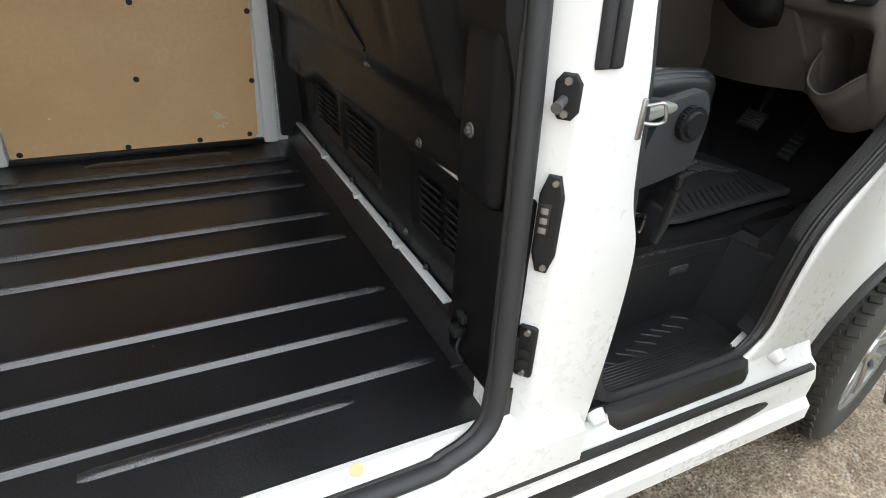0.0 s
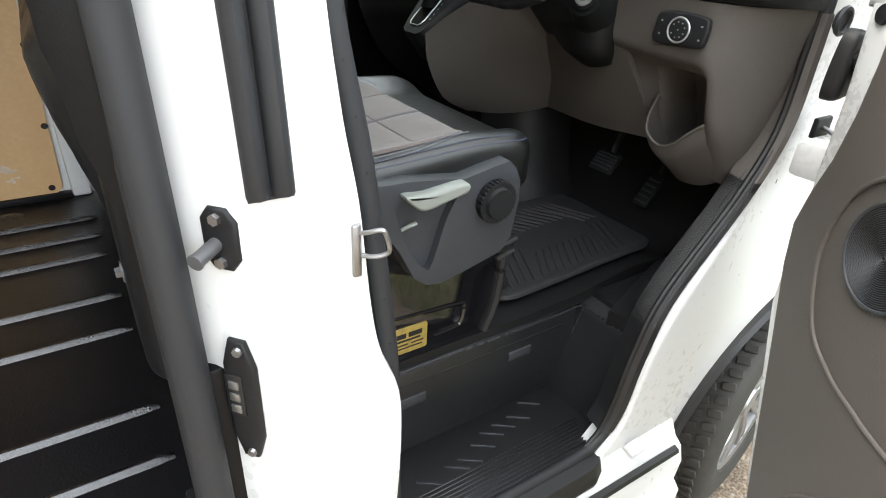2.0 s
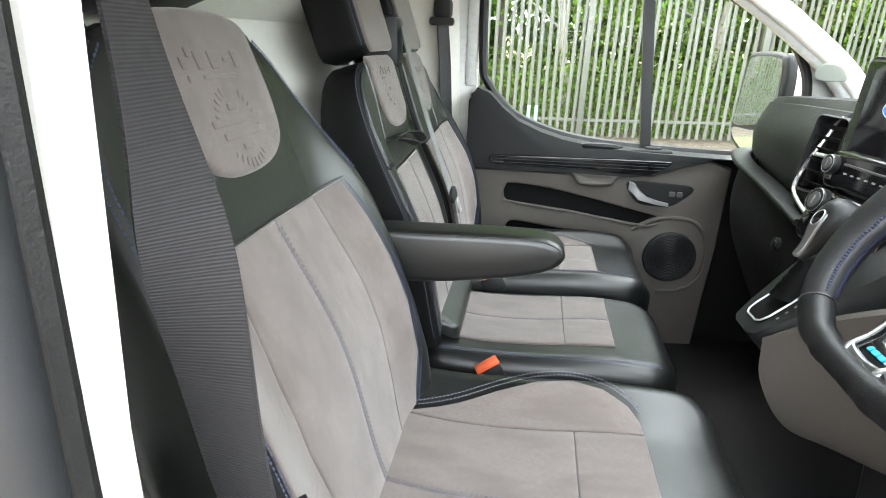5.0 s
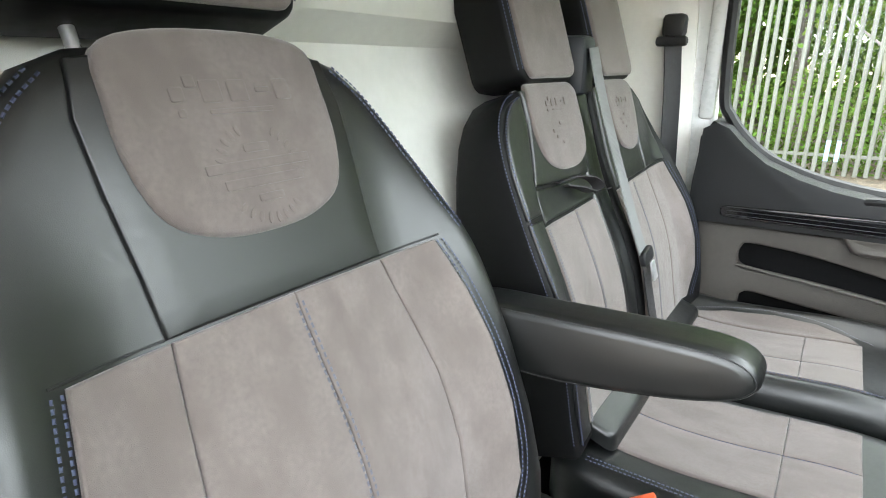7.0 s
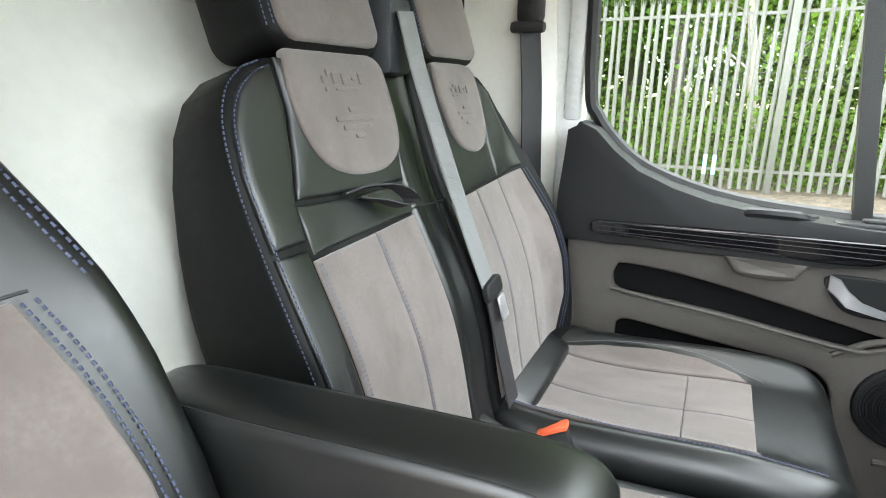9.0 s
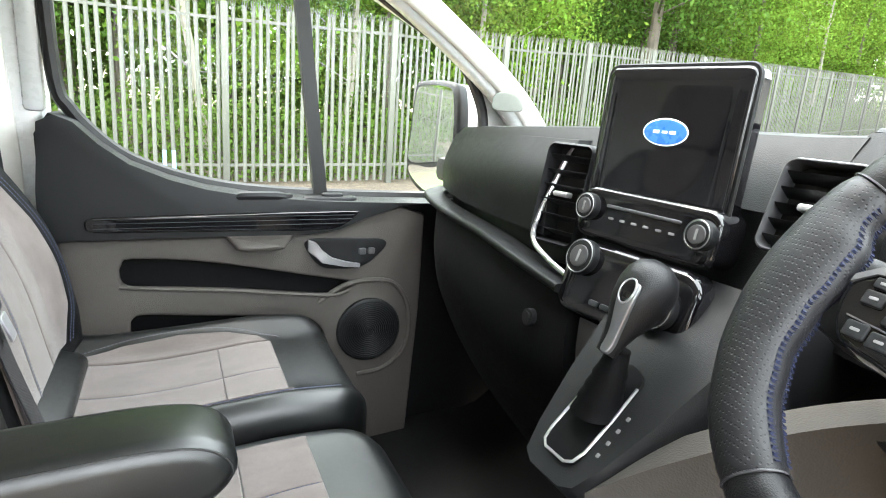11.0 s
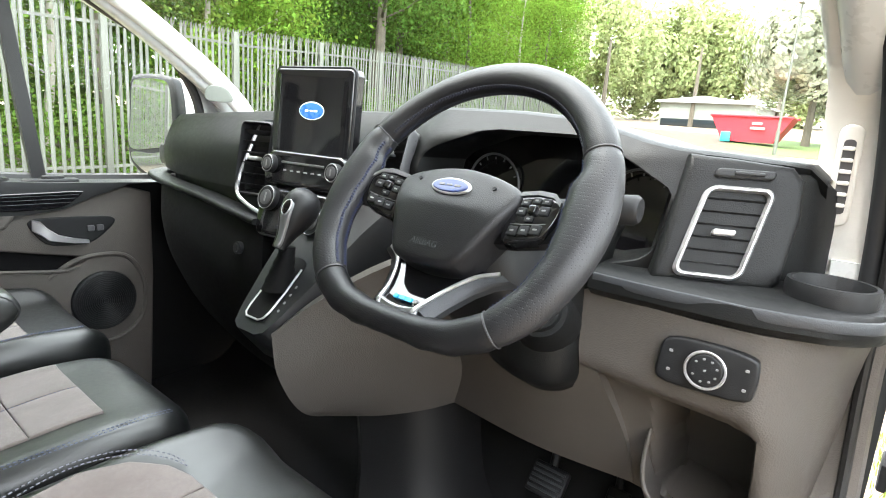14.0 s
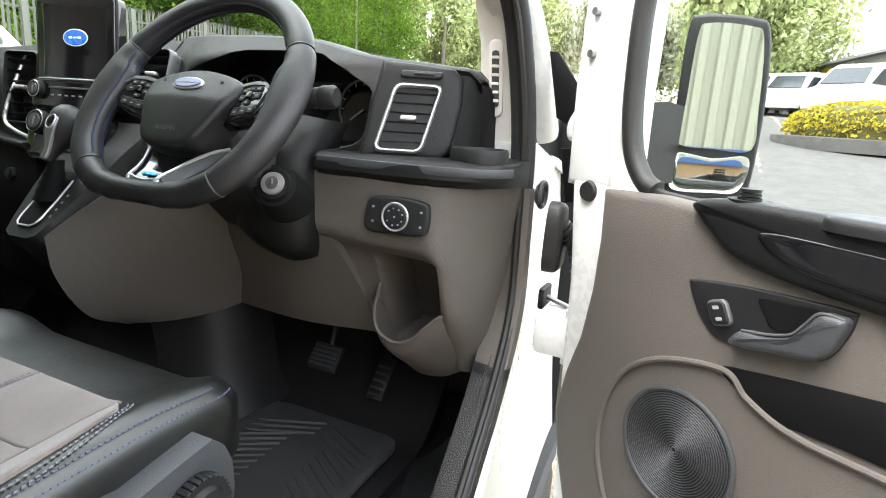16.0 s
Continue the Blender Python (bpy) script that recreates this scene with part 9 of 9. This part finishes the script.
for i in range(2600):
    x, y, s = rng.uniform(-0.3, 2.6), rng.uniform(-2.4, -0.7), rng.uniform(0.002, 0.0065)
    o = len(vv)
    vv += [(x + q.x * s * 1.3, y + q.y * s, -0.06 + q.z * s * 0.6 + s * 0.2) for q in sv]
    ff += [[o + k for k in f] for f in sf]
me = bpy.data.meshes.new("loose_stones")
me.from_pydata(vv, [], ff)
me.materials.append(material("loose_stone", (0.28, 0.25, 0.21), 0.9, vary=0.4, blotch=40))
tagged(new("loose_stones", me), "small loose stones on the tarmac", "gravel", kind="stuff")

# ---- palisade fence ----
corner = V((3.85, 9.35, 0))
far_dir = V((math.cos(radians(15.5)), math.sin(radians(15.5)), 0))


def fence_point(s):
    return V((3.85 + s, 9.35, 0)) if s < 0 else corner + far_dir * s


fence = thing("palisade_fence", "tall galvanised steel palisade fence with pointed pales", "fence", kind="structure")
bm = B()
w, h, t = 0.0305, 2.86, 0.014
prof = [(-w, 0), (-w * 0.5, t), (w * 0.5, t), (w, 0), (w * 0.5, t - 0.004), (-w * 0.5, t - 0.004)]
secs = [[V((a, -b, z)) for a, b in prof] for z in (0.06, h - 0.11)]
loft(bm, secs)
for k, x in enumerate((-0.026, 0.0, 0.026)):
    loft(bm, [[V((x + a * 0.35, -b, h - 0.112)) for a, b in prof], [V((x * 1.45 + a * 0.05, -b - 0.02 * (k != 1), h - (0.02 if k != 1 else 0.0))) for a, b in prof]])
rest = []
first_pale = part("pale", bm, galvanised, fence)
pale_me = first_pale.data
used = False
for i in range(-256, 288):
    s = i * 0.13
    p = fence_point(s)
    yaw = 0 if s < 0 else 15.5
    m = Matrix.Translation((p.x, p.y, ground_z(p.x, p.y))) @ Euler((radians(random.uniform(-0.4, 0.4)), radians(random.uniform(-0.7, 0.7)), radians(yaw))).to_matrix().to_4x4()
    if -78 <= i < 175:
        ob = new("pale", pale_me) if used else first_pale
        used = True
        ob.parent = fence
        ob.matrix_local = m
    else:
        rest.append(m)
vv, ff = [], []
for m in rest:
    o = len(vv)
    vv += [m @ v.co for v in pale_me.vertices]
    ff += [[o + k for k in q.vertices] for q in pale_me.polygons]
me = bpy.data.meshes.new("far_pales")
me.from_pydata(vv, [], ff)
me.materials.append(galvanised)
ob = tagged(new("far_pales", me), kind="stuff")
ob.parent = fence
for z in (0.34, 2.56):
    for s0, s1 in ((-33.2, 0), (0, 37)):
        bm = B()
        pts = [fence_point(s0 + (s1 - s0) * k / 12 + (1e-4 if s0 == 0 else -1e-4)) for k in range(13)]
        sweep(bm, [V((p.x, p.y + 0.012, ground_z(p.x, p.y) + z)) for p in pts], [(-0.02, -0.022), (0.02, -0.022), (0.02, 0.022), (-0.02, 0.022)])
        part("rail", bm, galvanised, fence)
for k in range(-12, 13):
    p = fence_point(k * 2.75)
    bm = B()
    z = ground_z(p.x, p.y)
    box(bm, (p.x - 0.05, p.y - 0.06, z - 0.1), (p.x + 0.05, p.y + 0.035, z + 2.80), 0.006)
    part("post", bm, galvanised, fence)
bm = B()
for i in (-28, -27):
    p = fence_point(i * 0.13)
    box(bm, (p.x - 0.028, p.y - 0.018, 0.35), (p.x + 0.028, p.y - 0.0135, 0.65), 0.0)
tagged(part("blue_paint_marks", bm, material("pale_blue_paint", (0.22, 0.45, 0.65), 0.6, vary=0.2)), "faded blue paint patches on fence pales", "paint")

# ---- trees ----
def tree(name, h, crown_r, leaf, leaf_n, size, seed, mat_bark, label, low=0.3, trunk_r=0.14):
    r = np.random.default_rng(seed)
    t = thing(name, label, "tree")
    bm = B()
    lean = r.normal(0, 0.04, 2)
    spine = [V((lean[0] * z + 0.12 * math.sin(z * 0.7 + seed), lean[1] * z + 0.1 * math.cos(z * 0.6 + seed), z)) for z in np.linspace(-0.2, h * 0.85, 9)]
    loft(bm, [[p + V((math.cos(a), math.sin(a), 0)) * trunk_r * (1.25 - 1.05 * i / 8) for a in [k * math.pi / 4 for k in range(8)]] for i, p in enumerate(spine)])
    tips = []
    for k in range(16):
        i = int(r.integers(2, 8))
        a, L = r.uniform(0, 6.28), crown_r * r.uniform(0.5, 1.0)
        p = spine[i]
        q = p + V((math.cos(a) * L, math.sin(a) * L, L * r.uniform(0.15, 0.7)))
        mid_ = (p + q) / 2 + V((0, 0, -0.08 * L))
        rr = trunk_r * 0.32 * (1.2 - i / 9)
        loft(bm, [[c + V((math.cos(b) * w, math.sin(b) * w, math.sin(b + 1) * w * 0.4)) for b in [j * 2 * math.pi / 5 for j in range(5)]] for c, w in ((p, rr), (mid_, rr * 0.65), (q, rr * 0.2))])
        tips += [np.array(mid_), np.array(q), np.array(q)]
    part("trunk", bm, mat_bark, t)
    clumps = np.array(tips + [[r.normal(0, crown_r * 0.45), r.normal(0, crown_r * 0.45), h * r.uniform(low, 1.0)] for _ in range(34)])
    idx = r.integers(0, len(clumps), leaf_n)
    spread = r.uniform(0.25, 0.75, len(clumps))[idx][:, None] * crown_r * 0.42
    c = clumps[idx] + r.normal(size=(leaf_n, 3)) * spread * np.array([1, 1, 0.6])
    c = c[c[:, 2] > h * low * 0.6]
    me = scatter_quads("crown", c, size, leaf, 0.0, seed + 9, 0.62)
    ob = new("crown", me)
    ob.parent = t
    return t


kinds = [tree("tree", 11, 2.6, leaf_bright, 16000, 0.06, 11, bark, "tall young woodland tree in bright spring leaf", 0.22, 0.13),
         tree("tree", 12, 3.0, leaf_mid, 16000, 0.06, 12, bark, "tall green woodland tree behind the fence", 0.25, 0.17),
         tree("tree", 9, 2.4, leaf_bright, 14000, 0.055, 13, bark_pale, "slim pale-barked tree in fresh leaf", 0.2, 0.09)]
spots = []
r2 = random.Random(7)
for i in range(30):
    s = -30 + i * 2.3 + r2.uniform(-0.8, 0.8)
    p = fence_point(s)
    spots.append((p.x + r2.uniform(-0.6, 0.6), p.y + r2.uniform(1.6, 3.2) + (i % 3) * 1.6, r2.choice((0, 1, 2)), r2.uniform(0.8, 1.15)))
for i in range(16):
    s = -14 + i * 4.2 + r2.uniform(-1, 1)
    p = fence_point(s)
    spots.append((p.x, p.y + r2.uniform(7, 12), r2.choice((0, 1, 1)), r2.uniform(1.1, 1.5)))
for i, (x, y, k, s) in enumerate(spots):
    m = Matrix.Translation((x, y, ground_z(x, y))) @ Euler((0, 0, r2.uniform(0, 6.28))).to_matrix().to_4x4()
    if i < 3:
        ob = kinds[i]
        k = i
        ob.matrix_basis = m
    else:
        ob = copy_thing(kinds[k], m)
    ob.scale = (s, s, s)
    ob["group"] = "trees behind the fence"

# undergrowth behind the fence
pts = []
for i in range(90000):
    s = rng.uniform(-24, 34)
    p = fence_point(s)
    d = abs(rng.normal(0, 1.6)) + 0.25
    top = 0.35 + 1.5 * (0.5 + 0.5 * noise.noise((p.x * 0.5, p.y * 0.5 + d * 0.4, 3))) + 0.25 * d
    z = rng.uniform(0.0, 1.0) ** 1.3 * top
    pts.append((p.x + rng.normal(0, 0.1), p.y + d, ground_z(p.x, p.y + d) + z))
tagged(new("undergrowth", scatter_quads("undergrowth", pts, 0.042, leaf_under, 0.0, 21, 0.6)), "dense leafy undergrowth behind the fence", "bushes", kind="stuff")
pts = []
for i in range(100000):
    a = rng.uniform(-0.4, 1)
    x, y = -22 + 75 * a + rng.normal(0, 1), 22 + 16 * a + rng.normal(0, 2.0)
    pts.append((x, y, ground_z(x, y) + rng.uniform(0, 1) ** 0.8 * (11 + 3 * noise.noise((x * 0.15, y * 0.15, 1)))))
for i in range(30000):
    x = rng.uniform(-40, 50)
    y = 18.5 + 0.2 * max(0, x) + rng.normal(0, 1.5)
    pts.append((x, y, ground_z(x, y) + rng.uniform(0, 6.5)))
tagged(new("far_wood", scatter_quads("far_wood", pts, 0.2, leaf_mid, 0.0, 22, 0.6)), "deep green wood behind the fence", "wood", kind="stuff")


def far_crowns(name, blobs, mat, size, seed, n, label):
    r = np.random.default_rng(seed)
    out = []
    for x, y, z, rx, rz in blobs:
        d = r.normal(size=(n, 3))
        d /= np.linalg.norm(d, axis=1)[:, None]
        rad = r.uniform(0.35, 1.0, n)[:, None] ** 0.5 * (0.75 + 0.35 * np.sin(d[:, :1] * 7 + x) * np.cos(d[:, 1:2] * 6 + y))
        out.append(np.array([x, y, z + ground_z(x, y)]) + d * rad * np.array([rx, rx, rz]))
    return tagged(new(name, scatter_quads(name, np.concatenate(out), size, mat, 0.0, seed, 0.65)), label, "trees", kind="stuff")


far_crowns("far_trees", [(70, 28, 6, 6, 8), (76, 21, 7, 6, 7), (62, 30, 8, 7, 9), (80, 13, 7, 7, 8), (74, 24, 8, 7, 9), (84, 5, 8, 7, 8), (50, 33, 7, 6, 8), (84, 12, 8, 8, 9), (82, -1, 7, 8, 8)], leaf_haze, 0.24, 31, 13000, "tall trees beyond the yard, leaf colour paled for haze")
far_crowns("blossom_tree", [(40, 6.4, 5.6, 3.6, 4.4), (42, 4.0, 4.6, 2.8, 3.2)], blossom, 0.15, 32, 9000, "white-blossomed tree beyond the yard")
far_crowns("roadside_trees", [(34, -0.4, 5.5, 2.6, 5.5), (38, -2.2, 6, 3, 6), (46, -4.5, 5, 4, 5.5), (52, -1.0, 6, 4, 6)], leaf_haze, 0.15, 33, 11000, "leafy roadside trees beyond the open door")
bm = B()
for x, y in ((40, 5.2), (34, -0.4), (38, -2.2), (48, 22), (56, 17), (66, 12)):
    z = ground_z(x, y)
    loft(bm, [[V((x + math.cos(a) * w, y + math.sin(a) * w, z + h)) for a in [k * math.pi / 3 for k in range(6)]] for h, w in ((-0.3, 0.26), (3, 0.18), (7, 0.08))])
tagged(part("far_trunks", bm, bark), "bare trunks of the far trees", "trunks", kind="stuff")

# hedge island
cx, cy = 19.5, -5.3
gz = ground_z(cx, cy)
bm = B()
puff(bm, [(cx + 2.95 * math.cos(a), cy + 2.85 * math.sin(a)) for a in [i * math.pi / 20 for i in range(40)]], lambda a, b, h: V((a, b, gz + h)), -0.2, 0.14, 0.03)
tagged(part("kerb_island", bm, road_mat), "raised kerbed island under the hedge", "kerb", kind="structure")
pts = []
for i in range(13000):
    d = rng.normal(size=3)
    d /= np.linalg.norm(d)
    d[2] = abs(d[2])
    k = rng.uniform(0.82, 1.0)
    pts.append((cx + d[0] * 2.7 * k, cy + d[1] * 2.6 * k, gz + 0.14 + d[2] ** 0.6 * 1.05 * k))
hedge = thing("hedge", "rounded golden-green clipped hedge on a kerbed island", "hedge")
ob = new("foliage", scatter_quads("hedge", pts, 0.055, leaf_gold, 0.0, 41, 0.6))
ob.parent = hedge
# solid core, its dark colour standing for the shade between the leaves
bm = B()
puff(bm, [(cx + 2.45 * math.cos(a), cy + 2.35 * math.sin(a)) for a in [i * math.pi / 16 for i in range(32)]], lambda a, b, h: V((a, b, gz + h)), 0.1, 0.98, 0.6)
part("core", bm, material("hedge_inner_shade", (0.05, 0.05, 0.012), 0.95, vary=0.4, blotch=12), hedge)

# buildings
def building(name, lo, hi, wall, label, roof_mat, windows=(), eave=0.4, pitch=0.14):
    t = thing(name, label, "building")
    bm = B()
    box(bm, lo, hi, 0.0)
    part("wall", bm, wall, t)
    bm = B()
    mx = (lo[1] + hi[1]) / 2
    loft(bm, [[V((x, lo[1] - eave, hi[2])), V((x, mx, hi[2] + pitch * (hi[1] - lo[1]))), V((x, hi[1] + eave, hi[2])), V((x, hi[1] + eave, hi[2] - 0.15)), V((x, lo[1] - eave, hi[2] - 0.15))] for x in (lo[0] - eave, hi[0] + eave)])
    part("roof", bm, roof_mat, t)
    for a, b, m in windows:
        bm = B()
        box(bm, a, b, 0.02)
        w_ = part("window", bm, m, t)
    return t


wins = []
for u, w, z0, z1, m in ((2.2, 1.2, 1.9, 3.0, blue_paint), (4.3, 1.8, 0.1, 2.7, dark_glass), (7.0, 1.1, 1.9, 3.1, yellow_sign), (8.1, 1.6, 0.1, 1.6, dark_glass), (9.7, 1.5, 1.9, 3.2, white_paint), (12.0, 2.6, 0.1, 2.7, dark_glass), (15.5, 2.6, 0.1, 2.7, dark_glass), (18.6, 1.5, 1.9, 3.1, blue_paint)):
    wins.append(((-u - w, -0.1, z0), (-u, 0.06, z1), m))
unit = building("grey_workshop", (-34, -11, -2.0), (0, 0, 3.4), grey_wall, "long grey industrial unit with signs and dark doors", material("grey_roof", (0.22, 0.22, 0.22), 0.6, vary=0.1), wins)
unit.location = (52, -4.75, 2.75)
unit.rotation_euler = (0, 0, radians(13.6))
z2 = ground_z(46, 13)
pale_wall = material("pale_clad_wall", (0.22, 0.235, 0.21), 0.7, vary=0.08, blotch=0.8)
building("low_white_building", (56, 12.2, z2 - 1), (66, 20, z2 + 2.9), pale_wall, "low grey building with a pale roof beyond the grass", material("pale_roof", (0.42, 0.43, 0.44), 0.5, vary=0.1), [((55.95, 12.4, z2 + 0.6), (56.05, 19.8, z2 + 1.3), dark_glass)], pitch=0.06)
# cream clad unit behind, seen in the mirror
t = thing("clad_unit", "cream corrugated unit with a blue band on brown brick", "building")
for name, z0, z1, mat, d in (("brick_base", -0.3, 1.45, brick, 0.0), ("blue_band", 1.45, 1.72, blue_paint, 0.06)):
    bm = B()
    box(bm, (-9.1, -16, z0), (-8.5 + d, -0.2, z1), 0.0)
    part(name, bm, mat, t)
bm = B()
rows = []
for i in range(104):
    x = -16 + i * 0.15
    d = 0.09 if i % 2 else 0.0
    for y in (x, x + 0.11):
        rows.append([V((-8.5 + d, y, 1.72)), V((-8.5 + d, y, 6.5)), V((-9.0, y, 6.5)), V((-9.0, y, 1.72))])
loft(bm, rows)
part("cladding", bm, cladding, t, "cream ribbed cladding")

# skip on the grass
sx, sy = 36, 7.2
z3 = ground_z(sx, sy)
skip = thing("skip", "red steel skip with teal lower end standing on grass", "skip", (sx, sy, z3))
bm = B()
loft(bm, [[V((-0.85, -2.0, 1.45)), V((-0.85, 2.05, 1.45)), V((-0.7, 1.35, 0.1)), V((-0.7, -1.2, 0.1))], [V((0.85, -2.0, 1.45)), V((0.85, 2.05, 1.45)), V((0.7, 1.35, 0.1)), V((0.7, -1.2, 0.1))]])
part("tub", bm, red_paint, skip)
bm = B()
box(bm, (-0.9, 0.9, 0.06), (-0.72, 1.4, 0.6), 0.02)
part("end_panel", bm, teal_paint, skip)
bm = B()
for a, b in (((-0.93, -2.05, 1.42), (-0.8, 2.1, 1.52)), ((0.8, -2.05, 1.42), (0.93, 2.1, 1.52))):
    box(bm, a, b, 0.02)
part("rim", bm, red_paint, skip)
bm = B()
for y, z, w in ((-0.35, 1.1, 0.5), (-0.4, 0.85, 0.7)):
    box(bm, (-0.86, y - w / 2, z - 0.07), (-0.82, y + w / 2, z + 0.07), 0.0)
part("print_bars", bm, white_mark, skip, "pale bars of lettering")

# lamp post
lp = thing("lamp_post", "slim pale steel lamp post beyond the yard", "lamp post", (30, 4.8, ground_z(30, 4.8)))
bm = B()
cyl(bm, (0, 0, 0), (0, 0, 1.1), 0.09, n=12)
cyl(bm, (0, 0, 1.1), (0, 0, 6.5), 0.06, 0.045, 12)
part("column", bm, galvanised, lp)
bm = B()
box(bm, (-0.45, -0.12, 6.45), (0.1, 0.12, 6.58), 0.03)
part("lantern", bm, grey_wall, lp)


# parked vans on the yard
def parked_van(x, y, yaw, s=1.0):
    t = thing("parked_van", "white parked van in the yard", "van", (x, y, ground_z(x, y)), "parked vans")
    t.rotation_euler = (0, 0, radians(yaw))
    t.scale = (s, s, s)
    side = [(-2.4, 0.3), (2.2, 0.3), (2.35, 0.6), (2.3, 0.95), (1.6, 1.15), (1.0, 1.75), (0.6, 1.95), (-2.3, 2.0), (-2.45, 1.0)]
    bm = B()
    plate(bm, dense(side, 0.4), lambda a, b, h: V((a, -h, b)), -0.9, 0.9, 0.08)
    part("body", bm, white_paint, t)
    for yy in (-0.93, 0.9):
        bm = B()
        plate(bm, [(0.25, 1.2), (1.45, 1.2), (0.95, 1.72), (0.3, 1.75)], lambda a, b, h: V((a, yy + h, b)), 0, 0.03)
        part("side_window", bm, dark_glass, t)
    bm = B()
    plate(bm, [(-0.75, 0.0), (0.75, 0.0), (0.65, 0.72), (-0.65, 0.72)], frame_of((1.56, 0, 1.2), (0, 1, 0), (-0.66, 0, 0.75)), 0.02, 0.05)
    part("windscreen", bm, dark_glass, t)
    for xx in (-1.5, 1.5):
        for yy in (-0.88, 0.7):
            bm = B()
            cyl(bm, (xx, yy, 0.33), (xx, yy + 0.2, 0.33), 0.33, n=22)
            w_ = part("wheel", bm, tyre_rubber, t)
            bm = B()
            cyl(bm, (xx, yy - 0.01 if yy < 0 else yy + 0.21, 0.33), (xx, yy + 0.1, 0.33), 0.2, n=18)
            part("rim", bm, alloy, w_)


for a in ((34.5, -2.9, 150), (32.5, -4.2, 150), (29.5, -6.3, 140, 1.15), (37.0, -2.6, 160), (31.0, -9.3, 140, 1.1)):
    parked_van(*a)
